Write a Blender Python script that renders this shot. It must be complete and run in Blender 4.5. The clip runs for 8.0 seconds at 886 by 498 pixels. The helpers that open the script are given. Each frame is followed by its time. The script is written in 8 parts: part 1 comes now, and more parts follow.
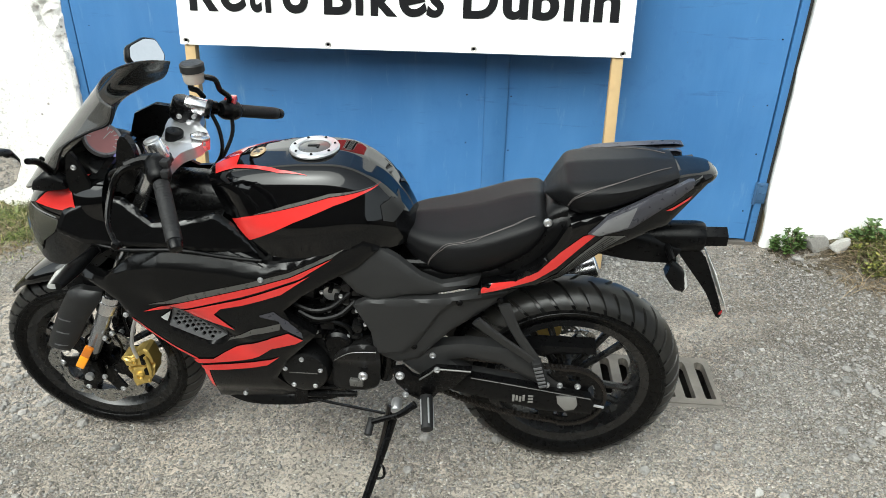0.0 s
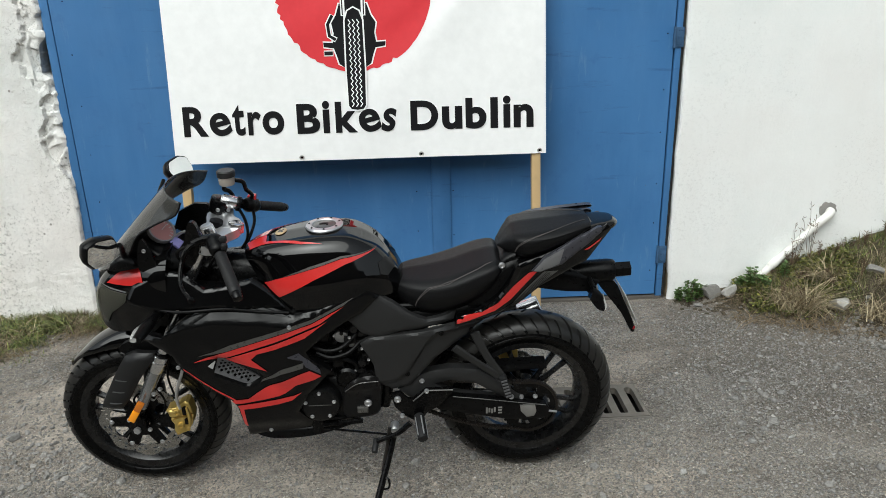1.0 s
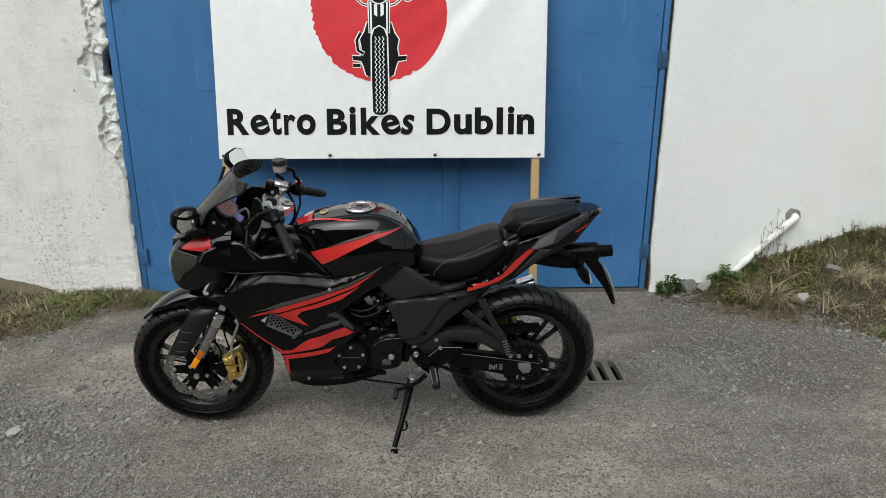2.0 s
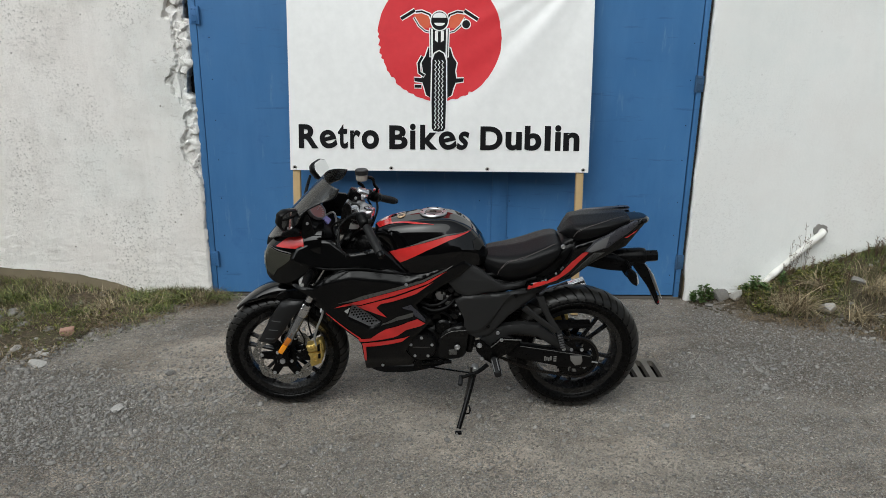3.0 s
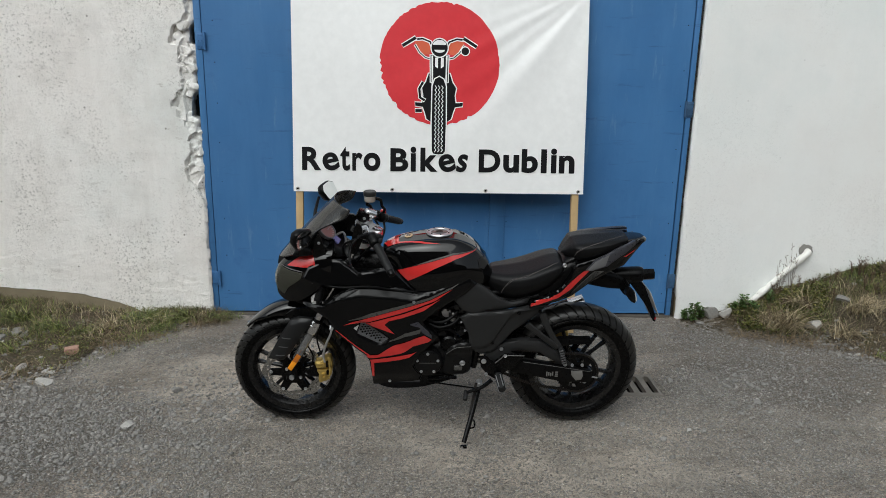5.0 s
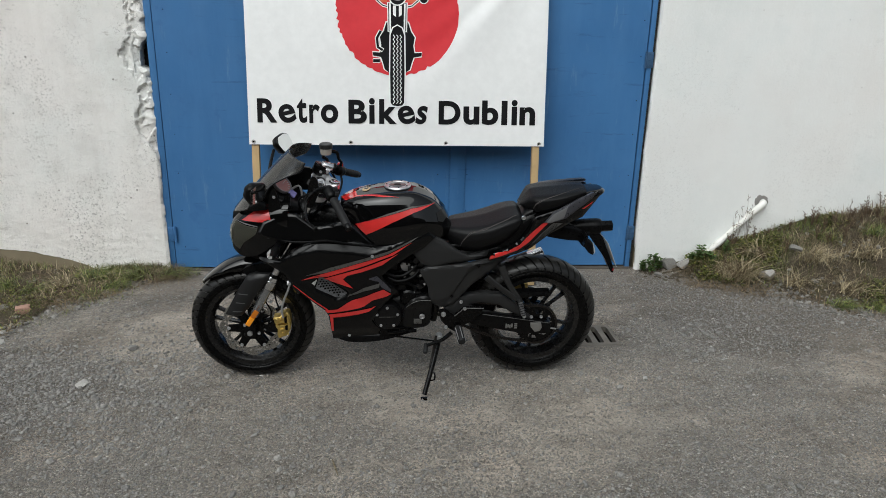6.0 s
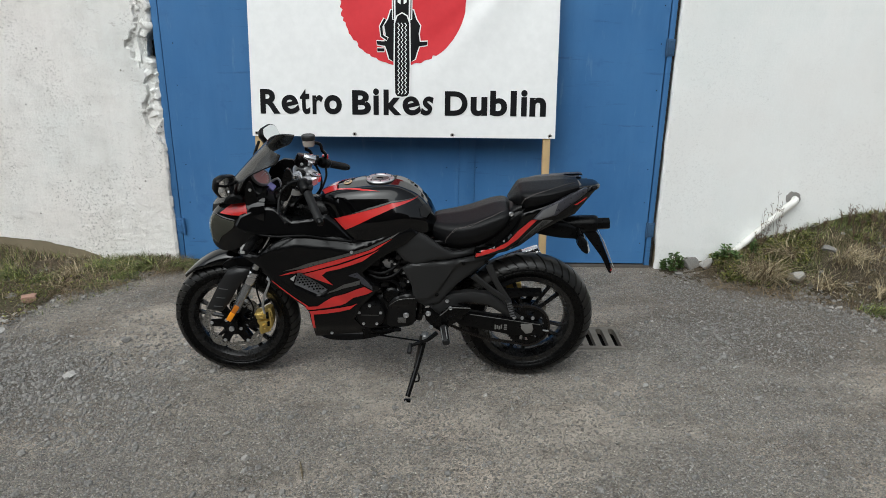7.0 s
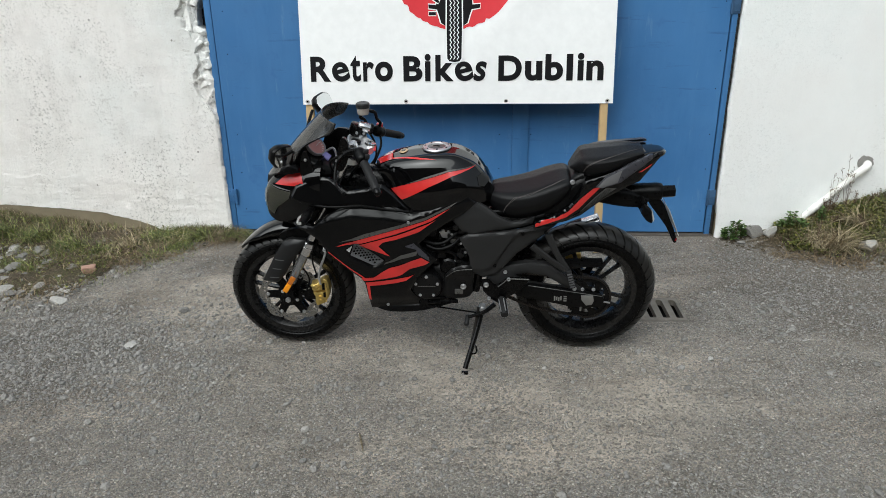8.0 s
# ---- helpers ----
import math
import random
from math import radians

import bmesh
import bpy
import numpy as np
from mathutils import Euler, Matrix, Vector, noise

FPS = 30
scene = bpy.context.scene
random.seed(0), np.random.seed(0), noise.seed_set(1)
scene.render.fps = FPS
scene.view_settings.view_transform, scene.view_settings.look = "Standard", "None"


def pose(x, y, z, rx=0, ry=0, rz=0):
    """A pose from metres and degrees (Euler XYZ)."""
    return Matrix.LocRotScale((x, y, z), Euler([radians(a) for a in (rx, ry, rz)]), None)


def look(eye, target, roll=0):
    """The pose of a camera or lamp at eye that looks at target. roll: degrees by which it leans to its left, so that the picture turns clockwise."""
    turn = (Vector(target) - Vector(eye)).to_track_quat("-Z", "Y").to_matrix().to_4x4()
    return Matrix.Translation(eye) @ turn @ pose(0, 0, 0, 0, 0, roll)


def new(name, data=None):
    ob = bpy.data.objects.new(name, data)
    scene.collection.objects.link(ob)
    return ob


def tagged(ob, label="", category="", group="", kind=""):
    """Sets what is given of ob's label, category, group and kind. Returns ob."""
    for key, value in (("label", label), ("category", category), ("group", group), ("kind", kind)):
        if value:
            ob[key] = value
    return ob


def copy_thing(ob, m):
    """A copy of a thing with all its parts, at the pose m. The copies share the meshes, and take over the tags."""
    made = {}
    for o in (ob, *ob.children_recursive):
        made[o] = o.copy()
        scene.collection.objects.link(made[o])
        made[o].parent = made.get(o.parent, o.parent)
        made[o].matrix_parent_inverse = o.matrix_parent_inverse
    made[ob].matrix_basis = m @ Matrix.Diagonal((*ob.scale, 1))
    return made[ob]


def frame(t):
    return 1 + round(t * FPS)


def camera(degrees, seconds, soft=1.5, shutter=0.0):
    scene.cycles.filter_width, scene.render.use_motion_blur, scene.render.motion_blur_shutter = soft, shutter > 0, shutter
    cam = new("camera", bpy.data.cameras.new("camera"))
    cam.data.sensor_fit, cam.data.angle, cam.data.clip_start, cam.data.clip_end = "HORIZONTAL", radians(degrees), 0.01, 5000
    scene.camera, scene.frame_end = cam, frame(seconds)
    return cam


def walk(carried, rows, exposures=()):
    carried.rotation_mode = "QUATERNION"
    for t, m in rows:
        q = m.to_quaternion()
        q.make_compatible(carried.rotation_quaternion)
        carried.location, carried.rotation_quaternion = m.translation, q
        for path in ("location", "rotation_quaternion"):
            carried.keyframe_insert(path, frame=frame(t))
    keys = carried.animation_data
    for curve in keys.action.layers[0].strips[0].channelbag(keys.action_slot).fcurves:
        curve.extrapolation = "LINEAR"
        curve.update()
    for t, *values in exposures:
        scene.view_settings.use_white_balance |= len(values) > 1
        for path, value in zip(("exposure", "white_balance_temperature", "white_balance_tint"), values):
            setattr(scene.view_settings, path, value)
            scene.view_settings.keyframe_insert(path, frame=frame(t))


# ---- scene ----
cam = camera(63.6, 8.0, 0.5)
PATH = [
    (0, (0.143, 0.174, 1.631), (0.016, 1.934, 0.689), 0.9),
    (0.5, (0.087, -0.151, 1.657), (0.075, 1.64, 0.769), -2.5),
    (0.8, (0.034, -0.325, 1.710), (0.035, 1.535, 0.975), -0.7),
    (1, (0.015, -0.463, 1.708), (0.079, 1.426, 1.053), -1.4),
    (1.5, (-0.088, -0.742, 1.77), (0.065, 1.136, 1.098), -0.7),
    (2, (-0.077, -0.98, 1.748), (-0.002, 0.919, 1.127), 0.2),
    (2.2, (-0.073, -1.088, 1.769), (-0.105, 0.807, 1.132), 0.6),
    (3.3, (-0.385, -1.373, 1.786), (-0.347, 0.559, 1.269), 0.7),
    (3.5, (-0.415, -1.392, 1.785), (-0.385, 0.548, 1.299), 0.3),
    (3.7, (-0.433, -1.407, 1.790), (-0.361, 0.527, 1.288), 0.9),
    (4, (-0.412, -1.418, 1.794), (-0.351, 0.519, 1.3), 0.9),
    (5.3, (-0.401, -1.451, 1.809), (-0.321, 0.472, 1.265), 1.3),
    (5.5, (-0.398, -1.443, 1.807), (-0.279, 0.466, 1.222), 1.4),
    (6, (-0.369, -1.425, 1.797), (-0.203, 0.464, 1.159), 1.4),
    (6.5, (-0.252, -1.386, 1.791), (-0.1, 0.498, 1.138), 0.2),
    (6.8, (-0.119, -1.327, 1.797), (-0.039, 0.564, 1.151), 0.6),
    (7, (-0.032, -1.295, 1.774), (-0.023, 0.592, 1.114), 0.7),
    (7.5, (0.046, -1.258, 1.766), (0.077, 0.595, 1.015), -0.1),
    (8, (-0.103, -1.223, 1.757), (-0.211, 0.631, 1.013), -0.8),
]
EXPOSURES = [(0, 1.40, 6250, 1), (0.5, 1.14, 6300, 1), (1, 0.57, 6200, 3), (1.5, 0.38, 6200, 4), (2, 0.33, 6200, 4), (3.5, 0.19, 6180, 5), (4, 0.17, 6180, 5), (5.5, 0.23, 6160, 5), (6.5, 0.31, 6150, 5), (7, 0.37, 6120, 5), (8, 0.56, 6100, 4)]
walk(cam, [(t, look(eye, target, roll)) for t, eye, target, roll in PATH], EXPOSURES)

# ---- sky and sun: a bright overcast day, the softened sun high behind the camera ----
SUN_UP, SUN_FROM = 48, 205
world = bpy.data.worlds.new("sky")
scene.world = world
world.use_nodes = True
wt = world.node_tree
sky = wt.nodes.new("ShaderNodeTexSky")
sky.sky_type, sky.sun_disc = "NISHITA", False
sky.sun_elevation, sky.sun_rotation = radians(SUN_UP), radians(SUN_FROM)
sky.dust_density, sky.air_density = 4.0, 1.0
veil = wt.nodes.new("ShaderNodeHueSaturation")
veil.inputs["Saturation"].default_value = 0.22
wt.links.new(sky.outputs[0], veil.inputs["Color"])
wt.links.new(veil.outputs[0], wt.nodes["Background"].inputs[0])
wt.nodes["Background"].inputs[1].default_value = 0.115
sun = new("sun", bpy.data.lights.new("sun", "SUN"))
sun.data.energy, sun.data.angle, sun.data.color = 1.35, radians(70), (1.0, 0.96, 0.9)
sa, se = radians(SUN_FROM), radians(SUN_UP)
sun.matrix_world = look((math.sin(sa) * math.cos(se) * 20, math.cos(sa) * math.cos(se) * 20, math.sin(se) * 20), (0, 0, 0))

# ---- materials ----
def shader(name):
    m = bpy.data.materials.new(name)
    m.use_nodes = True
    t = m.node_tree
    return m, t, t.nodes["Principled BSDF"]


def add(t, kind, links=(), **values):
    n = t.nodes.new(kind)
    for k, v in values.items():
        n.inputs[k].default_value = v
    for k, src in links:
        t.links.new(src, n.inputs[k])
    return n


def ramp(t, src, stops):
    r = t.nodes.new("ShaderNodeValToRGB")
    els = r.color_ramp.elements
    while len(els) < len(stops):
        els.new(0.5)
    for e, (p, c) in zip(els, stops):
        e.position, e.color = p, (*c, 1) if len(c) == 3 else c
    t.links.new(src, r.inputs[0])
    return r.outputs[0]


def mix(t, fac, a, b, how="MIX"):
    n = t.nodes.new("ShaderNodeMix")
    n.data_type, n.blend_type = "RGBA", how
    for i, v in ((0, fac), (6, a), (7, b)):
        if isinstance(v, (int, float)):
            n.inputs[i].default_value = v
        elif isinstance(v, tuple):
            n.inputs[i].default_value = (*v, 1)
        else:
            t.links.new(v, n.inputs[i])
    return n.outputs[2]


def place(t, world_space=False, scale=(1, 1, 1)):
    src = t.nodes.new("ShaderNodeNewGeometry").outputs["Position"] if world_space else t.nodes.new("ShaderNodeTexCoord").outputs["Object"]
    if scale == (1, 1, 1):
        return src
    return add(t, "ShaderNodeMapping", [("Vector", src)], Scale=scale).outputs[0]


def noise_of(t, at, scale, detail=4.0, rough=0.55):
    return add(t, "ShaderNodeTexNoise", [("Vector", at)], Scale=scale, Detail=detail, Roughness=rough).outputs[0]


def bump(t, bsdf, height, strength, dist):
    b = add(t, "ShaderNodeBump", [("Height", height)], Strength=strength, Distance=dist)
    t.links.new(b.outputs[0], bsdf.inputs["Normal"])
    return b


def plain(name, color, rough=0.5, metal=0.0, vary=0.12, grain=60.0, relief=0.0, coat=0.0, dust=0.0, spec=0.5):
    """Painted, plastic or metal surface with a broad and a fine variation, some dust and a fine relief."""
    m, t, p = shader(name)
    at = place(t)
    broad, fine = noise_of(t, at, 9.0, 3.0), noise_of(t, at, grain, 5.0)
    lo, hi = tuple(c * (1 - vary) for c in color), tuple(min(1, c * (1 + vary)) for c in color)
    col = mix(t, broad, lo, hi)
    col = mix(t, ramp(t, fine, [(0.35, (0.0,) * 3), (0.75, (0.25,) * 3)]), col, tuple(min(1, c * 1.25 + 0.004) for c in color))
    if dust:
        mask = ramp(t, noise_of(t, at, 5.0, 8.0, 0.7), [(0.45, (0,) * 3), (0.8, (dust,) * 3)])
        col = mix(t, mask, col, (0.24, 0.21, 0.18))
    t.links.new(col, p.inputs["Base Color"])
    r = ramp(t, fine, [(0.3, (rough * 0.85,) * 3), (0.7, (min(1, rough * 1.15),) * 3)])
    t.links.new(r, p.inputs["Roughness"])
    p.inputs["Metallic"].default_value = metal
    p.inputs["Specular IOR Level"].default_value = spec
    p.inputs["Coat Weight"].default_value = coat
    p.inputs["Coat Roughness"].default_value = 0.06
    if relief:
        bump(t, p, noise_of(t, at, grain * 4, 4.0), 0.4, relief)
    return m


def make_plaster(name="white_masonry_paint", grit=1.0, age=1.0, tint=(1.0, 0.985, 0.975)):
    m, t, p = shader(name)
    at = place(t, True)
    broad, mid, fine = noise_of(t, at, 1.1, 5.0, 0.6), noise_of(t, at, 6.0, 6.0, 0.65), noise_of(t, at, 62.0, 7.0, 0.8)
    col = ramp(t, broad, [(0.3, (0.83, 0.845, 0.825)), (0.5, (0.895, 0.880, 0.855)), (0.72, (0.88, 0.845, 0.815))])
    col = mix(t, ramp(t, mid, [(0.44, (0, 0, 0)), (0.74, (0.4 * age,) * 3)]), col, (0.62, 0.60, 0.565))
    rub = ramp(t, noise_of(t, place(t, True, (1, 1, 0.6)), 1.5, 8.0, 0.72), [(0.46, (0.05 * age,) * 3), (0.60, (1.0 * age,) * 3)])
    pits = ramp(t, fine, [(0.53, (0, 0, 0)), (0.60, (1, 1, 1))])
    col = mix(t, mix(t, 1.0, pits, rub, "MULTIPLY"), col, (0.37, 0.35, 0.33))
    scab = ramp(t, noise_of(t, place(t, True, (0.6, 1, 1.5)), 9.0, 9.0, 0.78), [(0.60, (0, 0, 0)), (0.66, (0.55 * age,) * 3)])
    col = mix(t, scab, col, (0.50, 0.475, 0.44))
    runs = ramp(t, noise_of(t, place(t, True, (7, 7, 0.5)), 1.6, 5.0, 0.6), [(0.5, (0, 0, 0)), (0.75, (0.18 * age,) * 3)])
    col = mix(t, runs, col, (0.58, 0.55, 0.50))
    specks = add(t, "ShaderNodeTexVoronoi", [("Vector", at)], Scale=7.0)
    dot = ramp(t, specks.outputs["Distance"], [(0.03, (0.85 * age,) * 3), (0.055, (0, 0, 0))])
    col = mix(t, dot, col, (0.22, 0.2, 0.18))
    col = mix(t, 1.0, col, tint, "MULTIPLY")
    t.links.new(col, p.inputs["Base Color"])
    p.inputs["Roughness"].default_value = 0.9
    p.inputs["Specular IOR Level"].default_value = 0.25
    h = mix(t, 0.45, fine, noise_of(t, at, 24.0, 6.0, 0.65))
    bump(t, p, h, 1.0 * grit, 0.014)
    return m


def make_blue():
    m, t, p = shader("blue_gloss_paint_on_steel")
    at = place(t, True)
    runs = noise_of(t, place(t, True, (5, 1, 0.9)), 1.6, 8.0, 0.65)
    broad, mid = noise_of(t, at, 1.6, 4.0), noise_of(t, at, 8.0, 6.0, 0.65)
    col = ramp(t, broad, [(0.3, (0.042, 0.140, 0.325)), (0.7, (0.060, 0.180, 0.395))])
    col = mix(t, ramp(t, runs, [(0.45, (0, 0, 0)), (0.72, (0.38,) * 3)]), col, (0.082, 0.215, 0.44))
    col = mix(t, ramp(t, mid, [(0.60, (0, 0, 0)), (0.78, (0.5,) * 3)]), col, (0.028, 0.10, 0.28))
    scuff = ramp(t, noise_of(t, place(t, True, (1.0, 1.0, 9.0)), 2.6, 7.0, 0.7), [(0.60, (0, 0, 0)), (0.68, (0.55,) * 3)])
    col = mix(t, scuff, col, (0.030, 0.085, 0.205))
    pale = ramp(t, noise_of(t, place(t, True, (9.0, 1.0, 1.3)), 2.0, 7.0, 0.7), [(0.60, (0, 0, 0)), (0.72, (0.5,) * 3)])
    col = mix(t, pale, col, (0.15, 0.27, 0.43))
    chips = ramp(t, noise_of(t, at, 38.0, 5.0, 0.7), [(0.70, (0, 0, 0)), (0.74, (0.7,) * 3)])
    col = mix(t, chips, col, (0.10, 0.12, 0.15))
    t.links.new(col, p.inputs["Base Color"])
    t.links.new(ramp(t, mid, [(0.3, (0.34,) * 3), (0.8, (0.55,) * 3)]), p.inputs["Roughness"])
    bump(t, p, mix(t, 0.35, noise_of(t, at, 2.2, 2.0), mid), 0.35, 0.012)
    return m


def make_ground():
    """Beige fines trodden hard, with angular grey chips lying in them as the mesh's own cover value says."""
    m, t, p = shader("compacted_gravel")
    at = place(t, True)
    cover = t.nodes.new("ShaderNodeAttribute")
    cover.attribute_name = "cover"
    warp = add(t, "ShaderNodeVectorMath", [(0, add(t, "ShaderNodeTexNoise", [("Vector", at)], Scale=60.0, Detail=3.0).outputs["Color"])])
    warp.operation, warp.inputs[1].default_value = "SCALE", (0, 0, 0)
    warp.inputs["Scale"].default_value = 0.012
    bent = add(t, "ShaderNodeVectorMath", [(0, at), (1, warp.outputs[0])]).outputs[0]
    broad, mid, fine = noise_of(t, at, 1.3, 8.0, 0.66), noise_of(t, at, 7.0, 8.0, 0.7), noise_of(t, at, 160.0, 5.0, 0.75)
    sand = ramp(t, broad, [(0.32, (0.235, 0.220, 0.198)), (0.50, (0.305, 0.278, 0.246)), (0.66, (0.36, 0.318, 0.275))])
    sand = mix(t, 0.75, sand, ramp(t, mid, [(0.30, (0.62,) * 3), (0.50, (1.0,) * 3), (0.70, (1.28,) * 3)]), "MULTIPLY")
    sand = mix(t, 0.65, sand, ramp(t, fine, [(0.30, (0.55,) * 3), (0.50, (1.0,) * 3), (0.70, (1.42,) * 3)]), "MULTIPLY")
    col, height = sand, ramp(t, fine, [(0.2, (0.0,) * 3), (0.8, (0.22,) * 3)])
    for scale, part_of in ((230.0, 0.75), (125.0, 1.0)):
        cell = add(t, "ShaderNodeTexVoronoi", [("Vector", bent)], Scale=scale)
        rim = add(t, "ShaderNodeTexVoronoi", [("Vector", bent)], Scale=scale)
        rim.feature = "DISTANCE_TO_EDGE"
        rgb = add(t, "ShaderNodeSeparateColor", [("Color", cell.outputs["Color"])])
        tone = ramp(t, rgb.outputs[0], [(0.0, (0.135, 0.132, 0.127)), (0.35, (0.220, 0.213, 0.203)), (0.70, (0.300, 0.288, 0.271)), (0.92, (0.375, 0.360, 0.336)), (1.0, (0.52, 0.50, 0.47))])
        tone = mix(t, 0.5, tone, ramp(t, fine, [(0.3, (0.7,) * 3), (0.7, (1.25,) * 3)]), "MULTIPLY")
        body = ramp(t, rim.outputs["Distance"], [(0.03, (0.0,) * 3), (0.10, (1.0,) * 3)])
        lie = add(t, "ShaderNodeMath", [(0, rgb.outputs[1]), (1, cover.outputs["Fac"])])
        lie.operation = "LESS_THAN"
        here = add(t, "ShaderNodeMath", [(0, lie.outputs[0]), (1, body)])
        here.operation = "MULTIPLY"
        # darker fines between chips, also painting the shade the bump can't give
        bed_shade = add(t, "ShaderNodeMath", [(0, lie.outputs[0])])
        bed_shade.operation, bed_shade.inputs[1].default_value = "MULTIPLY", 0.72
        col = mix(t, bed_shade.outputs[0], col, (0.170, 0.156, 0.137))
        col = mix(t, here.outputs[0], col, tone)
        dome = ramp(t, rim.outputs["Distance"], [(0.02, (0.0,) * 3), (0.22, (part_of,) * 3)])
        height = mix(t, lie.outputs[0], height, dome)
    # noise raised round set spots picks where the colour is darker
    patch_noise = noise_of(t, place(t, True, (1.0, 1.7, 1.0)), 2.1, 9.0, 0.74)
    for spot, reach in (((2.7, 2.35, 0.0), 1.5), ((-2.3, 1.7, 0.0), 1.0), ((1.6, 3.1, 0.0), 1.2), ((2.1, 2.8, 0.0), 0.9), ((-1.7, 3.05, 0.0), 0.8)):
        away = add(t, "ShaderNodeVectorMath", [(0, at)])
        away.operation, away.inputs[1].default_value = "DISTANCE", spot
        fall = add(t, "ShaderNodeMapRange", [("Value", away.outputs["Value"])], **{"From Min": 0.1, "From Max": reach, "To Min": 0.20, "To Max": 0.0})
        patch_noise = add(t, "ShaderNodeMath", [(0, patch_noise), (1, fall.outputs[0])]).outputs[0]
    dark_patch = ramp(t, patch_noise, [(0.50, (0, 0, 0)), (0.68, (0.6,) * 3)])
    col = mix(t, dark_patch, col, mix(t, 1.0, col, (0.42, 0.40, 0.38), "MULTIPLY"))
    col = mix(t, 1.0, col, (1.22, 1.175, 1.12), "MULTIPLY")
    t.links.new(col, p.inputs["Base Color"])
    p.inputs["Roughness"].default_value = 0.92
    p.inputs["Specular IOR Level"].default_value = 0.2
    bump(t, p, height, 1.0, 0.010)
    return m


def make_soil():
    """Dark crumbly earth with moss and dead stuff in it."""
    m, t, p = shader("moss_and_earth")
    at = place(t, True)
    broad, mid, fine = noise_of(t, at, 5.0, 8.0, 0.7), noise_of(t, at, 28.0, 7.0, 0.75), noise_of(t, at, 130.0, 5.0, 0.75)
    col = ramp(t, fine, [(0.30, (0.014, 0.011, 0.008)), (0.46, (0.062, 0.050, 0.035)), (0.57, (0.140, 0.115, 0.083)), (0.68, (0.30, 0.265, 0.21))])
    col = mix(t, ramp(t, mid, [(0.40, (0.0,) * 3), (0.62, (0.75,) * 3)]), col, (0.088, 0.074, 0.053))
    col = mix(t, ramp(t, broad, [(0.50, (0.0,) * 3), (0.64, (0.5,) * 3)]), col, ramp(t, fine, [(0.3, (0.018, 0.024, 0.006)), (0.7, (0.095, 0.105, 0.024))]))
    t.links.new(col, p.inputs["Base Color"])
    p.inputs["Roughness"].default_value = 0.95
    p.inputs["Specular IOR Level"].default_value = 0.15
    bump(t, p, mix(t, 0.5, mid, fine), 1.0, 0.02)
    return m


def make_stone(name, stops):
    m, t, p = shader(name)
    at = place(t, True)
    info = t.nodes.new("ShaderNodeNewGeometry")
    col = ramp(t, info.outputs["Random Per Island"], stops)
    col = mix(t, 0.35, col, ramp(t, noise_of(t, at, 120.0, 5.0, 0.7), [(0.3, (0.06, 0.058, 0.055)), (0.7, (0.42, 0.40, 0.37))]))
    t.links.new(col, p.inputs["Base Color"])
    p.inputs["Roughness"].default_value = 0.9
    bump(t, p, noise_of(t, at, 90.0, 5.0), 0.5, 0.004)
    return m


def make_leaf(name, stops, gloss=0.55):
    m, t, p = shader(name)
    info = t.nodes.new("ShaderNodeNewGeometry")
    col = ramp(t, info.outputs["Random Per Island"], stops)
    col = mix(t, 0.3, col, ramp(t, noise_of(t, place(t, True), 60.0), [(0.3, stops[0][1]), (0.7, stops[-1][1])]))
    t.links.new(col, p.inputs["Base Color"])
    p.inputs["Roughness"].default_value = gloss
    return m


def make_glass(name, tint, haze, haze_color):
    """Tinted clear plastic: light passes tinted, an even haze paints a pale sheen, and a gloss that grows at grazing
    angles.
    """
    m, t, p = shader(name)
    clear = add(t, "ShaderNodeBsdfTransparent", Color=(*tint, 1))
    # flat grey colour mixed in as a painted sheen
    worn = add(t, "ShaderNodeBsdfDiffuse", Color=(*haze_color, 1))
    film = add(t, "ShaderNodeMixShader", [(1, clear.outputs[0]), (2, worn.outputs[0])], Fac=haze)
    gloss = add(t, "ShaderNodeBsdfGlossy", Roughness=0.04)
    edge = add(t, "ShaderNodeFresnel", IOR=1.5)
    both = add(t, "ShaderNodeMixShader", [(0, edge.outputs[0]), (1, film.outputs[0]), (2, gloss.outputs[0])])
    t.links.new(both.outputs[0], t.nodes["Material Output"].inputs[0])
    t.nodes.remove(p)
    return m


PLASTER = make_plaster()
PLASTER_SMOOTH = make_plaster("smooth_white_masonry_paint", 0.35, 0.2, (0.905, 0.925, 0.935))
BROKEN = plain("broken_plaster_edge", (0.50, 0.47, 0.42), 0.95, 0, 0.2, 40, 0.006)
CEMENT = plain("brown_cement_base", (0.215, 0.178, 0.118), 0.95, 0, 0.25, 30, 0.006)
GREY_CEMENT = plain("grey_cement_patch", (0.22, 0.21, 0.195), 0.95, 0, 0.2, 40, 0.006)
DARK_WALL_AND_SILL = plain("dark_unseen_wall_and_threshold", (0.085, 0.075, 0.065), 0.95, 0, 0.3, 30, 0.006)
BLUE = make_blue()
HINGE_STEEL = plain("blue_overpainted_hinge", (0.045, 0.14, 0.32), 0.5, 0.2, 0.3, 60, 0.001)
HINGE_WORN = plain("worn_dark_blue_hinge", (0.036, 0.090, 0.18), 0.7, 0.2, 0.5, 60, 0.002)
GROUND = make_ground()
PVC = plain("white_pvc_pipe", (0.78, 0.77, 0.73), 0.35, 0, 0.06, 30, 0.0, dust=0.25)
CAST_IRON = plain("worn_cast_iron", (0.13, 0.118, 0.10), 0.85, 0.05, 0.4, 60, 0.003, 0.0, 0.75)
# near black for the drain pit and for painted gap shade
PIT_AND_GAP_BLACK = plain("black_drain_pit_and_gap_shade", (0.012, 0.011, 0.010), 0.95)
VINYL = plain("white_banner_vinyl", (0.79, 0.79, 0.785), 0.42, 0, 0.03, 20, 0.0004)
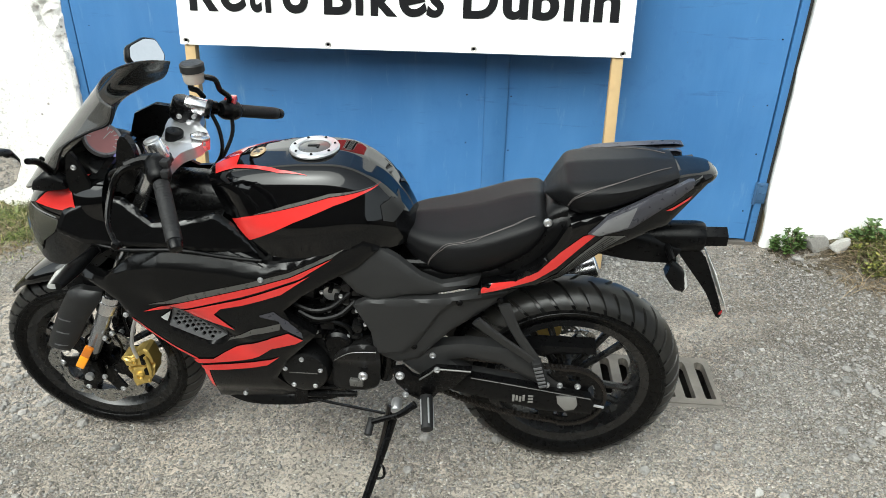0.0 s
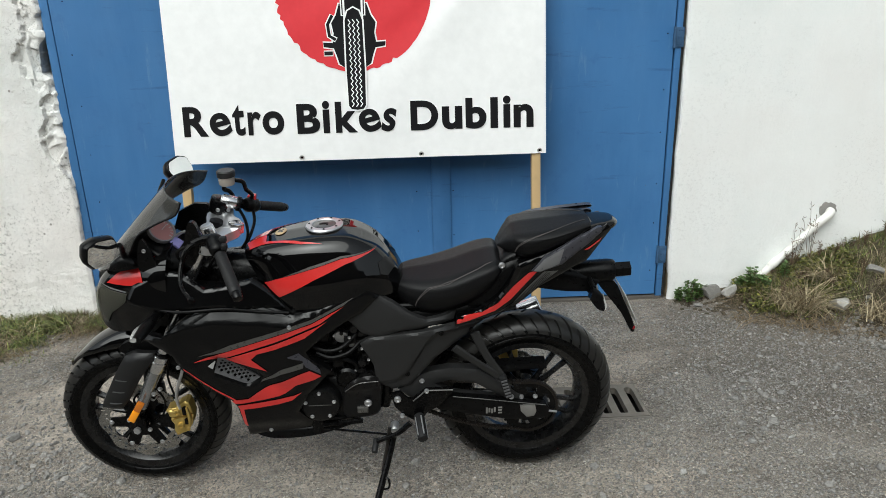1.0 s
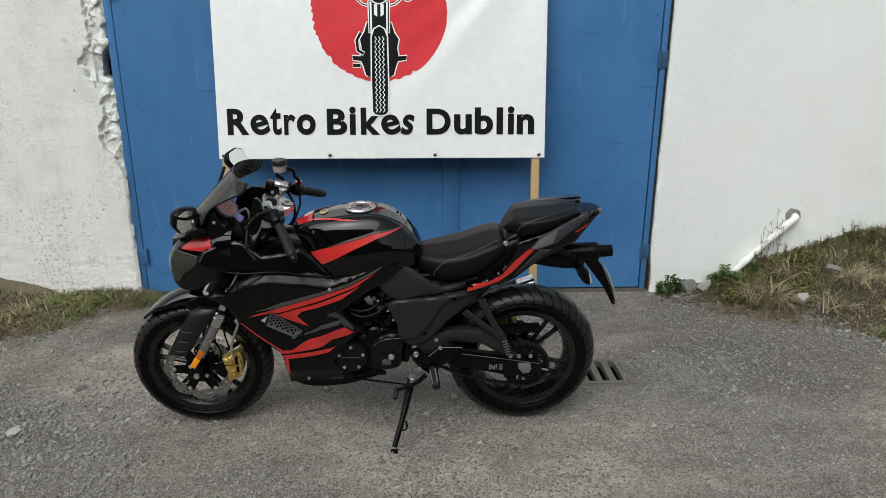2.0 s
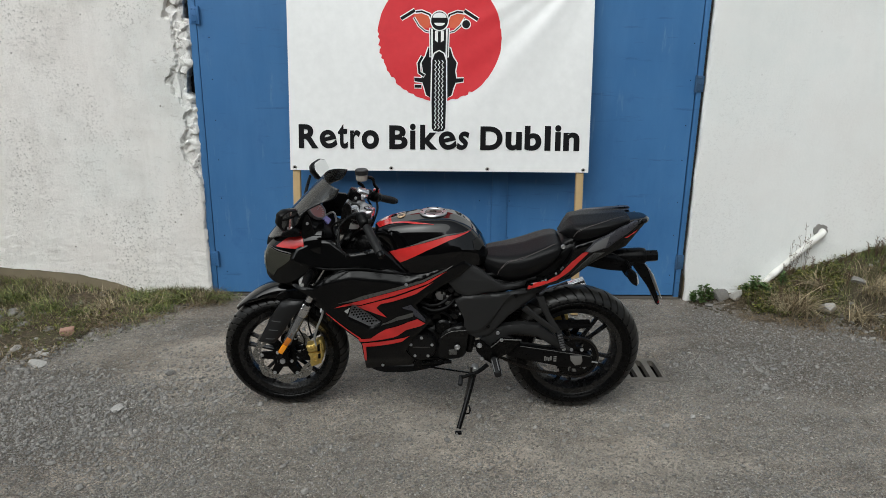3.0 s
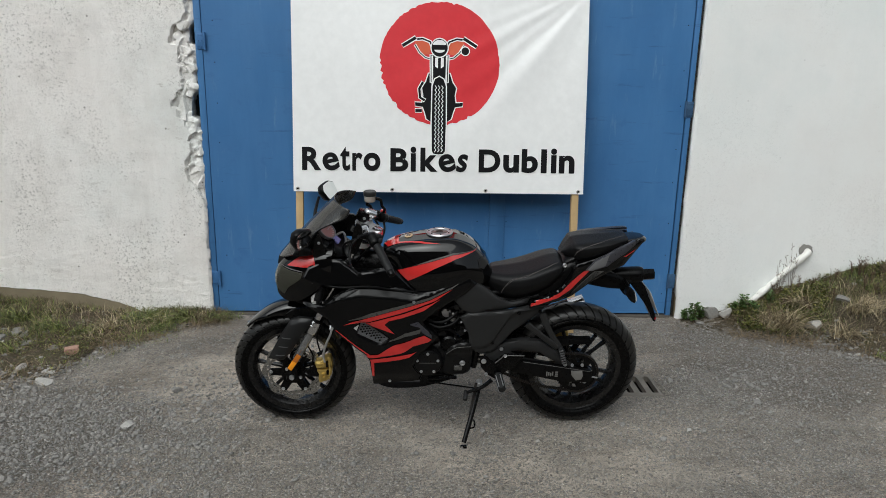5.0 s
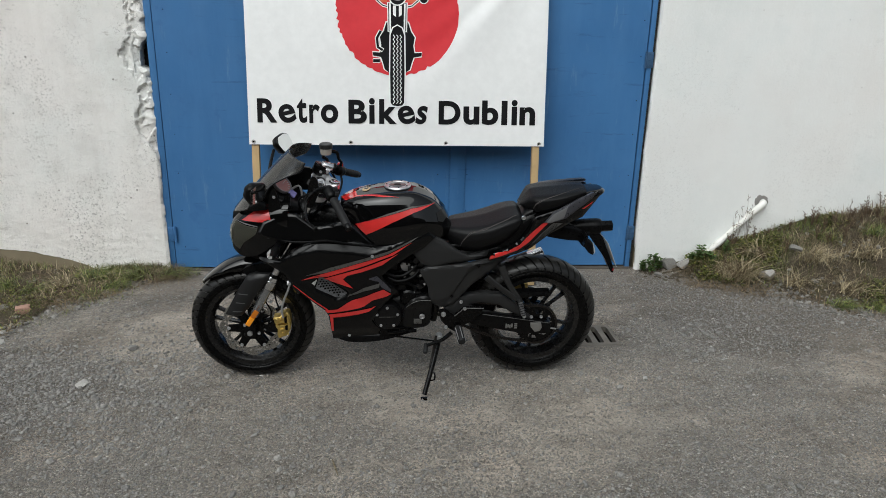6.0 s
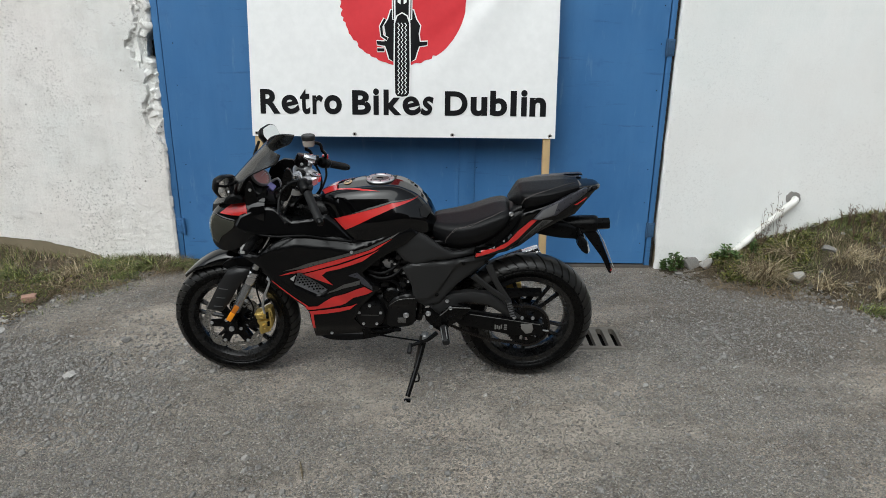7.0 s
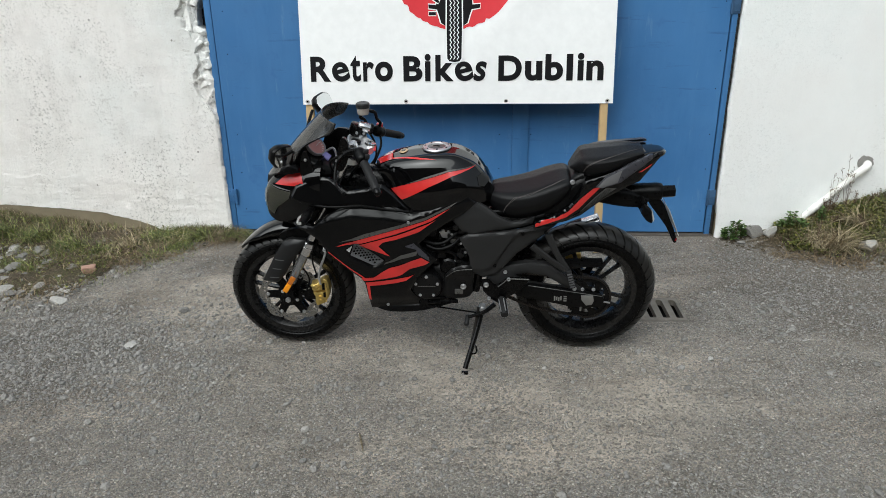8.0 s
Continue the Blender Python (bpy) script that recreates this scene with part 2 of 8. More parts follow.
PRINT_RED = plain("red_banner_ink", (0.60, 0.04, 0.05), 0.45, 0, 0.06, 25, 0, 0, 0, 0.15)
PRINT_BLACK = plain("black_banner_ink", (0.008, 0.008, 0.009), 0.5, 0, 0.1, 40, 0, 0, 0, 0.1)
PRINT_WHITE = plain("white_banner_ink", (0.78, 0.78, 0.775), 0.42, 0, 0.03)
PRINT_ORANGE = plain("orange_banner_ink", (0.62, 0.12, 0.06), 0.45, 0, 0.06, 25, 0, 0, 0, 0.15)
EYELET = plain("zinc_eyelet", (0.45, 0.44, 0.42), 0.35, 0.9)
TIMBER = plain("raw_softwood_batten", (0.47, 0.33, 0.165), 0.75, 0, 0.2, 45, 0.002)
STONES = make_stone("grey_gravel_stones", [(0.0, (0.12, 0.116, 0.110)), (0.5, (0.205, 0.197, 0.184)), (0.93, (0.285, 0.271, 0.249)), (1.0, (0.40, 0.38, 0.35))])
GRIT = make_stone("mixed_grey_grit", [(0.0, (0.12, 0.117, 0.112)), (0.42, (0.225, 0.215, 0.201)), (0.85, (0.335, 0.318, 0.292)), (1.0, (0.50, 0.48, 0.44))])
RUBBLE = make_stone("weathered_rubble", [(0.0, (0.06, 0.056, 0.05)), (0.6, (0.17, 0.16, 0.145)), (1.0, (0.38, 0.36, 0.33))])
PALE_STONE = make_stone("pale_limestone", [(0.0, (0.40, 0.39, 0.365)), (1.0, (0.48, 0.465, 0.435))])
GREY_ROCK = make_stone("grey_rock", [(0.0, (0.14, 0.136, 0.128)), (1.0, (0.23, 0.22, 0.205))])
BRICK = make_stone("weathered_red_brick", [(0.0, (0.42, 0.20, 0.13)), (1.0, (0.46, 0.24, 0.16))])
GRASS = make_leaf("green_grass", [(0.0, (0.010, 0.019, 0.005)), (0.4, (0.045, 0.078, 0.014)), (0.70, (0.14, 0.190, 0.038)), (1.0, (0.40, 0.42, 0.13))])
STRAW = make_leaf("dry_grass", [(0.0, (0.050, 0.036, 0.020)), (0.45, (0.20, 0.150, 0.082)), (1.0, (0.66, 0.56, 0.36))], 0.7)
DRY_STRAW = make_leaf("brown_straw_litter", [(0.0, (0.05, 0.034, 0.020)), (0.5, (0.15, 0.105, 0.06)), (1.0, (0.38, 0.29, 0.175))], 0.75)
WEED = make_leaf("weed_leaf", [(0.0, (0.035, 0.075, 0.016)), (1.0, (0.12, 0.19, 0.05))])
DRY_STEM = make_leaf("dry_brown_stem", [(0.0, (0.055, 0.038, 0.024)), (1.0, (0.17, 0.115, 0.07))], 0.8)
BANK_LEAF = make_leaf("olive_ground_leaf", [(0.0, (0.012, 0.018, 0.005)), (0.45, (0.060, 0.082, 0.014)), (0.8, (0.16, 0.18, 0.032)), (1.0, (0.30, 0.29, 0.06))], 0.6)
MOSS = make_soil()
# motorcycle
BLACK_GLOSS = plain("gloss_black_bodywork", (0.0012, 0.0012, 0.0014), 0.055, 0, 0.1, 40, 0.0, 0.12, 0.001, 0.40)
BLACK_SATIN = plain("satin_black_plastic", (0.0024, 0.0024, 0.0026), 0.30, 0, 0.15, 80, 0.0003, 0.0, 0.003, 0.14)
BLACK_FAIRING = plain("satin_black_fairing", (0.0026, 0.0026, 0.0028), 0.20, 0, 0.12, 80, 0.0002, 0.0, 0.001, 0.27)
COWL_BLACK = plain("gloss_black_cowl", (0.0018, 0.0018, 0.0020), 0.17, 0, 0.12, 80, 0.0, 0.0, 0.001, 0.34)
GREY_PANEL = plain("dark_grey_textured_plastic", (0.019, 0.019, 0.0192), 0.40, 0, 0.1, 120, 0.0004, 0.0, 0.010, 0.24)
RED_GLOSS = plain("gloss_red_paint", (0.50, 0.022, 0.020), 0.20, 0, 0.10, 40, 0.0, 0.9)
GREY_STRIPE = plain("grey_stripe_paint", (0.070, 0.068, 0.064), 0.3, 0.2, 0.05, 60, 0.0, 0.3)
SILVER_GREY = plain("slate_grey_paint", (0.050, 0.050, 0.060), 0.30, 0.3, 0.06, 80)
BLACK_METAL = plain("black_painted_metal", (0.0015, 0.0015, 0.0017), 0.26, 0.1, 0.2, 70, 0.0004, 0.0, 0.008, 0.20)
ENGINE_METAL = plain("grimy_engine_alloy", (0.007, 0.007, 0.0073), 0.30, 0.4, 0.3, 60, 0.0008, 0.0, 0.03, 0.3)
ALLOY = plain("brushed_alloy", (0.55, 0.55, 0.56), 0.34, 0.85, 0.08, 120)
CHROME = plain("chrome", (0.72, 0.72, 0.73), 0.24, 1.0, 0.03)
DISC_STEEL = plain("brake_disc_steel", (0.32, 0.31, 0.29), 0.28, 0.9, 0.35, 150)
FORK_GREY = plain("silver_fork_lower", (0.30, 0.305, 0.31), 0.24, 0.75, 0.04, 20)
GOLD = plain("gold_caliper_paint", (0.58, 0.42, 0.13), 0.36, 0.75, 0.25, 60, 0.0010, 0.0, 0.06)
RUBBER = plain("tyre_rubber", (0.0013, 0.0013, 0.0014), 0.28, 0, 0.2, 60, 0.0003, 0.0, 0.003, 0.15)
GRIP_RUBBER = plain("grip_rubber", (0.009, 0.009, 0.0095), 0.6, 0, 0.15, 90, 0.0006, 0.0, 0.0, 0.3)
VINYL_SEAT = plain("black_seat_vinyl", (0.0045, 0.0045, 0.0050), 0.42, 0, 0.2, 260, 0.0010, 0.0, 0.002, 0.17)
THREAD = plain("pale_seat_thread", (0.080, 0.070, 0.067), 0.7)
TREAD = plain("dusty_tyre_tread", (0.010, 0.0098, 0.0094), 0.33, 0, 0.45, 50, 0.0004, 0.0, 0.08, 0.36)
AMBER_DARK = plain("dark_amber_lens", (0.45, 0.13, 0.008), 0.2, 0, 0.1, 40, 0, 0.5)
LAMP_TIP = plain("smoked_clear_lens", (0.095, 0.095, 0.085), 0.15, 0, 0.1, 40, 0, 0.5)
AMBER = plain("amber_lens", (0.85, 0.30, 0.01), 0.2, 0, 0.1, 40, 0, 0.5)
RED_LENS = plain("dark_red_lens", (0.22, 0.008, 0.010), 0.15, 0, 0.1, 40, 0, 0.5)
DIAL_RED = plain("pale_red_dial_face", (0.42, 0.17, 0.165), 0.3, 0, 0.5, 30)
DIAL_PALE = plain("pale_dial_ring", (0.20, 0.19, 0.20), 0.3)
DIAL_BLUE = plain("violet_lit_display", (0.30, 0.28, 0.62), 0.25)
STICKER = plain("white_sticker", (0.5, 0.5, 0.48), 0.4)
BRONZE = plain("bronze_badge", (0.46, 0.33, 0.19), 0.35, 0.5)
CHAIN_STEEL = plain("oily_chain_steel", (0.020, 0.017, 0.015), 0.35, 0.6, 0.3, 90)
MURKY = plain("translucent_fluid_pot", (0.36, 0.33, 0.29), 0.25)
MESH_GREY = plain("grey_grille_plastic", (0.075, 0.075, 0.078), 0.35)
WHEEL_BLACK = plain("gloss_black_wheel", (0.0035, 0.0035, 0.0038), 0.27, 0, 0.1, 40, 0.0, 0.0, 0.006, 0.5)
SCUFFED = plain("scuffed_grey_alloy", (0.21, 0.205, 0.195), 0.45, 0.4, 0.4, 90, 0.0006, 0.0, 0.2)
DARK_PANEL = plain("black_textured_plastic", (0.0085, 0.0085, 0.0088), 0.38, 0, 0.1, 120, 0.0004, 0.0, 0.008, 0.30)
PALE_GREY = plain("pale_grey_paint", (0.15, 0.15, 0.155), 0.32, 0.2, 0.05, 60)
CLEAR_LENS = plain("clear_marker_plastic", (0.30, 0.30, 0.29), 0.12, 0, 0.1, 40, 0, 0.6)
MIRROR = plain("mirror_glass", (0.85, 0.86, 0.87), 0.02, 1.0, 0.0)
SCREEN = make_glass("smoked_clear_plastic", (0.34, 0.335, 0.32), 0.22, (0.18, 0.175, 0.165))
LENS = make_glass("smoked_headlamp_lens", (0.62, 0.62, 0.55), 0.10, (0.20, 0.20, 0.17))

# ---- building tools ----
from mathutils.bvhtree import BVHTree
from mathutils.geometry import delaunay_2d_cdt


def finish(bm, smooth=35):
    bmesh.ops.recalc_face_normals(bm, faces=bm.faces)
    for f in bm.faces:
        f.smooth = smooth > 0
    if smooth:
        for e in bm.edges:
            if len(e.link_faces) == 2 and e.calc_face_angle(0) > radians(smooth):
                e.smooth = False


def part(name, bm, material, parent=None, label="", smooth=35):
    """Links a bmesh as one mesh object under a thing or under a part; a list of bolts becomes one object each."""
    if isinstance(bm, list):
        shapes = {}
        for at, r, h, side in bm:
            if (r, h, side) not in shapes:
                one = bolt((0, 0, 0), r, h, side)
                finish(one, 35)
                shapes[r, h, side] = bpy.data.meshes.new(name)
                one.to_mesh(shapes[r, h, side])
                one.free()
                shapes[r, h, side].materials.append(material)
            ob = new(name, shapes[r, h, side])
            ob.parent, ob.location = parent, at
            tagged(ob, label)
        return ob
    finish(bm, smooth)
    me = bpy.data.meshes.new(name)
    bm.to_mesh(me)
    bm.free()
    me.materials.append(material)
    ob = new(name, me)
    ob.parent = parent
    return tagged(ob, label)


def raw(name, verts, faces, material, parent=None, label="", smooth=False, sharp=0):
    me = bpy.data.meshes.new(name)
    me.from_pydata([tuple(v) for v in verts], [], [tuple(f) for f in faces])
    if smooth:
        me.polygons.foreach_set("use_smooth", [True] * len(me.polygons))
    me.materials.append(material)
    me.update()
    if smooth and sharp:
        me.set_sharp_from_angle(angle=radians(sharp))
    ob = new(name, me)
    ob.parent = parent
    return tagged(ob, label)


def base(name, m, label, category, group="", kind=""):
    e = new(name)
    e.empty_display_size = 0.1
    e.matrix_world = m
    return tagged(e, label, category, group, kind)


def box(x0, x1, y0, y1, z0, z1, bevel=0.0, segs=2, bm=None):
    bm = bm or bmesh.new()
    m = Matrix.LocRotScale(((x0 + x1) / 2, (y0 + y1) / 2, (z0 + z1) / 2), None, (abs(x1 - x0), abs(y1 - y0), abs(z1 - z0)))
    r = bmesh.ops.create_cube(bm, size=1, matrix=m)
    if bevel:
        es = list({e for v in r["verts"] for e in v.link_edges})
        bmesh.ops.bevel(bm, geom=es, offset=bevel, segments=segs, affect="EDGES", profile=0.5)
    return bm


def rod(a, b, r, r2=None, n=14, bm=None, bevel=0.0):
    """A round bar from a to b."""
    bm = bm or bmesh.new()
    a, b = Vector(a), Vector(b)
    q = (b - a).to_track_quat("Z", "Y").to_matrix().to_4x4()
    m = Matrix.Translation((a + b) / 2) @ q
    res = bmesh.ops.create_cone(bm, cap_ends=True, segments=n, radius1=r, radius2=r if r2 is None else r2, depth=(b - a).length, matrix=m)
    if bevel:
        es = [e for e in {e for v in res["verts"] for e in v.link_edges} if any(len(f.verts) > 4 for f in e.link_faces)]
        bmesh.ops.bevel(bm, geom=es, offset=bevel, segments=2, affect="EDGES", profile=0.5)
    return bm


def catmull(pts, per=6, closed=False):
    pts = [Vector(p) for p in pts]
    n = len(pts)
    out = []
    for i in range(n if closed else n - 1):
        p = [pts[(i + k) % n] if closed else pts[min(max(i + k, 0), n - 1)] for k in (-1, 0, 1, 2)]
        for j in range(per):
            s = j / per
            out.append(0.5 * (2 * p[1] + (p[2] - p[0]) * s + (2 * p[0] - 5 * p[1] + 4 * p[2] - p[3]) * s * s + (3 * p[1] - p[0] - 3 * p[2] + p[3]) * s ** 3))
    if not closed:
        out.append(pts[-1])
    return out


def tube(pts, r, n=8, per=6, bm=None, flat=1.0, ends=True):
    """A round hose or bar along a smooth line; r may be one radius or one for each given point."""
    bm = bm or bmesh.new()
    line = catmull(pts, per)
    rs = [r] * len(line) if isinstance(r, (int, float)) else [float(v) for v in np.interp(np.linspace(0, len(r) - 1, len(line)), range(len(r)), r)]
    rings = []
    up = Vector((0.123, 0.94, 0.31)).normalized()
    for i, p in enumerate(line):
        d = (line[min(i + 1, len(line) - 1)] - line[max(i - 1, 0)]).normalized()
        side = d.cross(up).normalized()
        up = side.cross(d).normalized()
        rings.append([bm.verts.new(p + rs[i] * (math.cos(2 * math.pi * k / n) * side + flat * math.sin(2 * math.pi * k / n) * up)) for k in range(n)])
    for a, b in zip(rings, rings[1:]):
        for k in range(n):
            bm.faces.new((a[k], a[(k + 1) % n], b[(k + 1) % n], b[k]))
    if ends:
        bm.faces.new(rings[0][::-1])
        bm.faces.new(rings[-1])
    return bm


def lathe(profile, n=48, at=(0, 0, 0), axis="Y", closed=True, bm=None):
    """Turns a profile of (radius, along) round an axis through at."""
    bm = bm or bmesh.new()
    turn = {"Y": pose(0, 0, 0, -90), "Z": Matrix(), "X": pose(0, 0, 0, 0, 90)}[axis]
    m = Matrix.Translation(at) @ turn
    rings = [[bm.verts.new(m @ Vector((r * math.cos(2 * math.pi * k / n), r * math.sin(2 * math.pi * k / n), h))) for k in range(n)] for r, h in profile]
    pairs = list(zip(rings, rings[1:])) + ([(rings[-1], rings[0])] if closed else [])
    for a, b in pairs:
        for k in range(n):
            bm.faces.new((a[k], a[(k + 1) % n], b[(k + 1) % n], b[k]))
    if not closed:
        for ring, (r, h) in ((rings[0], profile[0]), (rings[-1], profile[-1])):
            if r > 0.0005:
                bm.faces.new(ring)
    bmesh.ops.remove_doubles(bm, verts=bm.verts, dist=0.00005)
    return bm


def inside(pts, loop):
    """Which of the points lie in the loop (numpy)."""
    x, y = pts[:, 0][:, None], pts[:, 1][:, None]
    a, b = loop, np.roll(loop, -1, axis=0)
    cross = ((a[:, 1] > y) != (b[:, 1] > y)) & (x < (b[:, 0] - a[:, 0]) * (y - a[:, 1]) / (b[:, 1] - a[:, 1] + 1e-12) + a[:, 0])
    return cross.sum(axis=1) % 2 == 1


def rim_distance(pts, loop):
    a, b = loop, np.roll(loop, -1, axis=0)
    d = b - a
    s = np.clip(((pts[:, None] - a) * d).sum(2) / ((d * d).sum(1) + 1e-12), 0, 1)
    return np.sqrt((((a + s[..., None] * d) - pts[:, None]) ** 2).sum(2)).min(1)


def resampled(loop, step):
    out = []
    for a, b in zip(loop, np.roll(loop, -1, axis=0)):
        n = max(1, int(np.ceil(np.linalg.norm(b - a) / step)))
        out += [a + (b - a) * k / n for k in range(n)]
    return np.array(out)


def rounded(loop, per=4):
    return np.array([tuple(p)[:2] for p in catmull([(x, y, 0) for x, y in loop], per, True)])


def sheet(loops, step):
    """Fills loops (the first one outside, the rest are holes) with small triangles: points, triangles, rim edges."""
    loops = [resampled(np.array(l, float), step) for l in loops]
    verts, edges = [], []
    for l in loops:
        k = len(verts)
        edges += [(k + i, k + (i + 1) % len(l)) for i in range(len(l))]
        verts += [tuple(p) for p in l]
    lo, hi = loops[0].min(0), loops[0].max(0)
    gx, gy = np.meshgrid(np.arange(lo[0], hi[0], step), np.arange(lo[1], hi[1], step * 0.866))
    gx = gx + (np.arange(gx.shape[0]) % 2)[:, None] * step / 2
    g = np.stack([gx.ravel(), gy.ravel()], 1)
    if len(g):
        keep = inside(g, loops[0]) & (rim_distance(g, loops[0]) > 0.45 * step)
        for l in loops[1:]:
            keep &= ~inside(g, l) & (rim_distance(g, l) > 0.45 * step)
        verts += [tuple(p) for p in g[keep]]
    v, _, tris, *_ = delaunay_2d_cdt([Vector(p) for p in verts], edges, [], 0, 1e-6)
    v = np.array([tuple(p) for p in v])
    tris = np.array([f for f in tris if len(f) == 3])
    c = v[tris].mean(1)
    keep = inside(c, loops[0])
    for l in loops[1:]:
        keep &= ~inside(c, l)
    return v, tris[keep]


def rim_edges(tris):
    count = {}
    for t in tris:
        for a, b in ((t[0], t[1]), (t[1], t[2]), (t[2], t[0])):
            count.setdefault((min(a, b), max(a, b)), []).append((a, b))
    return [v[0] for v in count.values() if len(v) == 1]


def plate(loops, y0, y1, step=0.03, m=None, bm=None):
    """A flat plate cut out in the x-z plane, from y0 to y1, with holes."""
    bm = bm or bmesh.new()
    v, tris = sheet(loops, step)
    m = m or Matrix()
    near = [bm.verts.new(m @ Vector((x, y0, z))) for x, z in v]
    far = [bm.verts.new(m @ Vector((x, y1, z))) for x, z in v]
    for a, b, c in tris:
        bm.faces.new((near[a], near[b], near[c]))
        bm.faces.new((far[c], far[b], far[a]))
    for a, b in rim_edges(tris):
        bm.faces.new((near[b], near[a], far[a], far[b]))
    return bm


def panel(loop, width, side=-1, depth=0.02, edge=0.012, step=0.014, holes=(), drop=1.0):
    """A moulded body panel: its outline in x-z, its distance from the middle by width(x, z), with rounded rims turned inwards."""
    bm = bmesh.new()
    loop = np.array(loop, float)
    v, tris = sheet([loop, *holes], step)
    d = rim_distance(v, loop)
    for h in holes:
        d = np.minimum(d, rim_distance(v, np.array(h, float)))
    k = np.clip(1 - d / edge, 0, 1)
    fall = edge * 0.6 * drop * (1 - np.sqrt(np.clip(1 - k * k, 0, 1)))
    w = np.array([width(x, z) for x, z in v]) - fall
    near = [bm.verts.new((x, side * q, z)) for (x, z), q in zip(v, w)]
    for a, b, c in tris:
        bm.faces.new((near[a], near[b], near[c]))
    rim = rim_edges(tris)
    back = {i: bm.verts.new((v[i][0], side * (w[i] - depth), v[i][1])) for e in rim for i in e}
    for a, b in rim:
        bm.faces.new((near[b], near[a], back[a], back[b]))
    return bm


def skin(bm):
    bm.normal_update()
    return BVHTree.FromBMesh(bm)


def decal(loop, tree, side=-1, lift=0.0018, step=0.008, far=1.0):
    """Thin film on a body panel: the outline in x-z, laid on the surface seen from that side."""
    v, tris = sheet([np.array(loop, float)], step)
    bm = bmesh.new()
    out = []
    for x, z in v:
        hit, normal, _, _ = tree.ray_cast(Vector((x, side * far, z)), Vector((0, -side, 0)))
        if hit is None:
            out.append(None)
            continue
        if normal.y * side < 0:
            normal = -normal
        out.append(bm.verts.new(hit + normal * lift))
    for t in tris:
        if all(out[i] for i in t):
            p = [out[i] for i in t]
            if max((p[i].co - p[i - 1].co).length for i in range(3)) < 0.06:
                bm.faces.new(p)
    bmesh.ops.delete(bm, geom=[v for v in bm.verts if not v.link_faces], context="VERTS")
    return bm


def film_on_top(loop, tree, lift=0.0016, step=0.008, far=1.6):
    """Thin film on a body panel, its outline seen from above in x-y."""
    v, tris = sheet([np.array(loop, float)], step)
    bm = bmesh.new()
    out = []
    for x, y in v:
        hit, normal, _, _ = tree.ray_cast(Vector((x, y, far)), Vector((0, 0, -1)))
        out.append(None if hit is None else bm.verts.new(hit + (normal if normal.z > 0 else -normal) * lift))
    for t in tris:
        if all(out[i] for i in t):
            bm.faces.new([out[i] for i in t])
    bmesh.ops.delete(bm, geom=[v for v in bm.verts if not v.link_faces], context="VERTS")
    return bm


def curve_at(keys, u):
    keys = np.array(keys, float)
    return np.interp(u, keys[:, 0], keys[:, 1])


def hull(low, top, half, nu=40, nv=28, p=0.7, q=0.7, section=None, cap=True):
    """A symmetrical body along x. low, top: the lower rim and the crest as points (x, z); half: half widths; all the same count.
    p, q under 1 make the section squarer."""
    low, top = catmull([(x, 0, z) for x, z in low], 8), catmull([(x, 0, z) for x, z in top], 8)
    half = [v.x for v in catmull([(h, 0, 0) for h in half], 8)]
    pick = np.linspace(0, len(low) - 1, nu)
    bm = bmesh.new()
    rings = []
    for s in pick:
        i, f = min(int(s), len(low) - 2), s - min(int(s), len(low) - 2)
        b, t, w = low[i].lerp(low[i + 1], f), top[i].lerp(top[i + 1], f), half[i] * (1 - f) + half[i + 1] * f
        ring = []
        for k in range(nv + 1):
            a = math.pi * k / nv
            c, h = math.cos(a), math.sin(a)
            if section:
                u = 1 - abs(1 - 2 * k / nv)
                c, h = math.copysign(float(np.interp(u, section[0], section[1])), c), float(np.interp(u, section[0], section[2]))
            else:
                c, h = math.copysign(abs(c) ** p, c), h ** q
            ring.append(bm.verts.new((b.x + (t.x - b.x) * h, -w * c, b.z + (t.z - b.z) * h)))
        rings.append(ring)
    for a, b in zip(rings, rings[1:]):
        for k in range(nv):
            bm.faces.new((a[k], a[k + 1], b[k + 1], b[k]))
        bm.faces.new((a[nv], a[0], b[0], b[nv]))
    if cap:
        bm.faces.new(rings[0])
        bm.faces.new(rings[-1][::-1])
    bmesh.ops.remove_doubles(bm, verts=bm.verts, dist=0.0002)
    return bm


def bolt(at, r=0.007, h=0.005, side=-1, bm=None):
    """A round button head with a hexagon socket, facing sideways."""
    if isinstance(bm, list):
        bm.append((tuple(at), r, h, side))
        return bm
    prof = [(0.0, h * 0.55), (r * 0.45, h * 0.55), (r * 0.5, h), (r * 0.8, h * 0.92), (r, h * 0.45), (r, 0), (0.0, 0)]
    return lathe([(a, side * b) for a, b in prof], 12, at, "Y", False, bm)


def mirrored(bm):
    other = bm.copy()
    for v in other.verts:
        v.co.y = -v.co.y
    bmesh.ops.reverse_faces(other, faces=other.faces)
    return other


def fbm(x, y, z, octaves=4):
    return noise.fractal(Vector((x, y, z)), 1.0, 2.0, octaves)

# ---- the setting: ground, building, gates ----
def smoothstep(a, b, x):
    t = min(max((x - a) / (b - a), 0.0), 1.0)
    return t * t * (3 - 2 * t)


WALL_Y = 3.40


def soil_line(x):
    """Height of the earth against the wall."""
    return float(np.interp(x, [-9, -5, -3.5, -3.2, -2.8, -2.5, -1.95, -1.8, 1.5, 1.72, 2.0, 2.3, 2.5, 2.8, 3.5, 5, 9],
                           [0.3, 0.26, 0.15, 0.1, 0.06, 0.03, 0.02, 0.0, 0.0, 0.04, 0.11, 0.22, 0.30, 0.38, 0.5, 0.6, 0.6]))


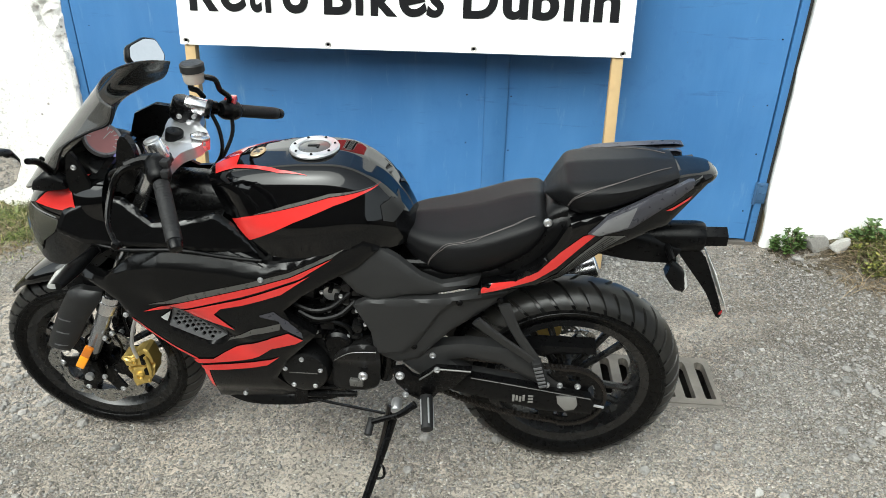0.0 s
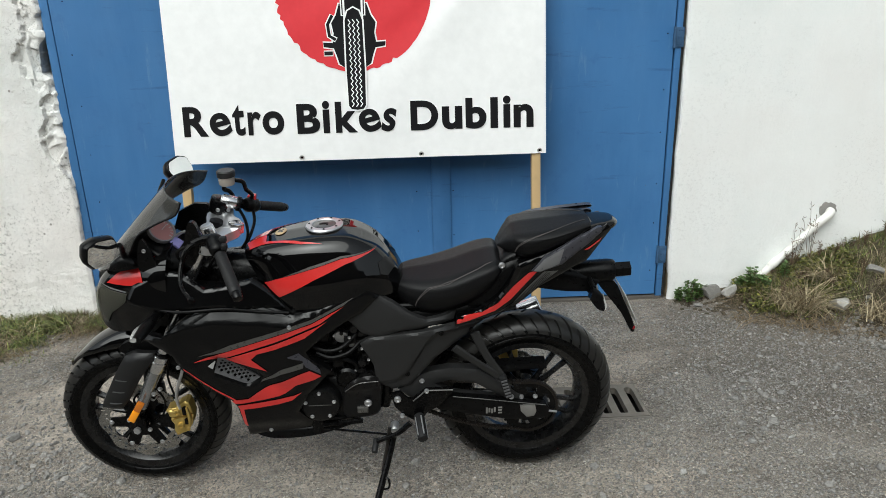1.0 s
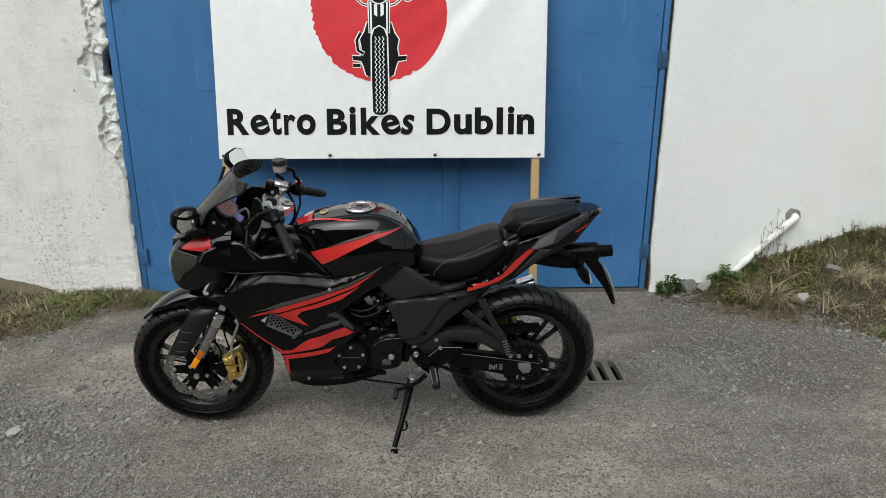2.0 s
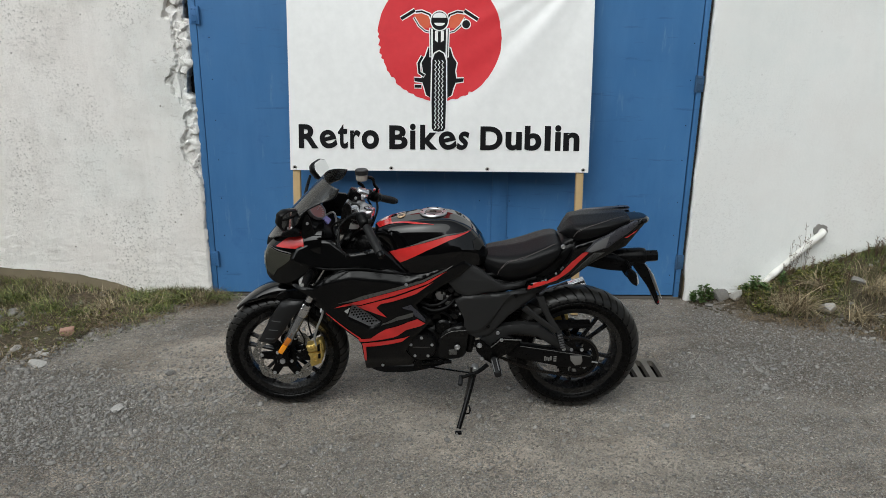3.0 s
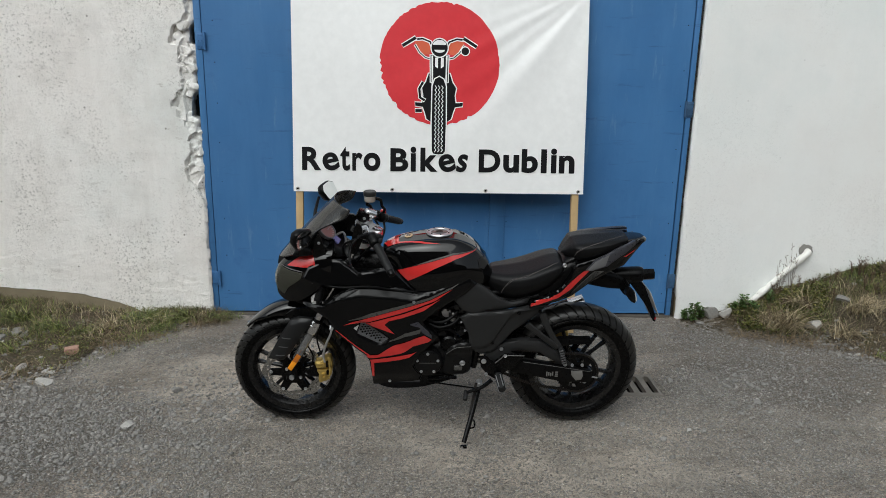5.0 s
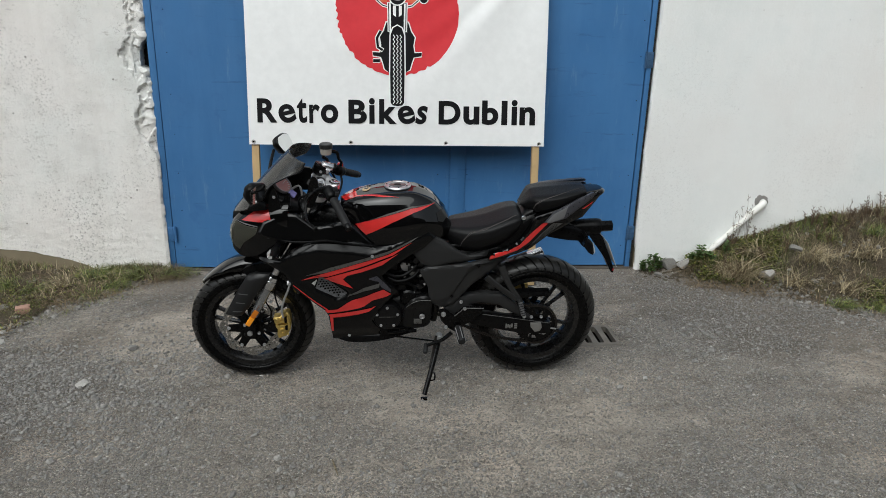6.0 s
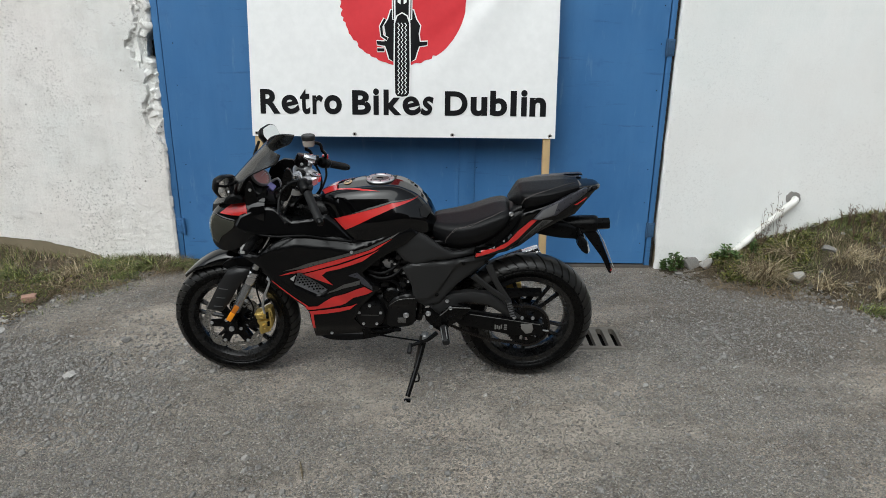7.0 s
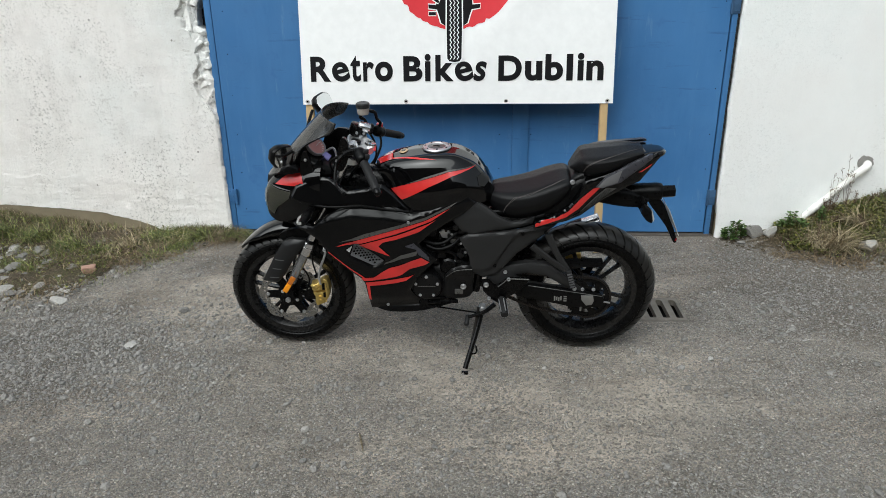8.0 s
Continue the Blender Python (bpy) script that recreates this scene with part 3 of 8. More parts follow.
def ground_z(x, y):
    d = WALL_Y - y
    reach = float(np.interp(x, [-6, -3, -1.9, -1.7, 1.5, 1.9, 2.6, 4], [1.2, 0.9, 0.5, 0.3, 0.3, 0.42, 0.75, 1.3]))
    bank = soil_line(x) * (1 - smoothstep(0.0, reach, d)) if y < WALL_Y else soil_line(x) if y < 3.7 else 0.0
    h = bank
    if abs(x) < 8 and -6 < y < 4:
        rough = 1 - smoothstep(3, 8, math.hypot(x, y - 1))
        h += rough * (0.010 * fbm(x * 1.1, y * 1.1, 0.3, 3) + 0.0035 * fbm(x * 9, y * 9, 4.1, 3))
        if bank > 0.01:
            h += 0.02 * fbm(x * 6, y * 6, 7.0, 3) * min(1, bank * 8)
        # level under the wheels and along the door
        level = max(math.exp(-((y - 1.93) / 0.22) ** 2) * (1 - smoothstep(1.0, 1.4, abs(x + 0.33))), math.exp(-((x - 0.8) ** 2 + (y - 2.3) ** 2) / 0.06))
        h *= 1 - 0.9 * level
    return h


GRATE = (0.46, 1.00, 2.14, 2.46)


def cover_at(x, y):
    """How thickly loose chips lie: 0 is bare trodden fines, 1 is all chips."""
    c = 0.40 + 0.46 * fbm(x * 1.1 + 4.0, y * 1.7, 3.0, 4) + 0.10 * smoothstep(1.5, 0.9, y)
    for cx, cy, rx, ry, gain in ((-2.3, 1.75, 0.8, 0.5, 0.55), (-1.35, 2.45, 0.55, 0.28, -0.75), (0.35, 1.35, 0.9, 0.2, -0.25), (1.9, 2.5, 0.7, 0.4, 0.35), (0.9, 2.9, 0.5, 0.2, 0.25), (-0.9, 0.60, 1.8, 0.45, 0.22), (1.1, 1.0, 0.8, 0.25, 0.15)):
        c += gain * math.exp(-((x - cx) / rx) ** 2 - ((y - cy) / ry) ** 2)
    return min(max(c, 0.15 + 0.13 * smoothstep(1.6, 1.0, y)), 0.95)


def build_ground():
    core_x, core_y = np.arange(-4.2, 4.21, 0.035), np.arange(-0.4, 3.61, 0.035)
    out = np.array([0.3, 0.8, 1.6, 3, 6, 12, 25, 50, 100, 200, 400])
    xs = np.concatenate([core_x[0] - out[::-1], core_x, core_x[-1] + out])
    ys = np.concatenate([core_y[0] - out[::-1], core_y, core_y[-1] + out])
    verts = [(x, y, ground_z(x, y)) for y in ys for x in xs]
    w = len(xs)
    faces = []
    for j in range(len(ys) - 1):
        for i in range(w - 1):
            cx, cy = (xs[i] + xs[i + 1]) / 2, (ys[j] + ys[j + 1]) / 2
            if GRATE[0] + 0.02 < cx < GRATE[1] - 0.02 and GRATE[2] + 0.02 < cy < GRATE[3] - 0.02:
                continue
            faces.append((j * w + i, j * w + i + 1, (j + 1) * w + i + 1, (j + 1) * w + i))
    ground = raw("ground", verts, faces, GROUND, smooth=True)
    field = ground.data.attributes.new("cover", "FLOAT", "POINT")
    field.data.foreach_set("value", [cover_at(x, y) if abs(x) < 8 and -6 < y < 4 else 0.5 for x, y, _ in verts])
    return tagged(ground, "yard of compacted grey gravel with earth banked against the wall", "ground", kind="structure")


build_ground()

DOOR_L, DOOR_R, DOOR_Y, DOOR_TOP = -1.815, 1.408, 3.43, 3.15


def slab(name, x0, x1, y0, y1, z0, z1, material, label):
    return tagged(part(name, box(x0, x1, y0, y1, z0, z1), material, smooth=0), label, "wall", kind="structure")


# masonry cores behind the plaster; unseen slabs added to keep the gate gaps dark
slab("wall_core_left", -9, -1.94, 3.432, 3.80, -0.1, 0.5, CEMENT, "brown cement masonry behind the plaster")
slab("wall_core_upper", -9, -1.94, 3.436, 3.80, 0.5, 4.6, BROKEN, "pale rubble masonry behind the plaster")
slab("wall_core_right", 1.475, 9, 3.432, 3.80, -0.1, 4.6, CEMENT, "brown cement masonry behind the plaster")
slab("wall_lintel", -1.94, 1.475, 3.42, 3.80, DOOR_TOP + 0.03, 4.6, PLASTER, "white painted wall above the gates")
slab("unseen_back", -9, 9, 8.0, 8.3, -0.1, 4.6, CEMENT, "unseen wall added to keep light out behind the gates")
slab("unseen_side_left", -9.3, -9, 3.432, 8.3, -0.1, 4.6, CEMENT, "unseen wall added to keep light out behind the gates")
slab("unseen_side_right", 9, 9.3, 3.432, 8.3, -0.1, 4.6, CEMENT, "unseen wall added to keep light out behind the gates")
# unseen dark walls added round the yard to cut low skylight and reflections
slab("added_wall_back", -12, 12, -10.3, -10, -0.1, 7.0, DARK_WALL_AND_SILL, "unseen dark wall added to darken reflections")
slab("added_wall_west", -12.3, -12, -10.3, 3.43, -0.1, 3.2, DARK_WALL_AND_SILL, "unseen dark wall added to darken reflections")
slab("added_wall_east", 12, 12.3, -10.3, 3.43, -0.1, 3.2, DARK_WALL_AND_SILL, "unseen dark wall added to darken reflections")
slab("unseen_roof", -9.3, 9.3, 3.35, 8.35, 4.6, 4.75, GREY_CEMENT, "unseen slab added to keep light out behind the gates")


def plaster_foot(x):
    """Lower rim of the plaster, above the earth."""
    v = float(np.interp(x, [-9, -3.45, -3.15, -2.88, -2.66, -2.40, -2.16, 1.4, 2.0, 2.45, 2.8, 9],
                        [0.35, 0.215, 0.195, 0.172, 0.138, 0.06, -0.06, -0.06, 0.0, 0.29, 0.42, 0.7]))
    return v + 0.012 * fbm(x * 7, 1.0, 0.0, 3)


def edge_left(z):
    """Broken edge of the plaster beside the gate."""
    wob = z + 0.03 * fbm(3.0, 0.0, z * 8, 2)
    bite = 0.052 * smoothstep(1.37, 1.40, wob) * smoothstep(1.60, 1.50, wob) + 0.046 * smoothstep(1.85, 1.87, wob) * smoothstep(2.04, 1.94, wob) + 0.02 * smoothstep(2.3, 2.33, wob) * smoothstep(2.6, 2.5, wob)
    calm = 0.3 + 0.7 * smoothstep(0.85, 1.1, z)
    return -1.853 - bite - calm * (0.012 * abs(fbm(0.0, 3.0, z * 14, 4)) + 0.010 * math.floor(2.2 * abs(fbm(0, 8.0, z * 3.2, 2))))


CHIPS = []
pick = random.Random(12)
for k in range(230):
    CHIPS.append((-1.853 - pick.uniform(0.0, 0.17), pick.uniform(0.0, 2.75), pick.uniform(0.006, 0.034), pick.gauss(0, 0.32), pick.gauss(0, 0.22)))


def chip_depth(x, z):
    """Flat broken facets: the nearest chip gives depth and tilt."""
    wx, wz = x + 0.008 * fbm(x * 25, 3.0, z * 25, 2), z + 0.012 * fbm(x * 25, 8.0, z * 25, 2)
    near = sorted(((wx - c[0]) ** 2 * 1.6 + (wz - c[1]) ** 2, c) for c in CHIPS if abs(c[1] - wz) < 0.16)[:3]
    total = weight = 0.0
    for d, c in near:
        w = math.exp(-(math.sqrt(d) - math.sqrt(near[0][0])) / 0.0016)
        total += w * max(0.003, c[2] + c[3] * (x - c[0]) + c[4] * (z - c[1]))
        weight += w
    return total / weight if weight else 0.01


def wall_skin(name, xs, zs, edge, label, material, sign):
    """Plaster skin as a relief: a grid whose last column follows the edge, broken away in places beside it."""
    verts, faces = [], []
    n = len(xs)
    for z in zs:
        e = edge(z)
        for i, x in enumerate(xs):
            x = min(x, e) if sign < 0 else max(x, e)
            foot = plaster_foot(x)
            zz = max(z, foot)
            away = abs(x - e)
            y = WALL_Y + 0.004 * fbm(x * 1.7, 0.0, zz * 1.7, 3) + 0.0016 * fbm(x * 22, 2.0, zz * 22, 3)
            # uneven patches of old render low down
            y -= 0.006 * smoothstep(0.45, 0.3, zz - foot * 0.5) * abs(fbm(x * 5, 5.0, zz * 9, 4))
            if sign < 0:
                reach = 0.055 + 0.05 * (fbm(1.0, 2.0, zz * 2.6, 3)) + 0.07 * math.exp(-((zz - 1.45) / 0.2) ** 2) + 0.06 * math.exp(-((zz - 1.9) / 0.16) ** 2) + 0.07 * math.exp(-((zz - 1.05) / 0.12) ** 2) - 0.05 * smoothstep(1.0, 0.8, zz)
                reach += 0.022 * fbm(x * 14, 4.0, zz * 14, 3)
                if away < reach:
                    y += chip_depth(x, zz) * smoothstep(reach, reach - 0.007, away)
                if away < 0.02:
                    y += 0.012 * (1 - away / 0.02)
            else:
                if away < 0.016:
                    y += 0.016 * (1 - away / 0.016) ** 2 + 0.004 * fbm(x * 20, 1, zz * 8, 2)
            verts.append((x, y, zz))
    m = len(zs)
    for j in range(m - 1):
        for i in range(n - 1):
            a, b, c, d = j * n + i, j * n + i + 1, (j + 1) * n + i + 1, (j + 1) * n + i
            if abs(verts[a][2] - verts[d][2]) + abs(verts[b][2] - verts[c][2]) < 1e-5:
                continue
            faces.append((a, b, c, d))
    # the thickness beside the gate and along the foot
    col = n - 1 if sign < 0 else 0
    k = len(verts)
    for j in range(m):
        x, y, z = verts[j * n + col]
        verts.append((x + 0.012 * sign, 3.62, z))
    for j in range(m - 1):
        faces.append((j * n + col, k + j, k + j + 1, (j + 1) * n + col))
    k = len(verts)
    for i in range(n):
        x, y, z = verts[i]
        verts.append((x, 3.44, z + 0.004))
    for i in range(n - 1):
        faces.append((i, i + 1, k + i + 1, k + i))
    return tagged(raw(name, verts, faces, material, smooth=True, sharp=40), label, "wall", kind="structure")


zs = np.concatenate([np.arange(-0.06, 2.75, 0.0065), np.linspace(2.8, 4.6, 14)])
xs = np.concatenate([np.linspace(-9, -3.8, 14), np.arange(-3.7, -2.1, 0.022), np.arange(-2.1, -1.84, 0.005)])
wall_left = wall_skin("wall_left", xs, zs, edge_left, "white painted rough plaster wall with a broken edge beside the gate", PLASTER, -1)
zs2 = np.concatenate([np.arange(-0.06, 2.75, 0.025), np.linspace(2.8, 4.6, 10)])
xs = np.concatenate([np.arange(1.44, 1.52, 0.01), np.arange(1.53, 3.7, 0.025), np.linspace(3.8, 9, 14)])
wall_right = wall_skin("wall_right", xs, zs2, lambda z: 1.460 + 0.006 * fbm(2.0, 1.0, z * 5, 3) + 0.014 * smoothstep(0.5, 0.0, z), "smooth white painted plaster wall", PLASTER_SMOOTH, 1)


def cement_foot(name, x0, x1):
    """The brown cement band that shows below the plaster's lower rim."""
    xs = np.linspace(x0, x1, 60)
    loop = [(x0, -0.08)] + [(x1, -0.08)] + [(x, plaster_foot(x) - 0.003) for x in xs[::-1]]
    bm = plate([loop], 3.403, 3.445, 0.05)
    for v in bm.verts:
        v.co.y += 0.003 * fbm(v.co.x * 9, 0.0, v.co.z * 9, 3)
    return tagged(part(name, bm, CEMENT, smooth=30), "rough brown cement band below the plaster", "wall", kind="structure")


cement_foot("wall_foot_left", -6.0, -2.18)
cement_foot("wall_foot_right", 2.06, 6.0)


# the steel gate: two leaves in a frame
def screw_heads(rows, r=0.0036):
    return [((x, y, z), r, 0.003, -1) for x, y, z in rows]


def hinge(at, side, parent):
    x, y, z = at
    coat = HINGE_STEEL if side < 0 else HINGE_WORN
    leaf = part("hinge", box(x - 0.028, x + 0.028, y - 0.012, y - 0.004, z - 0.052, z + 0.052, 0.002), coat, parent, "overpainted steel butt hinge" if side < 0 else "overpainted steel butt hinge, worn dark")
    part("knuckle", rod((x - side * 0.024, y - 0.014, z - 0.055), (x - side * 0.024, y - 0.014, z + 0.055), 0.008, n=10), coat, leaf)
    part("hinge_screw", screw_heads([(x + dx, y - 0.012, z + dz) for dx in (0.0, 0.018 * side) for dz in (-0.036, 0, 0.036)], 0.0045), coat, leaf)


def gate_leaf(name, x0, x1, lap):
    root = base(name, pose(0, 0, 0), "tall blue painted sheet steel gate leaf, closed, with scuffs and small screws", "gate", kind="structure")
    bm = bmesh.new()
    nx, nz = 60, 110
    rows = []
    for j in range(nz + 1):
        z = 0.03 + (DOOR_TOP - 0.03) * j / nz
        rows.append([bm.verts.new((x0 + (x1 - x0) * i / nx, DOOR_Y + 0.0035 * fbm((x0 + (x1 - x0) * i / nx) * 1.4, 9.0, z * 1.4, 2) + 0.001 * fbm((x0 + (x1 - x0) * i / nx) * 6, 9.0, z * 6, 2), z)) for i in range(nx + 1)])
    for a, b in zip(rows, rows[1:]):
        for i in range(nx):
            bm.faces.new((a[i], a[i + 1], b[i + 1], b[i]))
    rim = [e for e in bm.edges if e.is_boundary]
    ext = bmesh.ops.extrude_edge_only(bm, edges=rim)
    for v in ext["geom"]:
        if isinstance(v, bmesh.types.BMVert):
            v.co.y += 0.045
    part("sheet", bm, BLUE, root)
    heads = []
    for k in range(12):
        z = 0.18 + k * 0.262
        heads += [(x0 + 0.07, DOOR_Y, z), (x1 - 0.035 if not lap else x1 - 0.13, DOOR_Y, z + 0.03 * (k % 2))]
    part("sheet_screw", screw_heads(heads), BLACK_METAL, root)
    return root


left_leaf = gate_leaf("gate_left", DOOR_L, 0.138, True)
right_leaf = gate_leaf("gate_right", 0.142, DOOR_R - 0.008, False)
part("cover_strip", box(0.092, 0.196, DOOR_Y - 0.012, DOOR_Y - 0.004, 0.032, DOOR_TOP, 0.0015), BLUE, left_leaf, "flat blue strip covering the joint")
# a thin raised bar draws the shade of the joint beside the strip
part("strip_gap_shade", box(0.0885, 0.0915, DOOR_Y - 0.0062, DOOR_Y - 0.002, 0.032, DOOR_TOP), HINGE_STEEL, left_leaf, "thin blue bar drawn as the shaded gap beside the strip")
for z in (0.275, 1.885):
    hinge((-1.822, DOOR_Y, z), -1, left_leaf)
for z in (0.28, 1.50):
    hinge((1.423, DOOR_Y, z), 1, right_leaf)
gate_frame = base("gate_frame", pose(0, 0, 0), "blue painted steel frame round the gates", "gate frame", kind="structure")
part("post", box(-1.862, DOOR_L - 0.003, DOOR_Y - 0.006, DOOR_Y + 0.06, 0.0, DOOR_TOP + 0.03, 0.003), BLUE, gate_frame)
part("post", box(DOOR_R, 1.442, DOOR_Y - 0.006, DOOR_Y + 0.06, 0.0, DOOR_TOP + 0.03, 0.003), BLUE, gate_frame)
# black bars paint the shade in the gaps beside the posts
part("gap_shade", box(1.4435, 1.457, DOOR_Y + 0.002, DOOR_Y + 0.03, 0.02, DOOR_TOP), PIT_AND_GAP_BLACK, gate_frame, "black bar painting the shaded gap beside the wall")
part("hollow_shade", box(-1.935, -1.864, DOOR_Y + 0.12, DOOR_Y + 0.14, 1.2, DOOR_TOP), PIT_AND_GAP_BLACK, gate_frame, "black bar painting the shaded hollow behind the broken plaster")
part("head", box(-1.815, DOOR_R, DOOR_Y - 0.003, DOOR_Y + 0.06, DOOR_TOP + 0.004, DOOR_TOP + 0.03, 0.002), BLUE, gate_frame)
part("threshold", box(-1.86, 1.44, DOOR_Y - 0.012, DOOR_Y + 0.10, -0.05, 0.018, 0.004), DARK_WALL_AND_SILL, gate_frame, "dark cement threshold")


# ---- the banner on two battens, leaning on the gate ----
BAN_X0, BAN_X1, BAN_Z0, BAN_Z1 = -1.222, 0.690, 0.945, 2.245


def banner_lean(z):
    return 3.205 + (z - BAN_Z0) * 0.135


def banner_y(x, z):
    """The vinyl's face: creases run down from the top corner, a slack belly in the middle."""
    u, v = (x - BAN_X0) / (BAN_X1 - BAN_X0), (z - BAN_Z0) / (BAN_Z1 - BAN_Z0)
    y = banner_lean(z)
    fan = math.atan2(1.04 - v, 1.03 - u)
    far = math.hypot(1.04 - v, 1.03 - u)
    y += 0.0022 * math.sin(fan * 34 + 0.6) * math.exp(-((fan - 0.85) / 0.42) ** 2) * smoothstep(0.05, 0.3, far) * smoothstep(1.25, 0.5, far)
    y += 0.0052 * math.sin(fan * 15 + 1.0) * math.exp(-((fan - 1.05) / 0.33) ** 2) * smoothstep(0.02, 0.3, far) * smoothstep(1.3, 0.5, far)
    y += 0.006 * math.sin(u * 9 + v * 5) * v + 0.003 * fbm(x * 2.5, 3.0, z * 2.5, 2)
    y -= 0.008 * math.sin(math.pi * u) * math.sin(math.pi * v)
    return y


def banner_film(loop, lift, step=0.02, holes=()):
    v, tris = sheet([np.array(loop, float), *holes], step)
    bm = bmesh.new()
    vs = [bm.verts.new((x, banner_y(x, z) - 0.0012 - 0.36 * lift, z)) for x, z in v]
    for t in tris:
        bm.faces.new([vs[i] for i in t])
    return bm


banner = base("banner", pose(0, 0, 0), "white vinyl banner with red disc and black lettering on timber battens", "banner")
cols, rows = 150, 102
front = []
for j in range(rows + 1):
    v = j / rows
    for i in range(cols + 1):
        u = i / cols
        x = BAN_X0 + (BAN_X1 - BAN_X0) * u - 0.004 * v
        z = BAN_Z0 + 0.002 * u + (BAN_Z1 - BAN_Z0 - 0.01 * (1 - u)) * v
        front.append((x, banner_y(x, z), z))
back = [(x, y + 0.0014, z) for x, y, z in front]
n, w = len(front), cols + 1
cells = [(j * w + i, j * w + i + 1, (j + 1) * w + i + 1, (j + 1) * w + i) for j in range(rows) for i in range(cols)]
edges = [(i, i + 1) for i in range(cols)] + [(rows * w + i + 1, rows * w + i) for i in range(cols)] + [((j + 1) * w, j * w) for j in range(rows)] + [(j * w + cols, (j + 1) * w + cols) for j in range(rows)]
verts, faces = front + back, cells + [tuple(n + k for k in c[::-1]) for c in cells]
for a, b in edges:
    k = len(verts)
    verts += [front[b], front[a], back[a], back[b]]
    faces.append((k, k + 1, k + 2, k + 3))
raw("vinyl_sheet", verts, faces, VINYL, banner, smooth=True)
for x in (BAN_X0 + 0.035, BAN_X1 - 0.05):
    m = Matrix.Translation((x, banner_lean(0.0) + 0.033, 0.005)) @ pose(0, 0, 0, -math.degrees(math.atan(0.135)))
    bm = box(-0.023, 0.023, -0.022, 0.022, 0.0, 2.22, 0.002)
    bm.transform(m)
    part("batten", bm, TIMBER, banner, "raw softwood batten")
for z in (BAN_Z0 + 0.018, BAN_Z1 - 0.036):
    for k in range(4):
        x = BAN_X0 + 0.028 + k * (BAN_X1 - BAN_X0 - 0.062) / 3
        ring = lathe([(0.007, 0), (0.0105, 0.0025), (0.013, 0.0)], 16, (0, 0, 0), "Y", False)
        ring.transform(Matrix.Translation((x, banner_y(x, z) - 0.0035, z)) @ pose(0, 0, 0, 0, 0, 180))
        eye = part("eyelet", ring, EYELET, banner, "zinc eyelet with a screw")
        part("screw", lathe([(0.0, 0.004), (0.004, 0.003), (0.006, 0.0), (0.0, 0.0)], 10, (x, banner_y(x, z) - 0.004, z), "Y", False), BLACK_METAL, eye)

# the print: red disc with brushed rim
DISC = (-0.275, 1.770, 0.388)
rng = random.Random(4)
loop = []
for k in range(150):
    a = 2 * math.pi * k / 150
    torn = k in range(30, 60) or k in range(74, 108) or k in range(116, 126) or k in range(0, 6)
    r = DISC[2] * (1 + 0.008 * fbm(math.cos(a) * 3, math.sin(a) * 3, 0, 2) - (0.030 * abs(rng.gauss(0, 0.6)) if torn else 0.004 * rng.random()))
    loop.append((DISC[0] + r * math.cos(a), DISC[1] + r * math.sin(a)))
part("red_disc", banner_film(loop, 0.0022, 0.024), PRINT_RED, banner, "red disc with a brushed rim", smooth=60)


def glyph(loop, lift, material, name="print", label=""):
    return part(name, banner_film(loop, lift, 0.02), material, banner, label, 60)


def ellipse(cx, cz, rx, rz, n=28, a0=0, a1=360):
    return [(cx + rx * math.cos(radians(a0 + (a1 - a0) * k / n)), cz + rz * math.sin(radians(a0 + (a1 - a0) * k / n))) for k in range(n if a1 - a0 == 360 else n + 1)]


def stroke(pts, w):
    """The outline of a line of a given width in x-z."""
    p = [Vector((x, z)) for x, z in pts]
    left, right = [], []
    for i, a in enumerate(p):
        d = (p[min(i + 1, len(p) - 1)] - p[max(i - 1, 0)]).normalized()
        n = Vector((-d.y, d.x)) * w / 2
        left.append(tuple(a + n))
        right.append(tuple(a - n))
    return left + right[::-1]


PX, PZ, S = -0.277, 1.196, 0.00306          # foot of the printed machine and its unit


def draw(pts):
    return [(PX + x * S, PZ + z * S) for x, z in pts]


def inked(name, loop, grow, lift, fill=None):
    """A black shape with a white keyline below it."""
    wide = []
    pts = np.array(loop, float)
    for k in range(len(pts)):
        d = pts[(k + 1) % len(pts)] - pts[k - 1]
        n = np.array([d[1], -d[0]]) / (np.linalg.norm(d) + 1e-9)
        area = sum(pts[i - 1][0] * pts[i][1] - pts[i][0] * pts[i - 1][1] for i in range(len(pts)))
        wide.append(tuple(pts[k] + n * grow * (1 if area > 0 else -1)))
    glyph(draw(wide), lift, PRINT_WHITE, name + "_keyline")
    return glyph(draw(loop), lift + 0.0022, fill or PRINT_BLACK, name)


# a front view of a motorcycle in flat shapes
for sx in (-1, 1):
    glyph(draw([(sx * 14, 226), (sx * 30, 233), (sx * 50, 234), (sx * 54, 222), (sx * 42, 206), (sx * 22, 206)]), 0.0040, PRINT_ORANGE, "printed_gap")
    inked("printed_engine", [(sx * 15, 66), (sx * 26, 74), (sx * 30, 88), (sx * 36, 104), (sx * 33, 122), (sx * 36, 138), (sx * 28, 150), (sx * 22, 168), (sx * 15, 168)], 2.4, 0.0044)
    inked("printed_peg", [(sx * 30, 98), (sx * 50, 101), (sx * 51, 108), (sx * 30, 107)], 2.2, 0.0048)
    inked("printed_handlebar", stroke([(sx * 12, 214), (sx * 20, 232), (sx * 36, 238), (sx * 54, 236), (sx * 70, 226)], 3.4), 2.2, 0.0044)
    inked("printed_grip", stroke([(sx * 50, 240), (sx * 78, 223)], 6.0), 2.0, 0.0070)
    inked("printed_brace", stroke([(sx * 14, 196), (sx * 30, 200), (sx * 42, 210), (sx * 52, 226)], 2.0), 1.8, 0.0042)
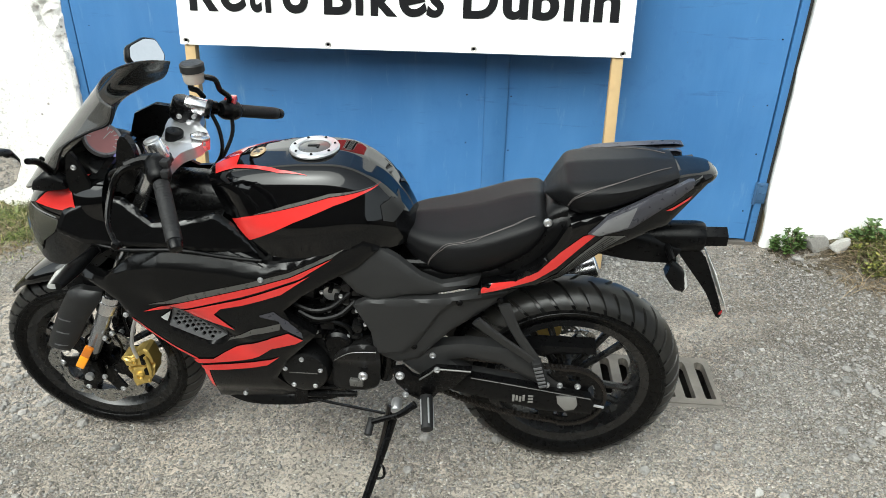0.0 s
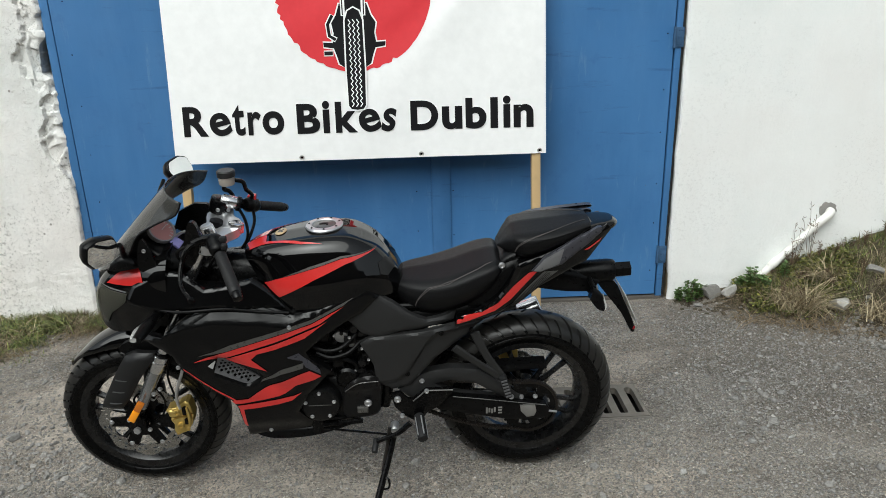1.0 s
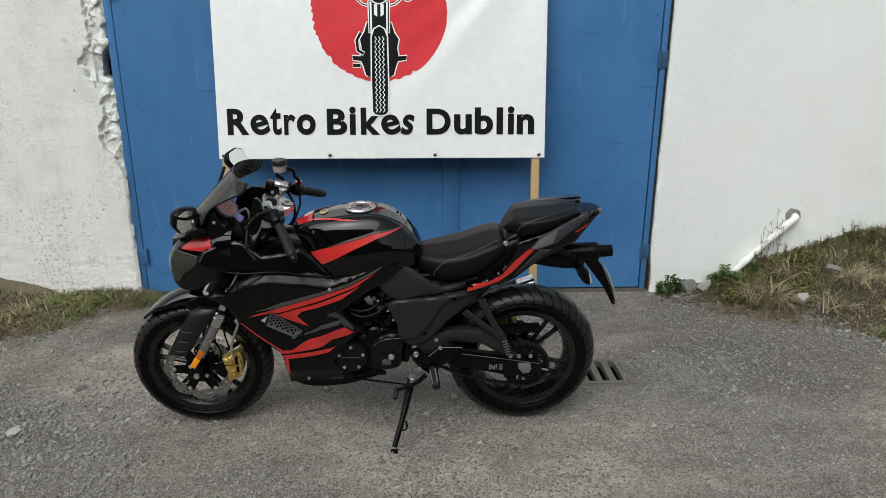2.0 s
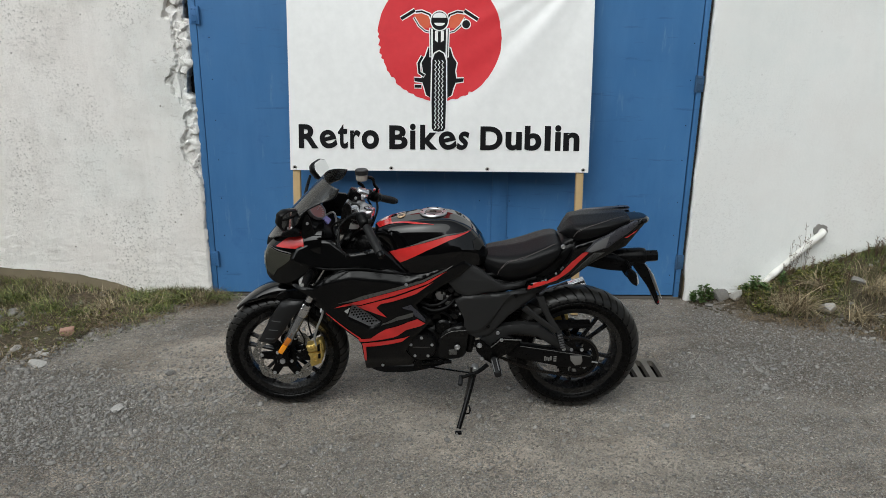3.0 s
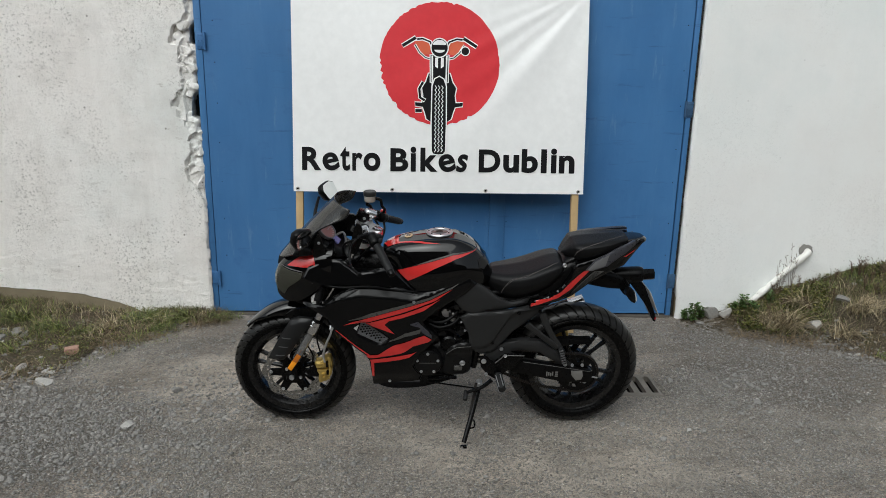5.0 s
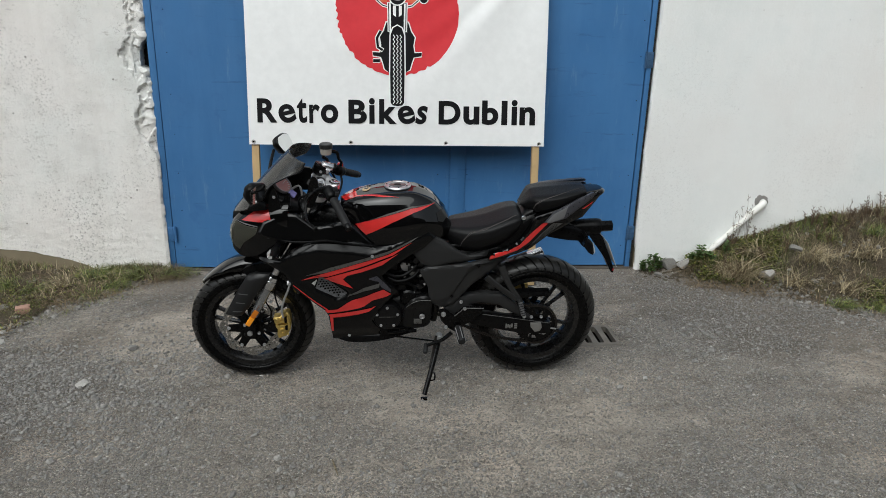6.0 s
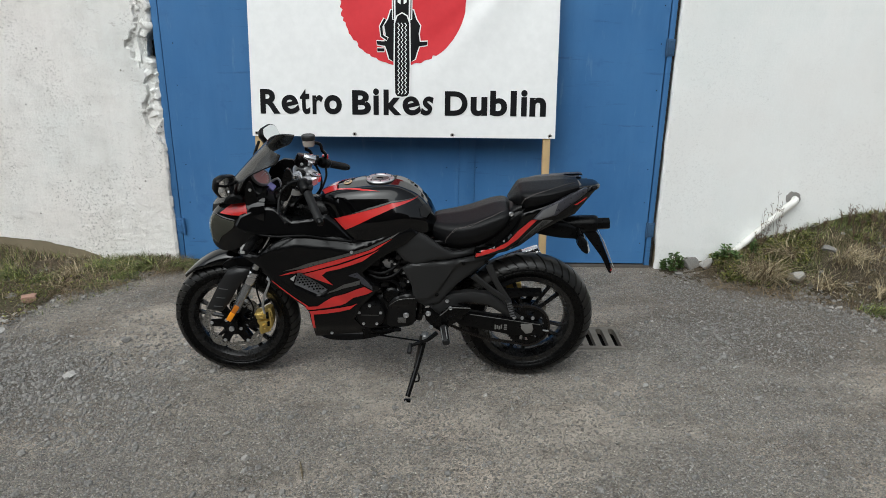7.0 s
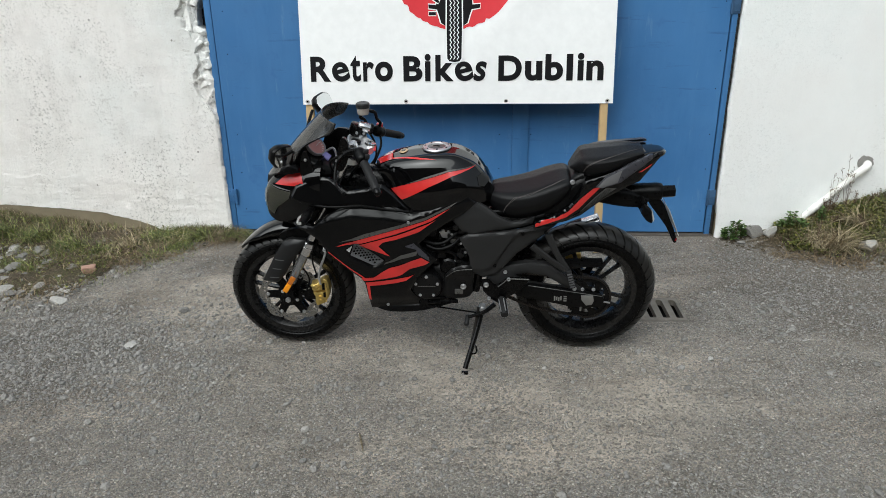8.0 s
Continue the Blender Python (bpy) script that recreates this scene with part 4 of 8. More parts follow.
inked("printed_yoke", [(-18, 150), (18, 150), (19, 205), (-19, 205)], 2.4, 0.0074)
inked("printed_pipe", stroke([(-34, 150), (-42, 136), (-40, 118), (-30, 112)], 5), 2.0, 0.0074)
inked("printed_bracket", [(-50, 88), (-36, 88), (-36, 94), (-50, 94)], 1.8, 0.0074)
for sx in (-1, 1):
    glyph(draw([(sx * 12, 78), (sx * 15, 78), (sx * 17, 204), (sx * 13.6, 204)]), 0.0118, PRINT_WHITE, "printed_fork")
    glyph(draw([(sx * 3, 178), (sx * 9, 182), (sx * 9, 200), (sx * 3, 200)]), 0.0118, PRINT_WHITE, "printed_glare")
tyre = [(-14, 7), (-10, 1.5), (0, 0), (10, 1.5), (14, 7), (15, 60), (14, 142), (9, 156), (0, 161), (-9, 156), (-14, 142), (-15, 60)]
inked("printed_tyre", tyre, 2.6, 0.0124)
for k in range(3):
    zig = [(-7 + 7 * k + (1.8 if j % 2 else -1.8), 5 + j * 4.6) for j in range(31)]
    glyph(draw(stroke(zig, 1.7)), 0.0170, PRINT_WHITE, "printed_tread")
inked("printed_headlamp", ellipse(0, 220, 17, 18), 2.4, 0.0124)
glyph(draw(ellipse(0, 226, 14, 10, 16, 0, 180)), 0.0168, PRINT_WHITE, "printed_glare")
glyph(draw(ellipse(0, 216, 11, 6, 16, 180, 360)), 0.0168, PRINT_WHITE, "printed_glare")
inked("printed_mirror", ellipse(54, 214, 8, 8, 16), 2.0, 0.0094)

# the lettering: heavy rounded glyphs, one object a word
def glyph_mesh(char, turn, slant):
    cu = bpy.data.curves.new("lettering", "FONT")
    cu.body, cu.size, cu.offset, cu.resolution_u, cu.fill_mode = char, 1.0, 0.026 if char in "estr" else 0.036, 6, "FRONT"
    tmp = bpy.data.objects.new("lettering", cu)
    scene.collection.objects.link(tmp)
    me = bpy.data.meshes.new_from_object(tmp.evaluated_get(bpy.context.evaluated_depsgraph_get()))
    bpy.data.objects.remove(tmp)
    bm = bmesh.new()
    bm.from_mesh(me)
    bpy.data.meshes.remove(me)
    bmesh.ops.triangulate(bm, faces=bm.faces)
    for _ in range(2):
        bmesh.ops.subdivide_edges(bm, edges=[e for e in bm.edges if e.calc_length() > 0.09], cuts=1)
        bmesh.ops.triangulate(bm, faces=bm.faces)
    bm.transform(pose(0, 0, 0, 0, 0, turn))
    for v in bm.verts:
        v.co.x += slant * v.co.y
    return bm


def word(letters, x0, x1, z0, cap):
    """letters: (character, left, right) in parts of the word's width, height in caps, turn, slant."""
    verts, faces = [], []
    for char, u0, u1, high, turn, slant in letters:
        bm = glyph_mesh(char, turn, slant)
        lo = [min(v.co[i] for v in bm.verts) for i in (0, 1)]
        hi = [max(v.co[i] for v in bm.verts) for i in (0, 1)]
        k = len(verts)
        bm.verts.index_update()
        for v in bm.verts:
            x = x0 + (x1 - x0) * (u0 + (u1 - u0) * (v.co.x - lo[0]) / (hi[0] - lo[0]))
            z = z0 + cap * high * (v.co.y - lo[1]) / (hi[1] - lo[1])
            verts.append((x, banner_y(x, z) - 0.0028, z))
        faces += [tuple(k + v.index for v in f.verts) for f in bm.faces]
        bm.free()
    return raw("lettering", verts, faces, PRINT_BLACK, banner, "bold black printed word")


word((("R", 0.0, 0.245, 1.0, 0, 0), ("e", 0.26, 0.482, 0.78, 14, 0), ("t", 0.488, 0.611, 1.04, 0, 0), ("r", 0.64, 0.772, 0.78, 0, 0), ("o", 0.784, 1.0, 0.79, 0, 0)), -1.165, -0.655, 1.083, 0.149)
word((("B", 0.0, 0.23, 1.0, 0, 0), ("i", 0.258, 0.33, 1.08, 0, 0), ("k", 0.385, 0.606, 1.04, 0, 0), ("e", 0.618, 0.846, 0.78, 14, 0), ("s", 0.84, 1.0, 0.78, 0, 0.22)), -0.590, -0.080, 1.083, 0.149)
word((("D", 0.0, 0.224, 1.0, 0, 0), ("u", 0.254, 0.419, 0.78, 0, 0), ("b", 0.446, 0.616, 1.04, 0, 0), ("l", 0.648, 0.709, 1.04, 0, 0), ("i", 0.751, 0.813, 1.08, 0, 0), ("n", 0.837, 1.0, 0.78, 0, 0)), -0.010, 0.625, 1.083, 0.149)

# ---- drain pipe, drain grate ----
pipe = base("drain_pipe", pose(2.345, 3.36, 0.505), "white plastic drain pipe slanting down from the wall", "pipe")
a, b = Vector((0, 0, 0)), Vector((-0.415, 0.01, -0.437))
part("pipe", rod(a.lerp(b, 0.03), b, 0.0212, n=20), PVC, pipe)
part("elbow", tube([(0.026, 0.10, 0.012), (0.026, 0.035, 0.014), (0.012, 0.0, 0.006), a.lerp(b, 0.12)], 0.0248, 16), PVC, pipe)
part("coupling", rod(a.lerp(b, 0.12), a.lerp(b, 0.2), 0.0248, n=20, bevel=0.002), PVC, pipe)
part("coupling", rod(a.lerp(b, 0.60), a.lerp(b, 0.70), 0.0248, n=20, bevel=0.002), PVC, pipe)
rng = random.Random(9)
hole = [(2.362 + (0.044 + 0.012 * rng.random()) * math.cos(k * 0.209), 0.525 + (0.040 + 0.012 * rng.random()) * math.sin(k * 0.209)) for k in range(30)]
tagged(part("pipe_surround", plate([hole], 3.388, 3.41, 0.02), GREY_CEMENT), "rough grey cement patch where the pipe enters the wall", "cement patch", kind="structure")

gx0, gx1, gy0, gy1 = GRATE
grate = base("drain_grate", pose((gx0 + gx1) / 2, (gy0 + gy1) / 2, 0), "worn cast iron drain grate with slanted slots set in the gravel", "drain grate")
slots = []
for k in range(7):
    cx = 0.217 - k * 0.070
    slots.append([(cx - 0.018, 0.098), (cx - 0.013, 0.110), (cx, 0.116), (cx + 0.013, 0.110), (cx + 0.018, 0.098), (cx + 0.018, -0.092), (cx + 0.014, -0.097), (cx - 0.014, -0.097), (cx - 0.018, -0.092)])
bm = plate([[(-0.255, -0.125), (0.255, -0.125), (0.255, 0.142), (-0.255, 0.142)], *slots], -0.002, 0.03, 0.04)
bm.transform(pose(0, 0, 0, 0, 0, 0) @ Matrix(((1, 0, 0, 0), (0, 0, 1, 0), (0, -1, 0, 0), (0, 0, 0, 1))))
part("casting", bm, CAST_IRON, grate, "", 20)
bm = plate([[(-0.272, -0.157), (0.272, -0.157), (0.272, 0.162), (-0.272, 0.162)], [(-0.259, -0.129), (0.259, -0.129), (0.259, 0.146), (-0.259, 0.146)]], -0.001, 0.035, 0.05)
bm.transform(Matrix(((1, 0, 0, 0), (0, 0, 1, 0), (0, -1, 0, 0), (0, 0, 0, 1))))
part("frame", bm, CAST_IRON, grate, "gritty iron frame", 20)
bm = box(-0.275, 0.275, -0.155, 0.16, -0.35, -0.032)
bmesh.ops.delete(bm, geom=[f for f in bm.faces if f.normal.z > 0.9], context="FACES_ONLY")
part("pit", bm, PIT_AND_GAP_BLACK, grate, "dark pit below", 0)

# ---- the motorcycle: x runs to its tail, -y is its left side, leaning on the side stand ----
bike = base("motorcycle", pose(-0.33, 1.925, 0.0, 5, 0, 0), "black and red faired sports motorcycle leaning on its side stand", "motorcycle")
FRONT, REAR = Vector((-0.682, 0, 0.303)), Vector((0.715, 0, 0.326))


def wheel_tyre(c, radius, bead, half, lobes, parent):
    """A tyre: smooth side walls, and a crown of tread blocks parted by slanted grooves."""
    a = (radius - bead) / 1.5

    def at(th, deg, side, cut=0.0):
        ph = radians(deg)
        r = radius - a + (a - cut) * math.cos(ph)
        y = (half - cut * 0.5) * math.sin(ph) * (1.0 if deg < 90 else 1 - 0.18 * (deg - 90) / 32)
        return (c.x + r * math.cos(th), side * y, c.z + r * math.sin(th))
    verts, faces = [], []
    n, rows = 144, [64, 68, 73, 78, 80, 81, 84, 85, 88, 94, 100, 103, 106, 112, 118, 122]
    for side in (-1, 1):
        k0 = len(verts)
        for i in range(n):
            verts += [at(2 * math.pi * i / n, d, side, 0.0035 if d < 74 else 0.0018 if d in (81, 84, 103) else 0.0) for d in rows]
        m = len(rows)
        for i in range(n):
            for q in range(m - 1):
                u, v = k0 + i * m + q, k0 + ((i + 1) % n) * m + q
                faces.append((u, u + 1, v + 1, v))
    tyre = raw("tyre", verts, faces, RUBBER, parent, "black rubber tyre with slanted tread grooves", True, 30)
    # per pitch: place round the tyre and which groove is cut there
    cols = [(0.0, 0), (0.012, 1), (0.118, 1), (0.13, 0), (0.26, 0), (0.40, 0), (0.53, 0), (0.542, 2), (0.638, 2), (0.65, 0), (0.75, 0), (0.88, 0)]
    rows = [0, 3, 6, 8, 12, 17, 22, 27, 32, 35, 37, 42, 47, 52, 57, 62, 66, 69, 72, 75]
    verts, faces = [], []
    for side in (-1, 1):
        k0 = len(verts)
        count = lobes * len(cols)
        for i in range(count):
            k, kind = cols[i % len(cols)]
            for d in rows:
                th = 2 * math.pi * (i // len(cols) + k + (0.5 if side > 0 else 0) - 0.15 - 0.62 * (d / 75) ** 0.8) / lobes
                cut = 0.011 if kind == 1 and 2 < d < 76 else 0.010 if kind == 2 and 26 < d < 73 else 0.0
                verts.append(at(th, d, side, cut))
        m = len(rows)
        for i in range(count):
            for q in range(m - 1):
                u, v = k0 + i * m + q, k0 + ((i + 1) % count) * m + q
                faces.append((u, u + 1, v + 1, v))
    raw("tread", verts, faces, TREAD, parent, "dusty grooved tread", True, 28)
    return tyre


def wheel(c, radius, bead, half, rim_half, name, label, lobes, turn):
    w = part(name, lathe([(bead + 0.006, -rim_half), (bead + 0.006, -rim_half + 0.006), (bead - 0.014, -rim_half + 0.014), (bead - 0.028, -0.015), (bead - 0.028, 0.015),
                          (bead - 0.014, rim_half - 0.014), (bead + 0.006, rim_half - 0.006), (bead + 0.006, rim_half), (bead - 0.018, rim_half - 0.005), (bead - 0.037, 0.02), (bead - 0.037, -0.02), (bead - 0.018, -rim_half + 0.005)], 72, c),
             WHEEL_BLACK, bike, label)
    wheel_tyre(c, radius, bead, half, lobes, w)
    part("hub", lathe([(0.0, -0.055), (0.022, -0.055), (0.030, -0.045), (0.045, -0.03), (0.048, 0.03), (0.03, 0.045), (0.022, 0.055), (0.0, 0.055)], 28, c, "Y", False), BLACK_METAL, w)
    for k in range(5):
        for d in (-9, 9):
            a = radians(72 * k + turn)
            a1, a0 = a + radians(d), a + radians(d * 1.3)
            p0 = c + Vector((0.04 * math.cos(a0), 0, 0.04 * math.sin(a0)))
            p1 = c + Vector(((bead - 0.03) * math.cos(a1), 0, (bead - 0.03) * math.sin(a1)))
            bm = tube([p0 + Vector((0, -0.018, 0)), p0.lerp(p1, 0.5) + Vector((0, -0.012, 0)), p1], [0.012, 0.0085, 0.0105], 8, 3, flat=1.25)
            part("spoke", bm, WHEEL_BLACK, w)
    part("axle", rod(c + Vector((0, -0.125, 0)), c + Vector((0, 0.125, 0)), 0.009, n=12), ALLOY, w)
    part("axle_nut", rod(c + Vector((0, -0.133, 0)), c + Vector((0, -0.122, 0)), 0.013, n=6), ALLOY, w)
    return w


front_wheel = wheel(FRONT, 0.302, 0.224, 0.056, 0.046, "front_wheel", "gloss black cast front wheel", 22, 20)
rear_wheel = wheel(REAR, 0.327, 0.228, 0.074, 0.060, "rear_wheel", "gloss black cast rear wheel", 21, 46)


def ring_loop(c, r, n=40, wave=0.0, lobes=0, phase=0.0):
    return [(c.x + (r + wave * math.cos(lobes * 2 * math.pi * k / n + phase)) * math.cos(2 * math.pi * k / n), c.z + (r + wave * math.cos(lobes * 2 * math.pi * k / n + phase)) * math.sin(2 * math.pi * k / n)) for k in range(n)]


def arc_slot(c, r0, r1, a0, a1, n=5):
    return [(c.x + r0 * math.cos(a0 + (a1 - a0) * k / n), c.z + r0 * math.sin(a0 + (a1 - a0) * k / n)) for k in range(n + 1)] + \
           [(c.x + r1 * math.cos(a1 + 0.12 + (a0 - a1) * k / n), c.z + r1 * math.sin(a1 + 0.12 + (a0 - a1) * k / n)) for k in range(n + 1)]


def brake_disc(c, r, y, parent):
    holes = [ring_loop(c, r * 0.735, 96, 0.006, 8, 2.2)]
    for k in range(8):
        a = 2 * math.pi * k / 8
        holes.append(arc_slot(c, r * 0.815, r * 0.86, a + 0.02, a + 0.26))
        for q, da in ((0.86, 0.52), (0.93, 0.40), (0.94, 0.16), (0.84, 0.68)):
            holes.append([(c.x + r * q * math.cos(a + da) + r * 0.036 * math.cos(j * math.pi / 3), c.z + r * q * math.sin(a + da) + r * 0.036 * math.sin(j * math.pi / 3)) for j in range(6)])
    d = part("brake_disc", plate([ring_loop(c, r, 128, 0.0065, 8), *holes], y - 0.0022, y + 0.0022, 0.03), DISC_STEEL, parent, "wavy drilled steel brake disc", 20)
    carrier = [(c.x + q * math.cos(a), c.z + q * math.sin(a)) for k in range(6) for a, q in
               ((2 * math.pi * k / 6 - 0.16, r * 0.75), (2 * math.pi * k / 6 + 0.16, r * 0.75), (2 * math.pi * k / 6 + 0.35, r * 0.42), (2 * math.pi * k / 6 + 0.70, r * 0.42))]
    part("disc_carrier", plate([carrier, ring_loop(c, 0.028, 20)], y - 0.004, y + 0.002, 0.03), BLACK_METAL, d)
    bm = []
    for k in range(6):
        a = 2 * math.pi * k / 6
        bolt((c.x + r * 0.73 * math.cos(a), y - 0.002, c.z + r * 0.73 * math.sin(a)), 0.009, 0.006, -1, bm)
    part("rotor_button", bm, ALLOY, d)


brake_disc(FRONT, 0.150, -0.070, front_wheel)
brake_disc(REAR, 0.110, 0.075, rear_wheel)

# ---- front fork ----
RAKE = Vector((0.149, 0, 0.291)).normalized()
LEG, LEG_R = Vector((-0.022, -0.10, 0)), Vector((-0.022, 0.10, 0))
fork = part("front_fork", tube([FRONT + RAKE * 0.095 + LEG, FRONT + RAKE * 0.18 + LEG, FRONT + RAKE * 0.29 + LEG], [0.0200, 0.0215, 0.0230], 18, 4), FORK_GREY, bike, "silver-grey fork legs with black stanchions")
part("fork_leg", tube([FRONT + RAKE * 0.095 + LEG_R, FRONT + RAKE * 0.18 + LEG_R, FRONT + RAKE * 0.29 + LEG_R], [0.0200, 0.0215, 0.0230], 18, 4), FORK_GREY, fork)
for sy in (-0.10, 0.10):
    off = Vector((-0.022, sy, 0))
    part("stanchion", rod(FRONT + RAKE * 0.28 + off, FRONT + RAKE * 0.80 + off, 0.0170, n=20), CHROME, fork)
    part("fork_collar", rod(FRONT + RAKE * 0.262 + off, FRONT + RAKE * 0.330 + off, 0.0285, 0.0265, 24, bevel=0.005), CHROME, fork, "bright fork collar")
    part("collar_lip", rod(FRONT + RAKE * 0.298 + off, FRONT + RAKE * 0.308 + off, 0.0305, 0.0300, 24, bevel=0.003), CHROME, fork, "raised bright ring")
    part("fork_seal", rod(FRONT + RAKE * 0.330 + off, FRONT + RAKE * 0.342 + off, 0.0225, 0.021, 20, bevel=0.003), BLACK_METAL, fork)
    part("fork_foot", rod(FRONT + off, FRONT + RAKE * 0.105 + off, 0.019, 0.0195, 18, bevel=0.003), BLACK_METAL, fork)
    part("axle_clamp", box(-0.03, 0.03, sy - 0.018, sy + 0.018, -0.03, 0.05, 0.01, bm=None), BLACK_METAL, fork).location = FRONT
    part("fork_cap", rod(FRONT + RAKE * 0.78 + off, FRONT + RAKE * 0.835 + off, 0.026, n=22, bevel=0.003), CHROME, fork, "chrome fork cap")
part("lower_yoke", plate([rounded([(-0.46, 0.72), (-0.35, 0.74), (-0.34, 0.70), (-0.46, 0.68)])], -0.13, 0.13, 0.04), BLACK_METAL, fork)

# shield in front of the left leg, reflector, caliper
GUARD = [(-0.792, 0.400), (-0.766, 0.451), (-0.722, 0.530), (-0.676, 0.600), (-0.636, 0.617), (-0.567, 0.614), (-0.578, 0.587), (-0.634, 0.516), (-0.679, 0.441), (-0.715, 0.398)]
for side in (-1, 1):
    bm = panel(GUARD, lambda x, z: 0.134 - 0.35 * max(0, (-0.735 + (z - 0.42) * 0.6) - x) - 0.25 * max(0, z - 0.585), side, 0.022, 0.014, 0.014)
    guard_tree = skin(bm)
    guard = part("fork_shield", bm, DARK_PANEL, bike, "black plastic fork shield with raised ribs")
    for k in range(3):
        z = 0.423 + k * 0.044
        x = -0.752 + k * 0.016
        part("rib", decal([(x, z), (x + 0.044, z + 0.003), (x + 0.046, z + 0.007), (x + 0.002, z + 0.005)], guard_tree, side, 0.0025), MESH_GREY, guard)
for k, (z0, z1, mtl, lbl) in enumerate(((-0.046, 0.004, AMBER, "two-tone amber plastic side reflector"), (0.004, 0.046, AMBER_DARK, "darker amber half"))):
    bm = box(-0.0125, 0.0125, -0.006, 0.006, z0, z1, 0.0035)
    bm.transform(Matrix.Translation((-0.6625, -0.145, 0.396)) @ pose(0, 0, 0, 0, 32.8, 0))
    if k == 0:
        refl = part("side_reflector", bm, mtl, bike, lbl)
    else:
        part("upper_half", bm, mtl, refl, lbl)
part("holder", box(-0.68, -0.655, -0.14, -0.11, 0.36, 0.40, 0.004), BLACK_METAL, refl)

CAL = [(-0.577, 0.404), (-0.560, 0.410), (-0.541, 0.409), (-0.522, 0.424), (-0.498, 0.427), (-0.486, 0.420), (-0.479, 0.392), (-0.476, 0.352), (-0.484, 0.318), (-0.505, 0.289), (-0.553, 0.278), (-0.560, 0.300), (-0.556, 0.332), (-0.566, 0.350), (-0.572, 0.378)]
bm = panel(CAL, lambda x, z: 0.120 - 0.016 * smoothstep(0.008, 0.0, abs(z - 0.362)) - 0.012 * smoothstep(-0.515, -0.500, x) + 0.006 * smoothstep(-0.525, -0.545, x), -1, 0.045, 0.007, 0.006)
caliper = part("brake_caliper", bm, GOLD, bike, "gold painted four-piston brake caliper")
caliper.matrix_basis = Matrix.Translation((-0.526, 0, 0.337)) @ Matrix.Diagonal((0.80, 1, 0.88, 1)) @ Matrix.Translation((0.526, 0, -0.352))
for x, z, r in ((-0.536, 0.390, 0.014), (-0.528, 0.325, 0.016)):
    part("piston_cap", lathe([(0.0, -0.004), (r * 0.5, -0.004), (r * 0.55, -0.009), (r * 0.85, -0.009), (r, -0.002), (r, 0.01)], 18, (x, -0.121, z), "Y", False), GOLD, caliper)
part("bridge", tube([(-0.576, -0.118, 0.398), (-0.556, -0.126, 0.399), (-0.540, -0.124, 0.392)], [0.007, 0.009, 0.007], 10, 4), GOLD, caliper)
part("bridge", tube([(-0.494, -0.112, 0.318), (-0.488, -0.116, 0.355), (-0.494, -0.113, 0.396)], [0.006, 0.008, 0.006], 10, 4), GOLD, caliper)
# black blocks on the face paint the shade of its recesses
part("slot_shade", box(-0.514, -0.499, -0.122, -0.104, 0.372, 0.410, 0.003), BLACK_METAL, caliper)
part("slot_shade", box(-0.512, -0.497, -0.120, -0.104, 0.325, 0.352, 0.003), BLACK_METAL, caliper)
bm = []
for x, z in ((-0.566, 0.396), (-0.489, 0.408), (-0.545, 0.290), (-0.497, 0.306), (-0.553, 0.358)):
    bolt((x, -0.121, z), 0.0065, 0.006, -1, bm)
part("caliper_bolt", bm, GOLD, caliper)
part("mount", plate([[(-0.60, 0.36), (-0.56, 0.40), (-0.54, 0.30), (-0.62, 0.30), (-0.66, 0.33)]], -0.098, -0.088, 0.03), BLACK_METAL, caliper)
hose = part("brake_hose", tube([(-0.476, -0.12, 0.575), (-0.488, -0.128, 0.535), (-0.507, -0.128, 0.49), (-0.524, -0.124, 0.431), (-0.520, -0.122, 0.385)], 0.0055, 8), ALLOY, bike, "braided steel brake hose")
part("banjo", rod((-0.484, -0.128, 0.562), (-0.484, -0.115, 0.575), 0.009, n=10), ALLOY, hose)
for k, line in enumerate(([(-0.60, -0.085, 0.56), (-0.615, -0.082, 0.48), (-0.58, -0.09, 0.40), (-0.60, -0.09, 0.33)], [(-0.52, -0.08, 0.60), (-0.56, -0.07, 0.50), (-0.545, -0.085, 0.42)],
                          [(-0.62, -0.075, 0.40), (-0.66, -0.08, 0.43), (-0.69, -0.085, 0.40), (-0.66, -0.09, 0.35)])):
    part("front_cable", tube(line, 0.004, 6), BLACK_SATIN, bike, "thin black cable" if k == 0 else "")
bm = []
for x, z in ((-0.60, 0.45), (-0.575, 0.47), (-0.705, 0.345), (-0.64, 0.30)):
    bolt((x, -0.118, z), 0.008, 0.008, -1, bm)
part("fork_bolt", bm, ALLOY, bike, "bright fork bolts")

# front mudguard: a swept arch
bm = bmesh.new()
rows = []
for i in range(33):
    a = radians(134 - 96 * i / 32)
    r = 0.320 + 0.045 * smoothstep(0.0, 0.55, i / 32) - 0.02 * smoothstep(0.7, 1.0, i / 32)
    half = 0.030 + 0.035 * smoothstep(0, 0.25, i / 32)
    drop = 0.012 + 0.045 * smoothstep(0.05, 0.5, i / 32)
    rows.append([bm.verts.new(FRONT + Vector(((r - drop * abs(s) ** 2.4) * math.cos(a), half * math.sin(s * math.pi / 2), (r - drop * abs(s) ** 2.4) * math.sin(a)))) for s in np.linspace(-1, 1, 15)])
for p, q in zip(rows, rows[1:]):
    for j in range(14):
        bm.faces.new((p[j], p[j + 1], q[j + 1], q[j]))
mud = part("front_mudguard", bm, BLACK_GLOSS, bike, "gloss black front mudguard")
mud.modifiers.new("body", "SOLIDIFY").thickness = -0.003
